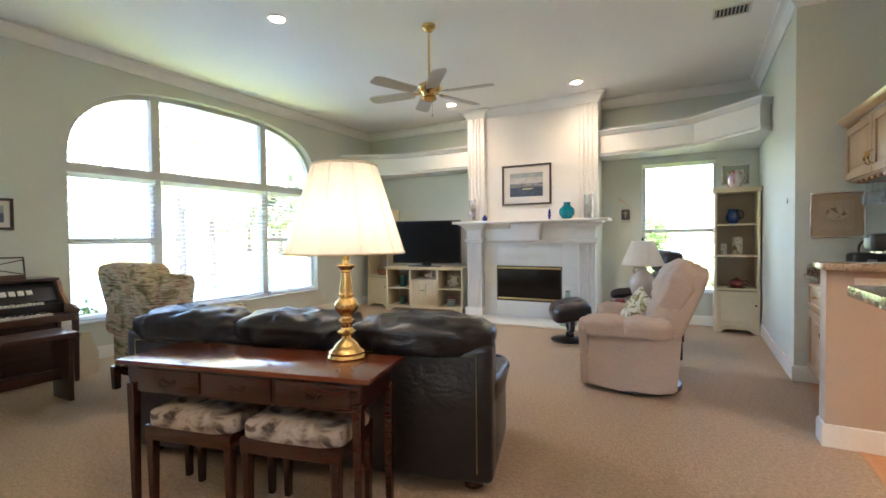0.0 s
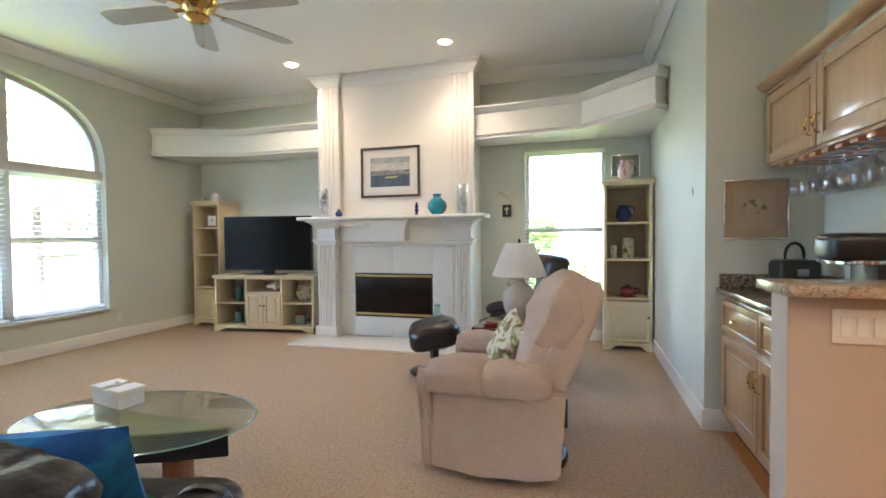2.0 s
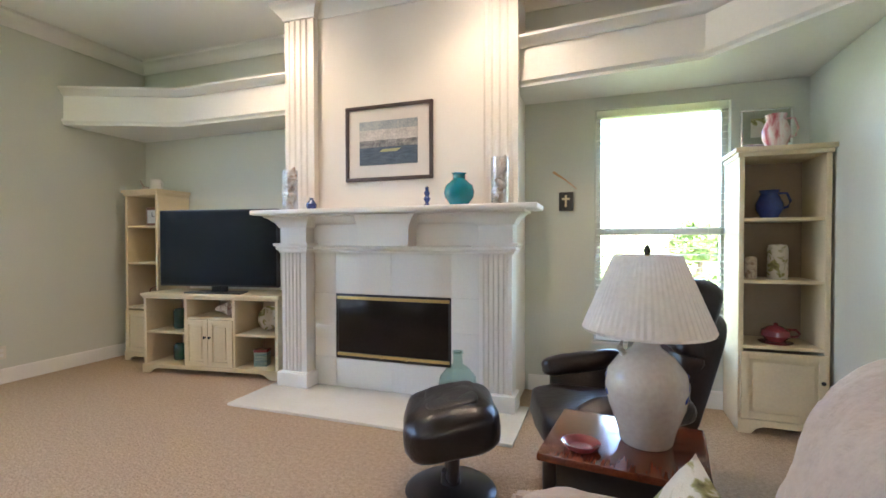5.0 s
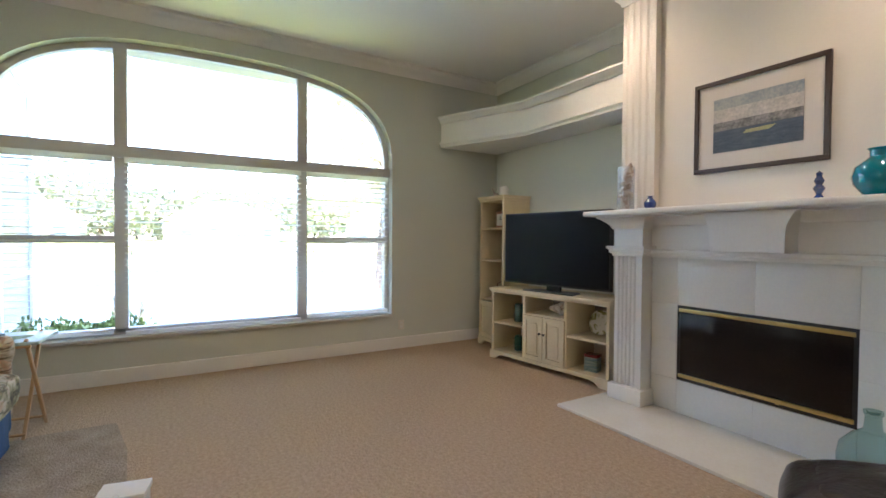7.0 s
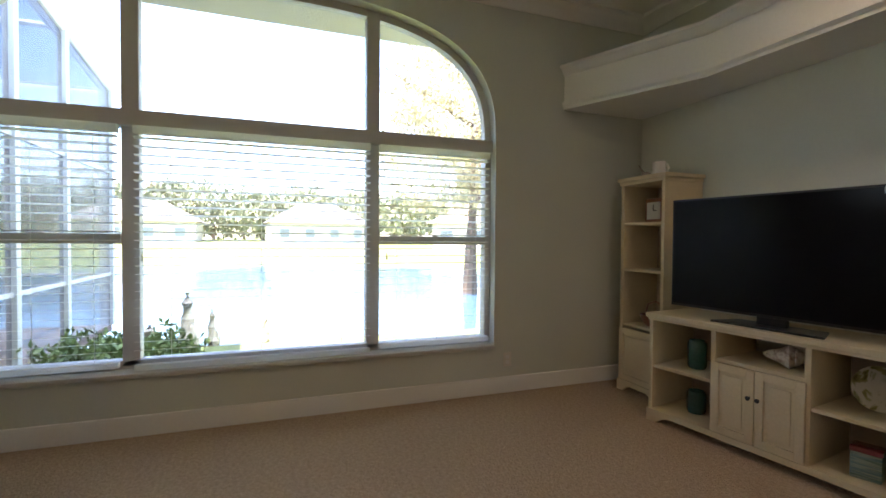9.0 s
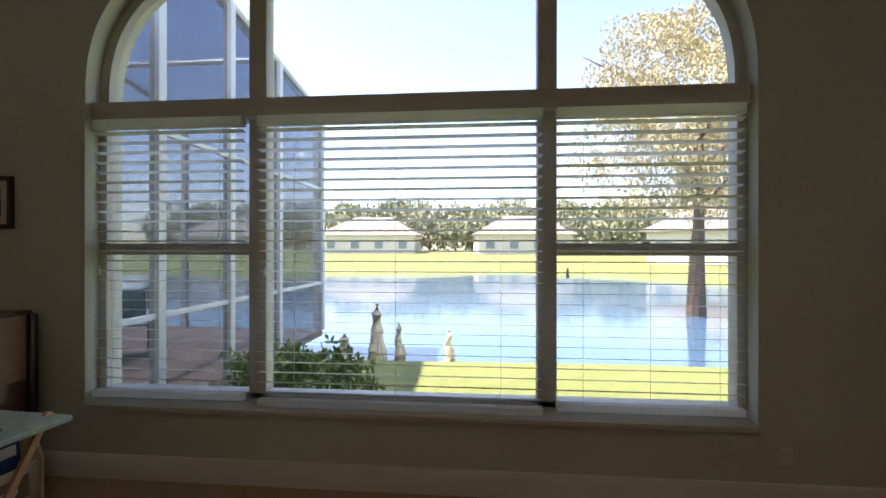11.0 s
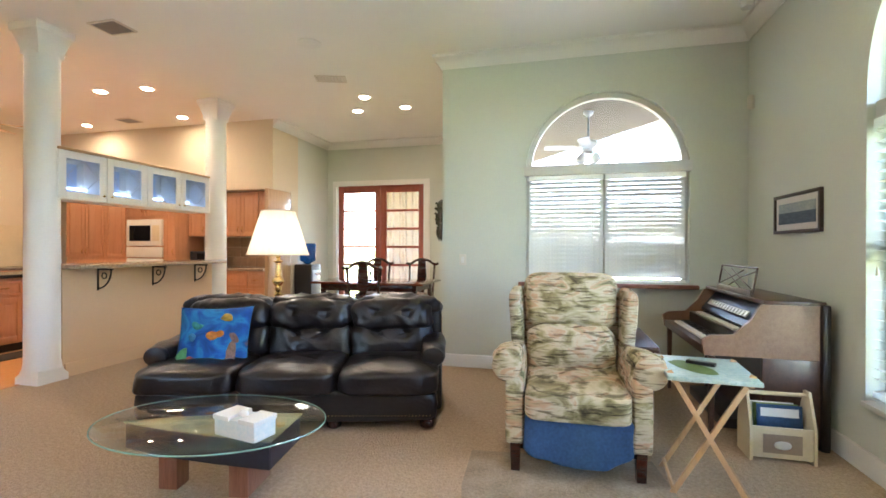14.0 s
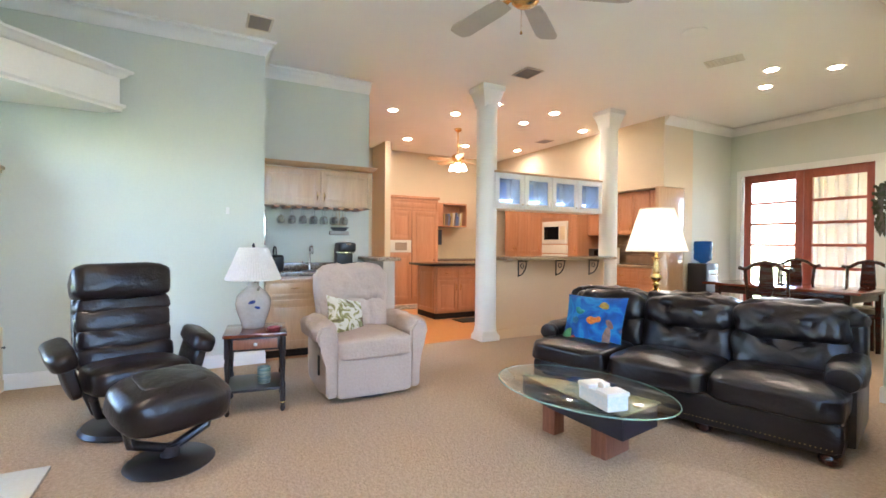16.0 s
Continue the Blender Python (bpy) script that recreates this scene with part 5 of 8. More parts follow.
def bookcase(name, label, m, w, h, d, shelves, door_h):
    b = thing(name, label, "bookcase", m)
    for x in (-w / 2, w / 2 - 0.03):
        part("side_panel", box(x, x + 0.03, -d, 0, 0.0, h - 0.03, 0.003), CREAM, b)
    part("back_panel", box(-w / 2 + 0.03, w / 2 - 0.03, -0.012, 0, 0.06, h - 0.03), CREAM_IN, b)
    part("top_board", box(-w / 2 - 0.025, w / 2 + 0.025, -d - 0.025, 0, h - 0.03, h, 0.006), CREAM, b)
    part("cornice", box(-w / 2 - 0.01, w / 2 + 0.01, -d - 0.012, 0, h - 0.06, h - 0.03, 0.008), CREAM, b)
    for z in shelves:
        part("shelf", box(-w / 2 + 0.03, w / 2 - 0.03, -d + 0.01, -0.012, z - 0.02, z, 0.002), CREAM, b)
    part("bottom_board", box(-w / 2 + 0.03, w / 2 - 0.03, -d, -0.012, 0.07, 0.09, 0.002), CREAM, b)
    foot = [(-w / 2, 0), (-w / 2 + 0.07, 0), (-w / 2 + 0.10, 0.035), (-w / 2 + 0.14, 0.05), (w / 2 - 0.14, 0.05), (w / 2 - 0.10, 0.035), (w / 2 - 0.07, 0), (w / 2, 0), (w / 2, 0.09), (-w / 2, 0.09)]
    part("bracket_foot_rail", prism(foot, 0.0, 0.022, m=pose(0, -d, 0, 90, 0, 0)), CREAM, b)
    door = part("door", panel_door(w - 0.03, door_h, 0.02, 0.045), CREAM, b, at=pose(0, -d, 0.095))
    part("knob", moved(lathe([(0.006, 0), (0.006, 0.012), (0.013, 0.02), (0.0, 0.028)], 14), pose(w / 2 - 0.045, -0.02, door_h * 0.62, 90, 0, 0)), BLACK, door)
    return b


bookcase("bookcase", "tall cream painted bookcase with a closed lower door", pose(-5.41, YN - 0.02, 0, 0, 0, 0), 0.46, 1.77, 0.38, (0.56, 1.02, 1.40), 0.43)
bookcase("bookcase", "tall cream painted bookcase beside the window, half filled with pottery", pose(0.155, YN - 0.02, 0, 0, 0, 0), 0.49, 1.83, 0.38, (0.56, 0.98, 1.38), 0.43)

# media console
MC = pose(-4.40, 7.15, 0, 0, 0, 8)
IN_CONSOLE = lambda x, y, z, *r: MC @ pose(x + 4.36, y - 7.13, z, *r)
t = thing("media_console", "cream painted media console with open shelves and two doors", "cabinet", MC)
W, H, D = 1.40, 0.75, 0.46
part("top_board", box(-W / 2 - 0.02, W / 2 + 0.02, -D - 0.02, 0, H - 0.03, H, 0.006), CREAM, t)
part("cornice", box(-W / 2 - 0.005, W / 2 + 0.005, -D - 0.01, 0, H - 0.05, H - 0.03, 0.005), CREAM, t)
for x in (-W / 2, -0.26, 0.24, W / 2 - 0.028):
    part("upright", box(x, x + 0.028, -D, 0, 0.06, H - 0.05, 0.002), CREAM, t)
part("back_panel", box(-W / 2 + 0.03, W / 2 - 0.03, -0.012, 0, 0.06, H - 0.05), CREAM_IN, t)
part("bottom_board", box(-W / 2, W / 2, -D, 0, 0.06, 0.085, 0.002), CREAM, t)
part("shelf", box(-W / 2 + 0.028, -0.26, -D + 0.01, -0.012, 0.37, 0.39, 0.002), CREAM, t)
part("shelf", box(0.268, W / 2 - 0.028, -D + 0.01, -0.012, 0.37, 0.39, 0.002), CREAM, t)
part("shelf", box(-0.232, 0.24, -D + 0.01, -0.012, 0.515, 0.535, 0.002), CREAM, t)
foot = [(-W / 2, 0), (-W / 2 + 0.08, 0), (-W / 2 + 0.12, 0.035), (-W / 2 + 0.17, 0.05), (W / 2 - 0.17, 0.05), (W / 2 - 0.12, 0.035), (W / 2 - 0.08, 0), (W / 2, 0), (W / 2, 0.085), (-W / 2, 0.085)]
part("bracket_foot_rail", prism(foot, 0.0, 0.022, m=pose(0, -D, 0, 90, 0, 0)), CREAM, t)
for x in (-W / 2 + 0.02, W / 2 - 0.02):
    part("back_foot", box(x - 0.02, x + 0.02, -0.06, -0.01, 0, 0.06), CREAM, t)
for s in (-1, 1):
    d = part("door", panel_door(0.246, 0.43, 0.02, 0.045), CREAM, t, at=pose(0.004 + s * 0.125, -D, 0.087))
    part("knob", moved(lathe([(0.006, 0), (0.006, 0.012), (0.013, 0.02), (0.0, 0.028)], 14), pose(-s * 0.10, -0.02, 0.27, 90, 0, 0)), BLACK, d)

tv = thing("television", "large flat black television on the media console", "television", MC @ pose(0.01, -0.33, H))
part("screen_body", box(-0.625, 0.625, -0.02, 0.03, 0.06, 0.785, 0.006), BLACK, tv)
part("screen", box(-0.612, 0.612, -0.022, -0.019, 0.078, 0.772), SCREEN, tv)
part("stand_foot", prism([(-0.30, -0.10), (0.30, -0.10), (0.24, 0.10), (-0.24, 0.10)], 0, 0.012, bevel=0.003), BLACK, tv)
part("stand_neck", box(-0.08, 0.08, 0.0, 0.03, 0.012, 0.09, 0.004), BLACK, tv)


def vessel(name, label, category, place, profile, material, handle=None, spout=False, seg=32):
    v = thing(name, label, category, place if isinstance(place, Matrix) else pose(*place))
    part("body", lathe(profile, seg), material, v)
    if handle:
        r, z0, z1, turn = handle
        part("handle", moved(tube([(r * 0.85, 0, z0), (r * 1.5, 0, z0 + (z1 - z0) * 0.15), (r * 1.7, 0, (z0 + z1) / 2), (r * 1.4, 0, z1), (r * 0.7, 0, z1)], 0.008, 8), pose(0, 0, 0, 0, 0, turn)), material, v)
    return v


PITCHER = [(0.045, 0), (0.055, 0.01), (0.078, 0.06), (0.08, 0.10), (0.06, 0.145), (0.05, 0.165), (0.06, 0.19), (0.052, 0.185), (0.045, 0.16), (0, 0.15)]
vessel("pitcher", "pink and white glazed pitcher on top of the bookcase", "pitcher", (0.14, 6.98, 1.83), [(r, z * 1.15) for r, z in PITCHER], PINKWARE, (0.07, 0.06, 0.19, 0))
vessel("pitcher", "cobalt blue glazed pitcher on the bookcase shelf", "pitcher", (0.12, 7.03, 1.38), [(r, z * 0.98) for r, z in PITCHER], COBALT, (0.07, 0.06, 0.165, 0))
vessel("canister", "white decorated ceramic canister on the bookcase shelf", "jar", (0.17, 7.03, 0.98), [(0.055, 0), (0.058, 0.01), (0.058, 0.10), (0.054, 0.105), (0.058, 0.11), (0.058, 0.20), (0.05, 0.225), (0, 0.23)], FLORAL2)
vessel("canister", "small speckled ceramic jar on the bookcase shelf", "jar", (0.02, 7.03, 0.98), [(0.03, 0), (0.034, 0.01), (0.034, 0.13), (0.028, 0.145), (0, 0.15)], SHELL)
vessel("teapot", "dark red glazed teapot on a saucer", "teapot", (0.16, 7.02, 0.56), [(0.09, 0), (0.10, 0.008), (0.05, 0.014), (0.055, 0.02), (0.085, 0.05), (0.08, 0.085), (0.04, 0.11), (0.012, 0.118), (0.014, 0.13), (0, 0.136)], REDWARE, (0.08, 0.04, 0.09, 0))
vessel("mug", "white ceramic mug on top of the tall bookcase", "mug", (-5.42, 7.05, 1.77), [(0.045, 0), (0.05, 0.01), (0.05, 0.12), (0.046, 0.125), (0.044, 0.118), (0, 0.02)], PAPER, (0.045, 0.03, 0.10, 20))
t = thing("bird_figure", "small grey bird-like glass figure beside the mug", "figurine", pose(-5.53, 7.02, 1.77))
part("body", pad(0.10, 0.05, 0.05, 0.9, 18, 10, at=(0, 0, 0.03)), STONEWARE, t)
part("tail", tube([(-0.02, 0, 0.04), (-0.08, 0, 0.12)], [0.012, 0.004], 8), STONEWARE, t)
vessel("vase", "dark green glass vase on the console shelf", "vase", IN_CONSOLE(-4.83, 6.86, 0.39), [(0.05, 0), (0.06, 0.02), (0.06, 0.17), (0.05, 0.19), (0.045, 0.185), (0, 0.03)], GREENWARE)
vessel("vase", "dark green glass jar on the console bottom shelf", "jar", IN_CONSOLE(-4.83, 6.86, 0.085), [(0.05, 0), (0.06, 0.02), (0.06, 0.13), (0.05, 0.15), (0.045, 0.145), (0, 0.03)], GREENWARE)
t = thing("conch_shell", "large pale spotted conch shell in the console", "shell", IN_CONSOLE(-4.28, 6.82, 0.535, 0, 0, 20))
part("shell_body", moved(lathe([(0.0, -0.11), (0.02, -0.09), (0.04, -0.03), (0.07, 0.02), (0.045, 0.045), (0.05, 0.05), (0.025, 0.08), (0.028, 0.085), (0.0, 0.12)], 20), pose(0, 0, 0.065, 0, 90, 0)), SHELL, t)
t = thing("decorative_plate", "round decorated plate standing on the console shelf", "plate", IN_CONSOLE(-3.90, 6.90, 0.39, 75, 0, 0))
part("plate_disc", moved(lathe([(0.0, 0.0), (0.07, 0.0), (0.11, 0.015), (0.115, 0.02), (0.07, 0.008), (0.0, 0.006)], 32), pose(0, 0.12, 0)), FLORAL2, t)
t = thing("decorative_box", "small painted tin box on the console bottom shelf", "box", IN_CONSOLE(-3.90, 6.80, 0.085, 0, 0, 10))
part("box_body", box(-0.06, 0.06, -0.05, 0.05, 0, 0.13, 0.005), BANDS, t)
part("lid", box(-0.063, 0.063, -0.053, 0.053, 0.13, 0.155, 0.005), REDWARE, t)
t = thing("mantel_clock", "small framed clock in the tall bookcase", "clock", pose(-5.45, 7.05, 1.40))
part("case", box(-0.09, 0.09, -0.02, 0.03, 0, 0.20, 0.004), REDWOOD, t)
part("dial", box(-0.07, 0.07, -0.023, -0.019, 0.03, 0.17, 0.001), PAPER, t)
part("clock_hand", box(-0.003, 0.003, -0.0265, -0.0235, 0.10, 0.15), BLACK, t)
part("clock_hand", box(0, 0.035, -0.0265, -0.0235, 0.098, 0.104), BLACK, t)
t = thing("basket", "small red-brown basket in the tall bookcase", "basket", pose(-5.41, 7.03, 0.56))
part("bowl", lathe([(0.07, 0), (0.10, 0.03), (0.12, 0.09), (0.11, 0.088), (0.06, 0.01), (0, 0.01)], 24), REDWOOD, t)
part("bail", tube([(-0.11, 0, 0.085), (-0.08, 0, 0.17), (0, 0, 0.20), (0.08, 0, 0.17), (0.11, 0, 0.085)], 0.007, 8), REDWOOD, t)

# on the mantel
vessel("vase", "round teal glass vase on the mantel", "vase", (-1.90, 6.62, 1.49), [(0.05, 0), (0.07, 0.012), (0.105, 0.06), (0.112, 0.10), (0.10, 0.145), (0.06, 0.18), (0.045, 0.195), (0.045, 0.225), (0.055, 0.235), (0.045, 0.232), (0.038, 0.2), (0, 0.18)], TEAL, None, False, 40)
t = thing("glass_bird", "small dark blue glass figurine on the mantel", "figurine", pose(-2.15, 6.62, 1.49))
part("figure", lathe([(0.028, 0), (0.02, 0.015), (0.012, 0.03), (0.028, 0.06), (0.014, 0.08), (0.024, 0.10), (0.012, 0.125), (0.016, 0.14), (0, 0.155)], 18), COBALT, t)
vessel("bottle", "small round cobalt glass bottle on the mantel", "bottle", (-3.16, 6.62, 1.49), [(0.025, 0), (0.04, 0.02), (0.042, 0.05), (0.02, 0.078), (0.014, 0.085), (0.018, 0.095), (0, 0.096)], COBALT)


def shell_vase(x, turn):
    v = thing("glass_cylinder", "tall clear glass cylinder filled with seashells", "vase", pose(x, 6.62, 1.49, 0, 0, turn), "shell cylinders on the mantel")
    part("glass_wall", lathe([(0.0, 0.004), (0.062, 0.004), (0.064, 0.008), (0.064, 0.33), (0.060, 0.33), (0.060, 0.012), (0.0, 0.012)], 32), WINEGLASS, v)
    rng = random.Random(int(turn) + 5)
    for i in range(16):
        z = 0.035 + i * 0.0125
        part("seashell", moved(pad(0.055, 0.04, 0.035, 0.85, 12, 8, wrinkle=0.008, seed=i), pose(rng.uniform(-0.028, 0.028), rng.uniform(-0.028, 0.028), z, rng.uniform(0, 90), rng.uniform(0, 90), rng.uniform(0, 360))), SHELL, v)
    part("tall_shell", moved(lathe([(0, 0), (0.03, 0.03), (0.045, 0.08), (0.02, 0.14), (0, 0.17)], 10), pose(0.0, 0, 0.20, 12, 14, 30)), SHELL, v)


shell_vase(-3.37, 0)
shell_vase(-1.60, 70)
t = thing("demijohn", "large aqua glass bottle on the hearth", "bottle", pose(-1.83, 6.36, 0.022) @ Matrix.Diagonal((0.85, 0.85, 1.03, 1)))
part("bottle", lathe([(0.0, 0.003), (0.13, 0.003), (0.145, 0.02), (0.15, 0.25), (0.14, 0.30), (0.09, 0.35), (0.04, 0.38), (0.034, 0.44), (0.042, 0.45), (0.042, 0.465), (0.03, 0.465), (0.026, 0.45)], 40), AQUA, t)


def framed(name, label, m, w, h, frame_w, frame_m, mount_w, mount_m, art, depth=0.025):
    """A picture in x, z with its face towards -y."""
    p = thing(name, label, "picture", m)
    bm = box(-w / 2, w / 2, -depth, 0, -h / 2, -h / 2 + frame_w, 0.003)
    box(-w / 2, w / 2, -depth, 0, h / 2 - frame_w, h / 2, 0.003, bm)
    box(-w / 2, -w / 2 + frame_w, -depth, 0, -h / 2 + frame_w, h / 2 - frame_w, 0.003, bm)
    box(w / 2 - frame_w, w / 2, -depth, 0, -h / 2 + frame_w, h / 2 - frame_w, 0.003, bm)
    part("frame", bm, frame_m, p)
    part("mount", box(-w / 2 + frame_w, w / 2 - frame_w, -0.012, -0.002, -h / 2 + frame_w, h / 2 - frame_w), mount_m, p)
    k = frame_w + mount_w
    for name2, x0, x1, z0, z1, mm in art:
        ww, hh = w - 2 * k, h - 2 * k
        part(name2, box(-ww / 2 + ww * x0, -ww / 2 + ww * x1, -0.0165, -0.012, -hh / 2 + hh * z0, -hh / 2 + hh * z1), mm, p)
    return p


PRINT_SKY = mat("print_grey_sky", (0.20, 0.24, 0.28), 0.6, colour2=(0.42, 0.42, 0.40), scale=9)
PRINT_SEA = mat("print_dark_sea", (0.03, 0.05, 0.08), 0.6, colour2=(0.10, 0.13, 0.18), scale=14, stretch=(1, 1, 5))
PRINT_HILL = mat("print_ridge", (0.04, 0.05, 0.06), 0.6, colour2=(0.36, 0.34, 0.33), scale=22)
PRINT_CLOUD = mat("print_cloud", (0.34, 0.33, 0.32), 0.6, colour2=(0.62, 0.57, 0.53), scale=16)
FRAME_BR = mat("dark_brown_frame", (0.05, 0.03, 0.025), 0.35)
MOUNT = mat("ivory_mount_board", (0.66, 0.61, 0.56), 0.8, var=0.02)
pc = framed("framed_picture", "dark framed seascape print with an ivory mount over the mantel", pose(-2.55, 6.80, 2.03), 0.77, 0.61, 0.028, FRAME_BR, 0.10, MOUNT,
            [("print_sea", 0, 1, 0, 0.40, PRINT_SEA), ("print_ridge", 0, 1, 0.40, 0.56, PRINT_HILL), ("print_cloud", 0, 1, 0.56, 0.80, PRINT_CLOUD), ("print_sky", 0, 1, 0.80, 1, PRINT_SKY)])
part("painted_boat", prism([(-0.09, 0), (0.06, 0.0), (0.10, 0.025), (-0.07, 0.02)], 0, 0.002, m=pose(0.02, -0.0168, -0.075, 90, 0, 0)), mat("print_boat", (0.40, 0.38, 0.20), 0.6), pc)
framed("framed_picture", "dark framed seaside print on the window wall", WEST @ pose(1.56, 0, 1.50, 0, 0, 0), 0.66, 0.29, 0.024, FRAME_BR, 0.045, MOUNT,
       [("print_sea", 0, 1, 0, 0.55, PRINT_SEA), ("print_sky", 0, 1, 0.55, 1, PRINT_SKY)])
FISHTONE = patterned("sepia_drawing", [(0.40, (0.20, 0.14, 0.10)), (0.47, (0.46, 0.35, 0.24)), (0.58, (0.50, 0.40, 0.28)), (0.66, (0.26, 0.15, 0.12))], 12, 0.7)
fp2 = framed("framed_picture", "silver framed sepia drawing beside the wet bar", pose(0.69, 4.86, 1.39), 0.35, 0.37, 0.012, CHROME, 0.055, mat("tan_mount", (0.44, 0.33, 0.22), 0.8, var=0.05), [("drawing", 0, 1, 0, 1, mat("sepia_paper", (0.46, 0.36, 0.25), 0.8, var=0.08, scale=9))])
part("drawn_creature", moved(lathe([(0.0, 0), (0.075, 0.0), (0.07, 0.002), (0, 0.0025)], 24), pose(0, -0.017, 0.01, 90, 0, 0) @ Matrix.Diagonal((1, 0.7, 1, 1))), FISHTONE, fp2)
framed("framed_picture", "silver framed floral picture above the bookcase", pose(0.16, YN, 2.03), 0.31, 0.26, 0.014, CHROME, 0.05, mat("sage_mount", (0.28, 0.29, 0.22), 0.8, var=0.05), [("flower_print", 0, 1, 0, 1, FLORAL2)])
t = thing("wall_cross", "small dark carved plaque with a cross and a dried palm", "wall plaque", pose(-1.20, YN, 1.55))
part("plaque", box(-0.055, 0.055, -0.03, 0, -0.075, 0.075, 0.006), BLACKWOOD, t)
part("cross_upright", box(-0.008, 0.008, -0.036, -0.03, -0.045, 0.05, 0.002), CREAM, t)
part("cross_arm", box(-0.03, 0.03, -0.036, -0.03, 0.012, 0.028, 0.002), CREAM, t)
part("palm_frond", tube([(0.08, -0.015, 0.10), (0.0, -0.02, 0.17), (-0.10, -0.02, 0.24)], [0.003, 0.006, 0.012], 6), PINE, t)


def plate(name, label, m, w=0.075, h=0.115, toggles=1, outlet=False):
    p = thing(name, label, "switch plate", m)
    part("cover", box(-w / 2, w / 2, -0.006, 0, -h / 2, h / 2, 0.003), PLASTIC, p)
    for i in range(toggles):
        x = (i - (toggles - 1) / 2) * 0.046
        if outlet:
            for z in (-0.022, 0.022):
                part("socket_face", box(x - 0.016, x + 0.016, -0.0085, -0.006, z - 0.014, z + 0.014, 0.002), PAPER, p)
        else:
            part("rocker", box(x - 0.016, x + 0.016, -0.010, -0.006, -0.032, 0.032, 0.002), PAPER, p)


plate("light_switch", "ivory three-rocker switch plate on the half wall", pose(0.56, 3.46, 0.93), 0.17, 0.115, 3)
plate("thermostat", "small ivory wall sensor", pose(XE, 5.20, 1.54, 0, 0, -90), 0.035, 0.04, 1)
plate("wall_outlet", "ivory electrical outlet on the window wall", WEST @ pose(5.91, 0, 0.27), outlet=True)
plate("light_switch", "ivory switch plate on the sage wall", SOUTH @ pose(-3.22, 0, 1.12, 0, 0, 0) @ Matrix.Diagonal((1, 1, 1, 1)), 0.075, 0.115, 1)
plate("wall_outlet", "ivory electrical outlet above the wet bar counter", pose(0.85, 4.86, 1.09), 0.09, 0.115, 1, True)
t = thing("motion_detector", "small ivory alarm sensor high in the corner", "alarm sensor", pose(XW + 0.02, YS + 0.12, 2.53, 0, 0, 45))
part("housing", pad(0.07, 0.05, 0.12, 0.4, 18, 12), PLASTIC, t)


def ceiling_fan(name, label, place, drop, metal, blade_m, blades, radius, turn, light=None, z_top=ROOM_TOP):
    f = thing(name, label, "ceiling fan", pose(place[0], place[1], z_top, 0, 0, turn))
    part("canopy", lathe([(0.0, 0), (0.065, -0.002), (0.062, -0.03), (0.03, -0.06), (0.0, -0.06)], 28), metal, f)
    part("downrod", tube([(0, 0, -0.05), (0, 0, -drop)], 0.011, 10), metal, f)
    part("motor_housing", lathe([(0.02, -drop + 0.02), (0.06, -drop), (0.10, -drop - 0.02), (0.115, -drop - 0.05), (0.10, -drop - 0.08), (0.07, -drop - 0.10), (0.06, -drop - 0.13), (0.075, -drop - 0.15), (0.05, -drop - 0.17), (0.0, -drop - 0.175)], 36), metal, f)
    bz = -drop - 0.095
    out = [(0.16, -0.05), (0.24, -0.062), (radius - 0.05, -0.072), (radius, -0.05), (radius + 0.005, 0), (radius, 0.05), (radius - 0.05, 0.072), (0.24, 0.062), (0.16, 0.05)]
    for i in range(blades):
        a = pose(0, 0, bz, 0, 0, i * 360 / blades) @ pose(0, 0, 0, 11, 0, 0)
        bl = part("blade", prism(out, -0.004, 0.004), blade_m, f, at=a)
        part("blade_iron", prism([(0.07, -0.022), (0.14, -0.014), (0.20, -0.04), (0.22, 0), (0.20, 0.04), (0.14, 0.014), (0.07, 0.022)], 0.004, 0.010), metal, bl)
    if light:
        for i in range(4):
            a = radians(45 + 90 * i)
            x, y = 0.10 * math.cos(a), 0.10 * math.sin(a)
            part("light_arm", tube([(0, 0, -drop - 0.165), (x * 0.7, y * 0.7, -drop - 0.17), (x, y, -drop - 0.19)], 0.009, 8), metal, f)
            part("glass_shade", moved(lathe([(0.02, 0), (0.035, -0.02), (0.05, -0.06), (0.06, -0.10), (0.0, -0.095)], 20), pose(x, y, -drop - 0.18, -22 * math.sin(a), 22 * math.cos(a) * -1, 0)), light, f)
    else:
        part("pull_chain", tube([(0.03, 0, -drop - 0.17), (0.03, 0, -drop - 0.30)], 0.0015, 5), metal, f)
        part("pull_knob", lathe([(0.004, 0), (0.008, -0.012), (0, -0.02)], 8, at=(0.03, 0, -drop - 0.30)), metal, f)
    return f


BLADE = mat("cream_fan_blade", (0.50, 0.47, 0.40), 0.4, var=0.05)
ceiling_fan("ceiling_fan", "polished brass ceiling fan with six cream blades, at rest", (-2.53, 3.86), 0.54, BRASS, BLADE, 6, 0.62, 8)


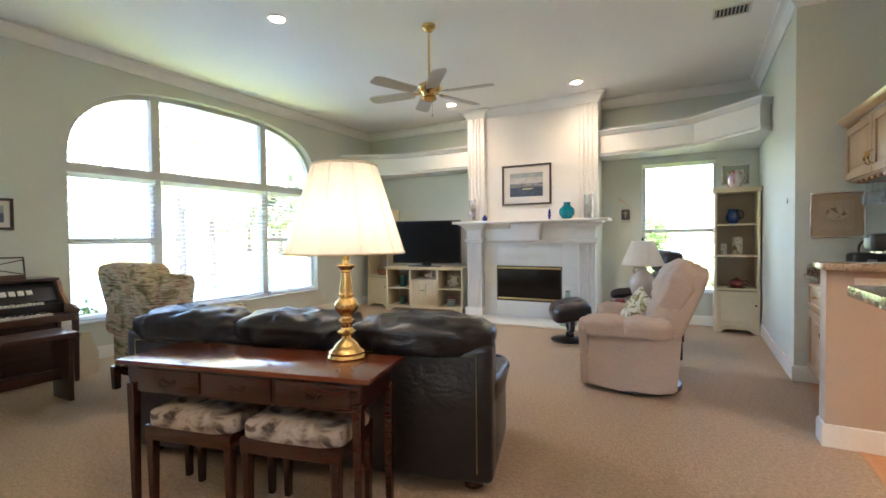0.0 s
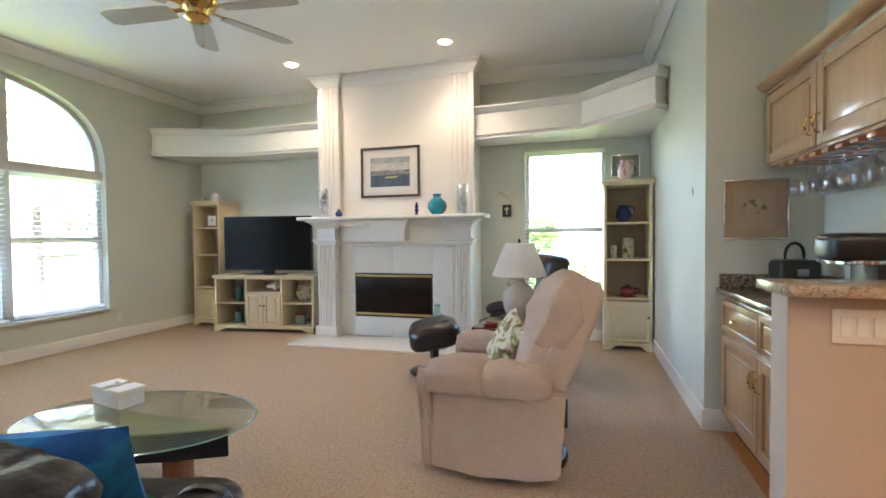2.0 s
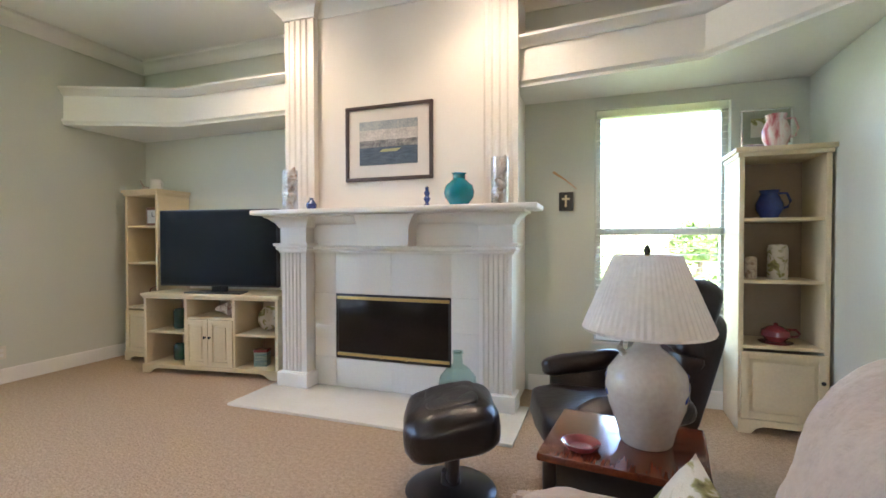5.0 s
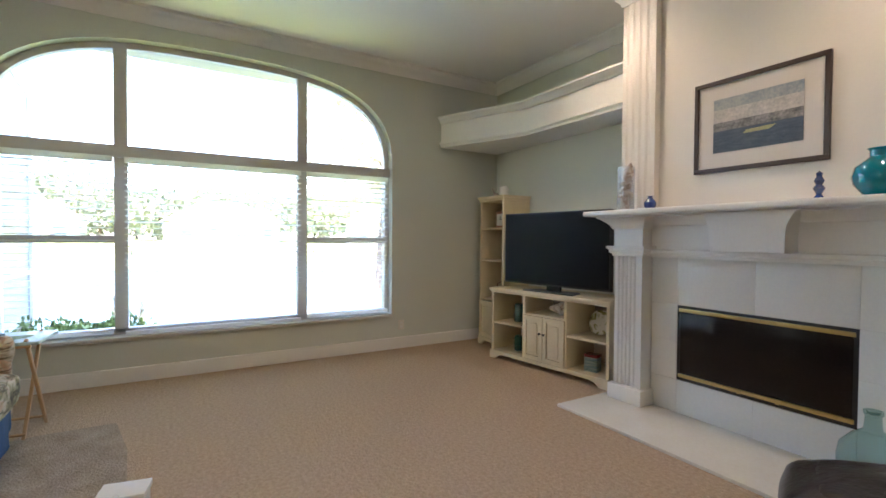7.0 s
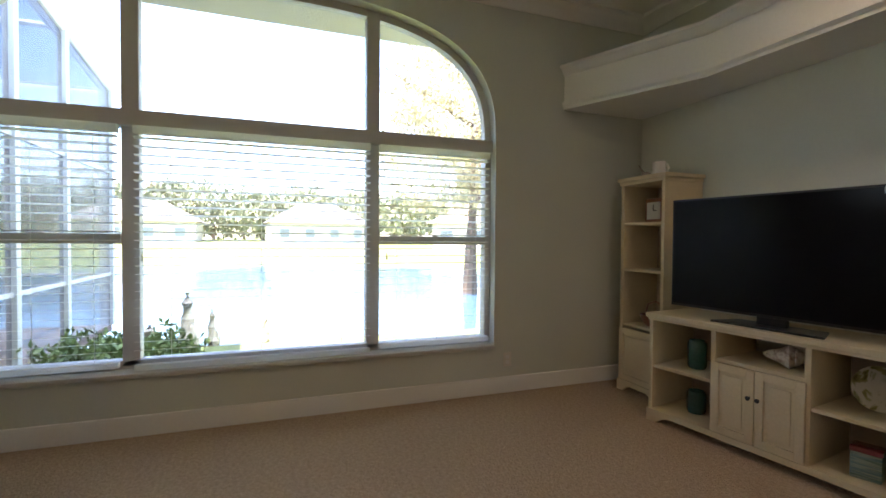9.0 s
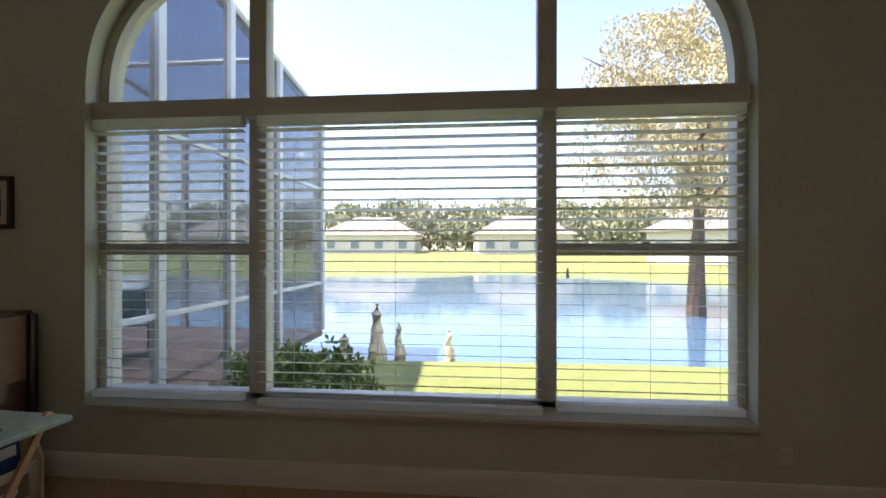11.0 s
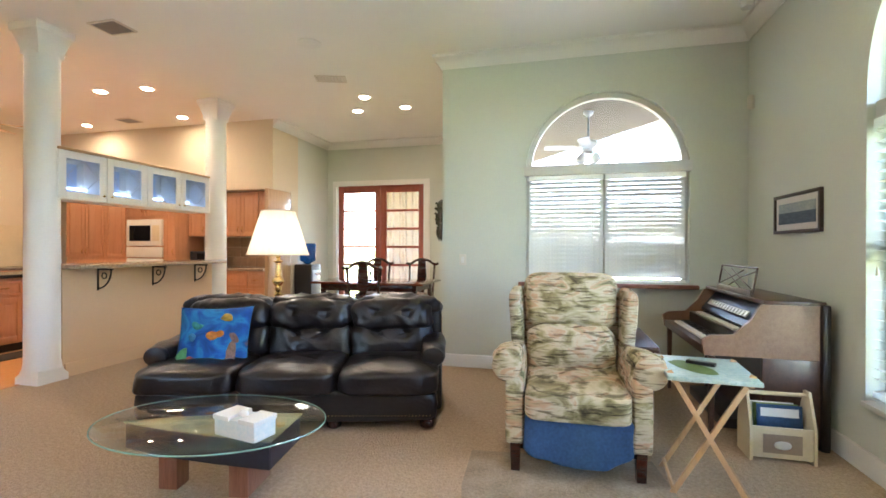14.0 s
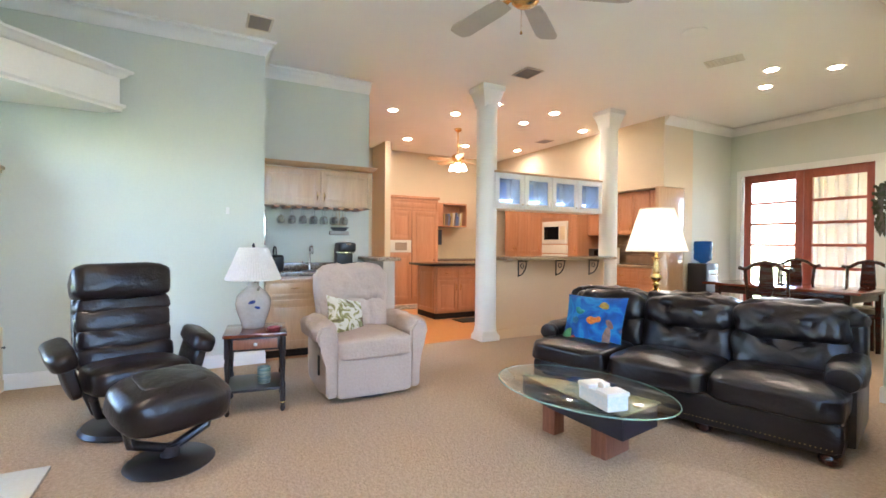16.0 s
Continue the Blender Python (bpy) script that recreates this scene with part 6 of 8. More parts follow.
def wing_chair():
    """Faces +y in its own frame."""
    c = thing("wing_chair", "high-backed wing chair in green landscape print with blue cloth front", "armchair", pose(-4.28, 2.42, 0, 0, 0, 2) @ Matrix.Diagonal((0.93, 1, 0.97, 1)))
    part("base_rail", box(-0.33, 0.33, -0.28, 0.33, 0.12, 0.20, 0.01), MAHOG, c)
    for x in (-0.35, 0.35):
        for y in (-0.30, 0.36):
            part("leg", drop_leg(x, y, 0.20, 0.062, 0.05), MAHOG, c)
    part("seat_cushion", pad(0.60, 0.72, 0.17, 0.22, 40, 22, 0.03, 0.008, at=(0, 0.11, 0.415)), FLORAL, c)
    cloth = pad(0.60, 0.045, 0.22, 0.22, 44, 18, wrinkle=0.014, at=(0, 0.40, 0.255))
    for v in cloth.verts:
        v.co.z -= 0.075 * max(0, 1 - (v.co.x / 0.30) ** 2) * max(0, (0.34 - v.co.z) / 0.2)
        v.co.y += 0.012 * math.sin(v.co.x * 31) * max(0, (0.34 - v.co.z) / 0.2)
    part("front_cloth", cloth, DENIM, c, "blue cloth hanging over the footrest")
    b = part("backrest", moved(pad(0.68, 0.84, 0.15, 0.26, 36, 24), pose(0, -0.30, 0.69, 78, 0, 180)), FLORAL, c)
    part("head_cushion", moved(pad(0.62, 0.36, 0.24, 0.42, 56, 32, 0.04, 0.014, seed=3), pose(0, -0.265, 0.905, 78, 0, 180)), FLORAL, b)
    part("lumbar_cushion", moved(pad(0.60, 0.37, 0.25, 0.48, 56, 32, 0.07, 0.016, seed=5), pose(0, -0.175, 0.585, 74, 0, 180)), FLORAL, b)
    for sx in (-1, 1):
        part("wing", moved(pad(0.085, 0.26, 0.54, 0.35, 24, 20), pose(sx * 0.365, -0.21, 0.74, -8, sx * 3, sx * -6)), FLORAL, b)
        part("arm", moved(pad(0.115, 0.70, 0.42, 0.2, 26, 20), pose(sx * 0.355, 0.06, 0.37)), FLORAL, c)
        a = part("arm_roll", moved(pad(0.19, 0.58, 0.17, 0.55, 30, 22, 0, 0.008), pose(sx * 0.40, 0.12, 0.595, 5, sx * 10, 0)), FLORAL, c)
        part("arm_scroll", moved(lathe([(0, 0.012), (0.04, 0.010), (0.075, 0.0), (0.09, -0.02), (0.088, -0.05)], 28), pose(sx * 0.40, 0.405, 0.61, -90, 0, 0)), FLORAL, a)
    return c


wing_chair()
t = thing("rug", "small taupe shag mat in front of the wing chair", "rug", pose(-4.25, 2.98, 0.001, 0, 0, 6))
part("mat_body", prism([(-0.52, -0.42), (0.52, -0.42), (0.54, 0.0), (0.50, 0.40), (0.0, 0.42), (-0.50, 0.38), (-0.53, 0.0)], 0, 0.018, bevel=0.006), RUGM, t)

# tray table
t = thing("tray_table", "folding wooden tray table with a painted light blue top", "tray table", pose(-4.93, 2.70, 0, 0, 0, -4) @ Matrix.Diagonal((1.1, 0.97, 0.945, 1)))
part("tray_top", box(-0.185, 0.185, -0.25, 0.25, 0.635, 0.66, 0.01), mat("painted_seascape_top", (0.20, 0.36, 0.38), 0.3, colour2=(0.55, 0.62, 0.55), scale=5), t)
part("painted_palm", moved(pad(0.14, 0.30, 0.004, 0.9, 20, 8, wrinkle=0.02), pose(0.05, 0.02, 0.661, 0, 0, 24)), LEAF, t)
for y in (-0.17, 0.17):
    for s in (-1, 1):
        bm = moved(box(-0.012, 0.012, -0.009, 0.009, -0.385, 0.385, 0.003), pose(0, y + s * 0.012, 0.325, 0, s * 26.0, 0))
        part("crossed_leg", bm, PINE, t)
for x in (-0.15, 0.15):
    part("stretcher", tube([(x, -0.17, 0.05), (x, 0.17, 0.05)], 0.009, 8), PINE, t)
    part("support_bar", box(x - 0.012, x + 0.012, -0.20, 0.20, 0.615, 0.635, 0.003), PINE, t)
t = thing("remote_control", "small black remote control on the tray table", "remote", pose(-4.93, 2.66, 0.626, 0, 0, 60))
part("shell", box(-0.022, 0.022, -0.07, 0.07, 0, 0.018, 0.006), BLACK, t)
part("buttons", box(-0.014, 0.014, -0.05, 0.04, 0.018, 0.0205, 0.002), STEEL, t)

# organ, facing +x
t = thing("electric_organ", "dark walnut two-keyboard electric organ with a music rack", "organ", pose(-5.395, 1.47, 0) @ Matrix.Diagonal((0.84, 0.98, 0.99, 1)))
SIDE = [(-0.46, 0.56), (0.34, 0.56), (0.36, 0.66), (0.30, 0.69), (0.14, 0.70), (0.02, 0.80), (-0.04, 0.90), (-0.46, 0.90)]
for y in (-0.60, 0.585):
    part("side_panel", prism(SIDE, 0, 0.03, m=pose(0, y + 0.03, 0, 90, 0, 0)), ORGANTAN, t, "tan wooden side panel")
    part("lower_side", box(-0.46, -0.05, y, y + 0.03, 0.02, 0.56, 0.004), WALNUT, t)
    part("front_leg", drop_leg(0.29, y + 0.02, 0.56, 0.045, 0.03), WALNUT, t)
part("back_case", box(-0.48, -0.42, -0.62, 0.64, 0.0, 0.91, 0.02), BLACKWOOD, t)
part("lower_case", box(-0.42, -0.08, -0.57, 0.585, 0.02, 0.56, 0.004), WALNUT, t)
part("lid", box(-0.46, -0.06, -0.60, 0.615, 0.90, 0.925, 0.006), WALNUT, t)
part("key_bed", box(-0.42, 0.34, -0.57, 0.585, 0.56, 0.615, 0.004), WALNUT, t)
part("upper_key_bed", box(-0.42, 0.10, -0.57, 0.585, 0.615, 0.70, 0.004), BLACKWOOD, t)
part("tab_panel", moved(box(-0.10, 0.10, -0.57, 0.585, -0.006, 0.006), pose(-0.08, 0, 0.80, 0, 48, 0)), BLACKWOOD, t)
white = black = None
for x0, z0 in ((0.14, 0.617), (-0.06, 0.702)):
    for i in range(31):
        y = -0.42 + i * 0.0285
        at = pose(x0, y, z0)
        white = again(white, at) if white else part("white_key", box(0, 0.14, -0.0125, 0.0125, 0, 0.016, 0.002), PLASTIC, t, at=at)
        if i % 7 not in (2, 6):
            at = pose(x0, y + 0.0142, z0 + 0.014)
            black = again(black, at) if black else part("black_key", box(0, 0.085, -0.006, 0.006, 0, 0.012, 0.002), BLACK, t, at=at)
tab = None
for i in range(14):
    at = pose(-0.045, -0.40 + i * 0.06, 0.80, 0, 48, 0)
    tab = again(tab, at) if tab else part("stop_tab", box(-0.025, 0.025, -0.022, 0.022, 0.006, 0.016, 0.003), PLASTIC, t, at=at)
rk = part("music_rack", box(-0.09, -0.07, -0.33, 0.37, 0.92, 0.97, 0.003), WALNUT, t)
for y in (-0.33, 0.37):
    part("rack_post", tube([(-0.08, y, 0.92), (-0.12, y, 1.12)], 0.008, 6), WALNUT, rk)
part("rack_rail", tube([(-0.12, -0.33, 1.12), (-0.12, 0.37, 1.12)], 0.008, 6), WALNUT, rk)
for y0, y1 in ((-0.33, 0.14), (0.37, -0.10)):
    part("rack_lattice", tube([(-0.085, y0, 0.97), (-0.10, (y0 + y1) / 2, 1.03), (-0.115, y1, 1.10)], 0.005, 6), WALNUT, rk)
    part("rack_lattice", tube([(-0.115, y0, 1.10), (-0.10, (y0 + y1) / 2, 1.05), (-0.085, y1, 0.97)], 0.005, 6), WALNUT, rk)
part("pedal_board", box(-0.30, 0.15, -0.40, 0.40, 0.02, 0.09, 0.01), BLACKWOOD, t)
t = thing("organ_bench", "dark wooden organ bench in front of the organ", "bench", pose(-4.72, 1.42, 0))
part("seat", box(-0.17, 0.17, -0.42, 0.42, 0.50, 0.54, 0.008), WALNUT, t)
for y in (-0.37, 0.37):
    part("end_panel", box(-0.14, 0.14, y - 0.015, y + 0.015, 0, 0.50, 0.004), WALNUT, t)
part("stretcher", box(-0.012, 0.012, -0.355, 0.355, 0.16, 0.24, 0.003), WALNUT, t)
t = thing("magazine_rack", "cream painted wooden magazine rack holding magazines", "magazine rack", pose(-5.46, 2.20, 0))
for x in (-0.17, 0.155):
    part("end_panel", prism([(-0.10, 0), (0.10, 0), (0.10, 0.20), (0.03, 0.40), (-0.03, 0.40), (-0.10, 0.20)], 0, 0.015, m=pose(x, 0, 0, 90, 0, 90)), CREAM, t)
part("front_panel", box(-0.155, 0.155, 0.075, 0.09, 0.02, 0.20, 0.003), CREAM, t)
part("back_board", box(-0.155, 0.155, -0.09, -0.075, 0.02, 0.20, 0.003), CREAM, t)
part("bottom", box(-0.155, 0.155, -0.075, 0.075, 0.02, 0.035), CREAM, t)
part("handle_bar", tube([(-0.16, 0, 0.375), (0.16, 0, 0.375)], 0.012, 10), CREAM, t)
part("painted_inset", box(-0.10, 0.10, 0.0902, 0.0925, 0.05, 0.16), CREAM_IN, t)
part("shell_ornament", pad(0.09, 0.012, 0.05, 0.9, 16, 8, at=(0, 0.096, 0.10)), PAPER, t)
for i, c in enumerate((PAPER, LEAF, DENIM)):
    g = thing("magazine", "glossy magazine standing in the rack", "magazine", pose(-5.46 - 0.01 * i, 2.16 + 0.03 * i, 0.036, 6, 0, 0), "magazines in the rack")
    part("cover", box(-0.12, 0.12, -0.004, 0.004, 0, 0.27, 0.001), c, g)
    part("cover_band", box(-0.10, 0.10, 0.004, 0.0055, 0.20, 0.25), PAPER if c is not PAPER else GREENWARE, g)
# ---- wet bar ----
EASTFACE = lambda x, y, z: pose(x, y, z, 0, 0, -90)


def cabinet(name, label, m, w, h, d, rows, wood, knob=BRASS, toe=0.0, group=""):
    """A cabinet unit facing -y in its frame; rows of (bottom, top, doors, kind) on its front."""
    c = thing(name, label, "cabinet", m, group)
    part("body", box(-w / 2, w / 2, -d, 0, toe, h, 0.003), wood, c)
    if toe:
        part("toe_kick", box(-w / 2, w / 2, -d + 0.06, 0, 0, toe), DARK, c)
    for z0, z1, n, kind in rows:
        dw = w / n
        for i in range(n):
            x = -w / 2 + dw * (i + 0.5)
            f = part("drawer_front" if kind == "drawer" else "door", panel_door(dw - 0.012, z1 - z0, 0.02, 0.03 if kind == "drawer" else 0.055), wood, c, at=pose(x, -d - 0.001, z0))
            if kind == "drawer":
                part("handle", moved(bow_handle(0.09, 0.004, False), pose(0, -0.02, (z1 - z0) / 2)), knob, f)
            else:
                side = (1 if i % 2 == 0 else -1) if n > 1 else 1
                part("handle", moved(bow_handle(0.09), pose(side * (dw / 2 - 0.04), -0.02, 0.10 if kind == "upper" else z1 - z0 - 0.12)), knob, f)
    return c


WB = 1.05
cabinet("base_cabinet", "maple wet bar base cabinet with two drawers over two doors", EASTFACE(WB, 4.225, 0), 1.23, 0.87, 0.52, [(0.13, 0.62, 2, "door"), (0.65, 0.84, 2, "drawer")], OAK, BRASS, 0.09)
wc = thing("wet_bar_counter", "polished speckled brown granite counter with a backsplash", "countertop")
part("counter_slab", box(0.48, WB - 0.003, 3.605, 4.857, 0.872, 0.912, 0.01), GRANITE, wc)
part("backsplash", box(0.50, WB - 0.02, 4.835, 4.857, 0.912, 0.995, 0.004), GRANITE, wc)
part("backsplash", box(WB - 0.025, WB - 0.003, 3.605, 4.835, 0.912, 0.995, 0.004), GRANITE, wc)
snk = thing("bar_sink", "small white undermounted bar sink", "sink", pose(0.76, 4.27, 0.9125))
part("basin_rim", lathe([(0.0, 0.0), (0.14, 0.0), (0.155, 0.002), (0.16, 0.0)], 32), PAPER, snk)
fa = thing("faucet", "chrome gooseneck bar faucet with a side handle", "faucet", pose(0.93, 4.30, 0.912))
part("base", lathe([(0.028, 0), (0.026, 0.02), (0.018, 0.04), (0.02, 0.09), (0.0, 0.10)], 20), CHROME, fa)
part("gooseneck", tube([(0, 0, 0.08), (0, 0, 0.22)] + [(-0.07 + 0.07 * math.cos(a), 0, 0.22 + 0.07 * math.sin(a)) for a in [i * math.pi / 10 for i in range(11)]] + [(-0.14, 0, 0.19)], 0.011, 10), CHROME, fa)
part("lever", tube([(0, 0.02, 0.06), (0, 0.06, 0.08), (0, 0.09, 0.11)], 0.007, 8), CHROME, fa)
uc = cabinet("wall_cabinet", "maple wall cabinet with two framed doors over the wet bar", EASTFACE(WB, 4.222, 1.645), 1.24, 0.43, 0.29, [(0.015, 0.415, 2, "upper")], OAK, BRASS)
part("crown", sweep([(0, 0), (0.0, 0.012), (0.02, 0.02), (0.045, 0.05), (0.05, 0.06), (0, 0.06)], [(0.62, 0, 0.43), (0.62, -0.31, 0.43), (-0.62, -0.31, 0.43), (-0.62, 0, 0.43)]), OAK, uc)
rack = thing("stemware_rack", "maple hanging rack under the wall cabinet", "rack", EASTFACE(WB, 4.222, 1.645))
for i in range(9):
    part("rail", box(-0.50 + i * 0.12, -0.44 + i * 0.12, -0.28, -0.01, -0.022, -0.001, 0.004), OAK_R, rack)
glass_proto = None
for i in range(7):
    for k in range(2):
        m = EASTFACE(WB, 4.222, 1.645) @ pose(-0.41 + i * 0.12, -0.23 + k * 0.12, -0.024)
        if glass_proto is None:
            glass_proto = thing("wine_glass", "clear stemmed wine glass hanging upside down", "wine glass", m, "hanging wine glasses")
            part("foot_and_stem", lathe([(0.034, 0.0), (0.034, -0.003), (0.005, -0.008), (0.004, -0.075), (0.0, -0.076)], 20), WINEGLASS, glass_proto)
            part("bowl", lathe([(0.004, -0.073), (0.02, -0.085), (0.036, -0.11), (0.037, -0.14), (0.031, -0.17), (0.029, -0.17), (0.034, -0.14), (0.033, -0.112), (0.018, -0.088), (0.0, -0.078)], 24), WINEGLASS, glass_proto)
        else:
            copy_thing(glass_proto, m)
t = thing("handbag_kettle", "black appliance with a looped handle on the wet bar", "appliance", pose(0.84, 4.70, 0.912, 0, 0, 10))
part("body", pad(0.22, 0.15, 0.18, 0.3, 28, 16, at=(0, 0, 0.092)), BLACK, t)
part("loop_handle", tube([(-0.05, 0, 0.165)] + [(-0.05 * math.cos(a), 0, 0.21 + 0.065 * math.sin(a)) for a in [i * math.pi / 8 for i in range(9)]] + [(0.05, 0, 0.165)], 0.009, 8), BLACK, t)
part("front_clasp", box(-0.03, 0.03, -0.082, -0.072, 0.09, 0.13, 0.004), STEEL, t)
t = thing("coffee_maker", "black and chrome pod coffee maker on the wet bar", "coffee maker", pose(0.80, 3.92, 0.912, 0, 0, -90))
part("water_tank", box(-0.10, 0.10, -0.02, 0.12, 0, 0.27, 0.03), BLACK, t)
part("brew_head", pad(0.21, 0.26, 0.12, 0.4, 28, 16, at=(0, -0.03, 0.27)), BLACK, t)
part("drip_tray", box(-0.09, 0.09, -0.16, 0.0, 0, 0.03, 0.01), BLACK, t)
part("chrome_band", lathe([(0.10, 0.20), (0.108, 0.205), (0.108, 0.22), (0.10, 0.225)], 28, at=(0, -0.03, 0)), CHROME, t)
part("lever", tube([(-0.09, -0.10, 0.30), (0, -0.17, 0.31), (0.09, -0.10, 0.30)], 0.01, 8), CHROME, t)
t = thing("model_ship", "small model sailing ship hung on the wet bar wall", "model ship", EASTFACE(1.04, 3.93, 1.38))
part("hull", prism([(-0.10, 0.03), (-0.07, 0), (0.07, 0), (0.12, 0.045), (-0.11, 0.045)], -0.02, 0.02, m=pose(0, -0.03, 0, 90, 0, 0)), BLACKWOOD, t)
part("mast", tube([(0, -0.03, 0.04), (0, -0.03, 0.27)], 0.004, 6), PINE, t)
for x0, x1, z0, z1 in ((-0.07, 0.0, 0.07, 0.24), (0.006, 0.09, 0.06, 0.22), (-0.10, -0.05, 0.06, 0.16)):
    part("sail", prism([(x0, z0), (x1, z0), ((x0 + x1) / 2, z1)], -0.003, 0.003, m=pose(0, -0.03, 0, 90, 0, 0)), mat("cream_sail", (0.55, 0.48, 0.36), 0.9), t)
part("wave_base", box(-0.12, 0.12, -0.05, -0.005, -0.05, 0.0, 0.01), STONEWARE, t)

# ---- kitchen ----
SOUTHFACE = lambda x, y, z: pose(x, y, z, 0, 0, 180)
isl = cabinet("kitchen_island", "maple kitchen island with drawers and doors", EASTFACE(2.77, 1.27, 0), 1.56, 0.87, 0.72, [(0.13, 0.64, 4, "door"), (0.67, 0.84, 4, "drawer")], OAK_R, BRASS, 0.1)
part("end_panel", panel_door(0.66, 0.76, 0.02, 0.07), OAK_R, isl, at=pose(-0.781, -0.36, 0.10, 0, 0, -90))
ic = thing("island_counter", "polished black granite island counter", "countertop")
part("counter_slab", box(1.99, 2.83, 0.45, 2.20, 0.872, 0.912, 0.008), mat("black_granite", (0.02, 0.018, 0.018), 0.12, var=0.5, scale=40), ic)
# Thin dark slab lying on the boards along the island.
mt = thing("floor_mat", "flat dark piece on the kitchen floor beside the island", "mat", pose(1.80, 1.35, 0.0))
part("mat_body", box(-0.17, 0.17, -0.45, 0.45, 0, 0.012, 0.004), DARK, mt)
mt = thing("floor_mat", "small patterned mat before the refrigerator", "mat", pose(3.62, 1.75, 0.0))
part("mat_body", box(-0.25, 0.25, -0.40, 0.40, 0, 0.012, 0.004), STOOLCLOTH, mt)
fr = thing("refrigerator", "built-in refrigerator with maple panel doors and a dispenser", "refrigerator", EASTFACE(4.68, 1.54, 0))
part("body", box(-0.56, 0.56, -0.60, 0, 0, 2.16, 0.004), OAK_R, fr)
part("grille_panel", panel_door(1.08, 0.22, 0.022, 0.04), OAK_R, fr, at=pose(0, -0.601, 1.92))
part("cornice", box(-0.58, 0.58, -0.64, 0, 2.16, 2.22, 0.01), OAK_R, fr)
for x, w, z0, z1 in ((-0.30, 0.46, 1.32, 1.90), (-0.30, 0.46, 0.10, 1.05), (0.24, 0.60, 0.10, 1.90)):
    d = part("door", panel_door(w, z1 - z0, 0.03, 0.07), OAK_R, fr, at=pose(x, -0.601, z0))
part("dispenser", box(-0.53, -0.07, -0.628, -0.601, 1.06, 1.31, 0.004), PLASTIC, fr)
part("dispenser_recess", box(-0.43, -0.17, -0.631, -0.6285, 1.10, 1.26), CREAM_IN, fr)
oc = thing("open_wall_cabinet", "maple wall cabinet with an open shelf of cookbooks", "cabinet", EASTFACE(4.68, 0.54, 1.62))
part("side_unit", box(-0.42, -0.18, -0.33, 0, 0, 0.52, 0.003), OAK_R, oc)
part("back", box(-0.18, 0.42, -0.02, 0, 0, 0.52), OAK_R, oc)
part("shelf", box(-0.18, 0.42, -0.33, -0.02, 0, 0.022, 0.002), OAK_R, oc)
part("top", box(-0.18, 0.42, -0.33, -0.02, 0.49, 0.52, 0.002), OAK_R, oc)
part("side", box(0.40, 0.42, -0.33, -0.02, 0.022, 0.49, 0.002), OAK_R, oc)
rng = random.Random(3)
x = -0.15
while x < 0.30:
    w, h = rng.uniform(0.02, 0.045), rng.uniform(0.20, 0.32)
    b = thing("book", "cookbook standing on the open kitchen shelf", "book", EASTFACE(4.68, 0.54, 1.62) @ pose(x, -0.12, 0.023, 0, rng.uniform(0, 9), 0), "cookbooks on the kitchen shelf")
    cc = rng.choice(((0.35, 0.06, 0.05), (0.10, 0.14, 0.30), (0.55, 0.50, 0.42), (0.12, 0.10, 0.09), (0.40, 0.28, 0.10)))
    part("cover", box(0, w, -0.18, 0, 0, h, 0.002), mat("book_cloth", cc, 0.6), b)
    part("pages", box(0.003, w - 0.003, -0.176, 0.002, 0.004, h + 0.001), PAPER, b)
    x += w + 0.008
cabinet("base_cabinet", "maple kitchen base cabinet along the far wall", EASTFACE(4.68, 0.20, 0), 1.80, 0.87, 0.60, [(0.13, 0.64, 4, "door"), (0.67, 0.84, 4, "drawer")], OAK_R, BRASS, 0.1, "kitchen cabinets")
kc = thing("kitchen_counter", "dark granite counter along the far kitchen wall", "countertop")
part("counter_slab", box(4.06, 4.695, -0.72, 1.12, 0.872, 0.912, 0.008), GRANITE, kc)
part("tile_splash", box(4.68, 4.697, -0.72, 1.12, 0.912, 1.60), CREAM, kc)
t = thing("knife_block", "dark utensil holder hung below the open cabinet", "utensil rack", EASTFACE(4.66, 0.92, 1.40))
part("block", box(-0.06, 0.06, -0.08, 0, 0, 0.18, 0.004), BLACKWOOD, t)
t = thing("wall_calendar", "dark printed calendar on the kitchen wall", "calendar", EASTFACE(4.675, 0.66, 1.22))
part("sheet", box(-0.08, 0.08, -0.006, 0, 0, 0.34, 0.001), PRINT_SEA, t)
# tall units on the south side, facing +y
KY = -1.44
cabinet("pantry_cabinet", "tall maple pantry cabinet with panel doors", SOUTHFACE(3.55, KY, 0), 1.30, 2.15, 0.60, [(0.13, 1.02, 3, "door"), (1.06, 2.10, 3, "upper")], OAK_R, BRASS, 0.1, "kitchen cabinets")
ov = cabinet("oven_cabinet", "tall maple oven cabinet with a white wall oven and microwave", SOUTHFACE(2.49, KY, 0), 0.78, 2.15, 0.60, [(0.13, 0.55, 2, "door"), (1.76, 2.10, 2, "upper")], OAK_R, BRASS, 0.1, "kitchen cabinets")
part("microwave", box(-0.36, 0.36, -0.645, -0.60, 1.26, 1.70, 0.008), PLASTIC, ov)
part("microwave_window", box(-0.29, 0.14, -0.65, -0.646, 1.34, 1.60, 0.003), SCREEN, ov)
part("microwave_panel", box(0.18, 0.32, -0.65, -0.646, 1.34, 1.60, 0.003), CREAM, ov)
part("oven_door", box(-0.36, 0.36, -0.645, -0.60, 0.60, 1.05, 0.008), PLASTIC, ov)
part("oven_panel", box(-0.36, 0.36, -0.645, -0.60, 1.07, 1.24, 0.008), PLASTIC, ov)
part("oven_handle", tube([(-0.27, -0.68, 1.0), (0.27, -0.68, 1.0)], 0.01, 8), PLASTIC, ov)
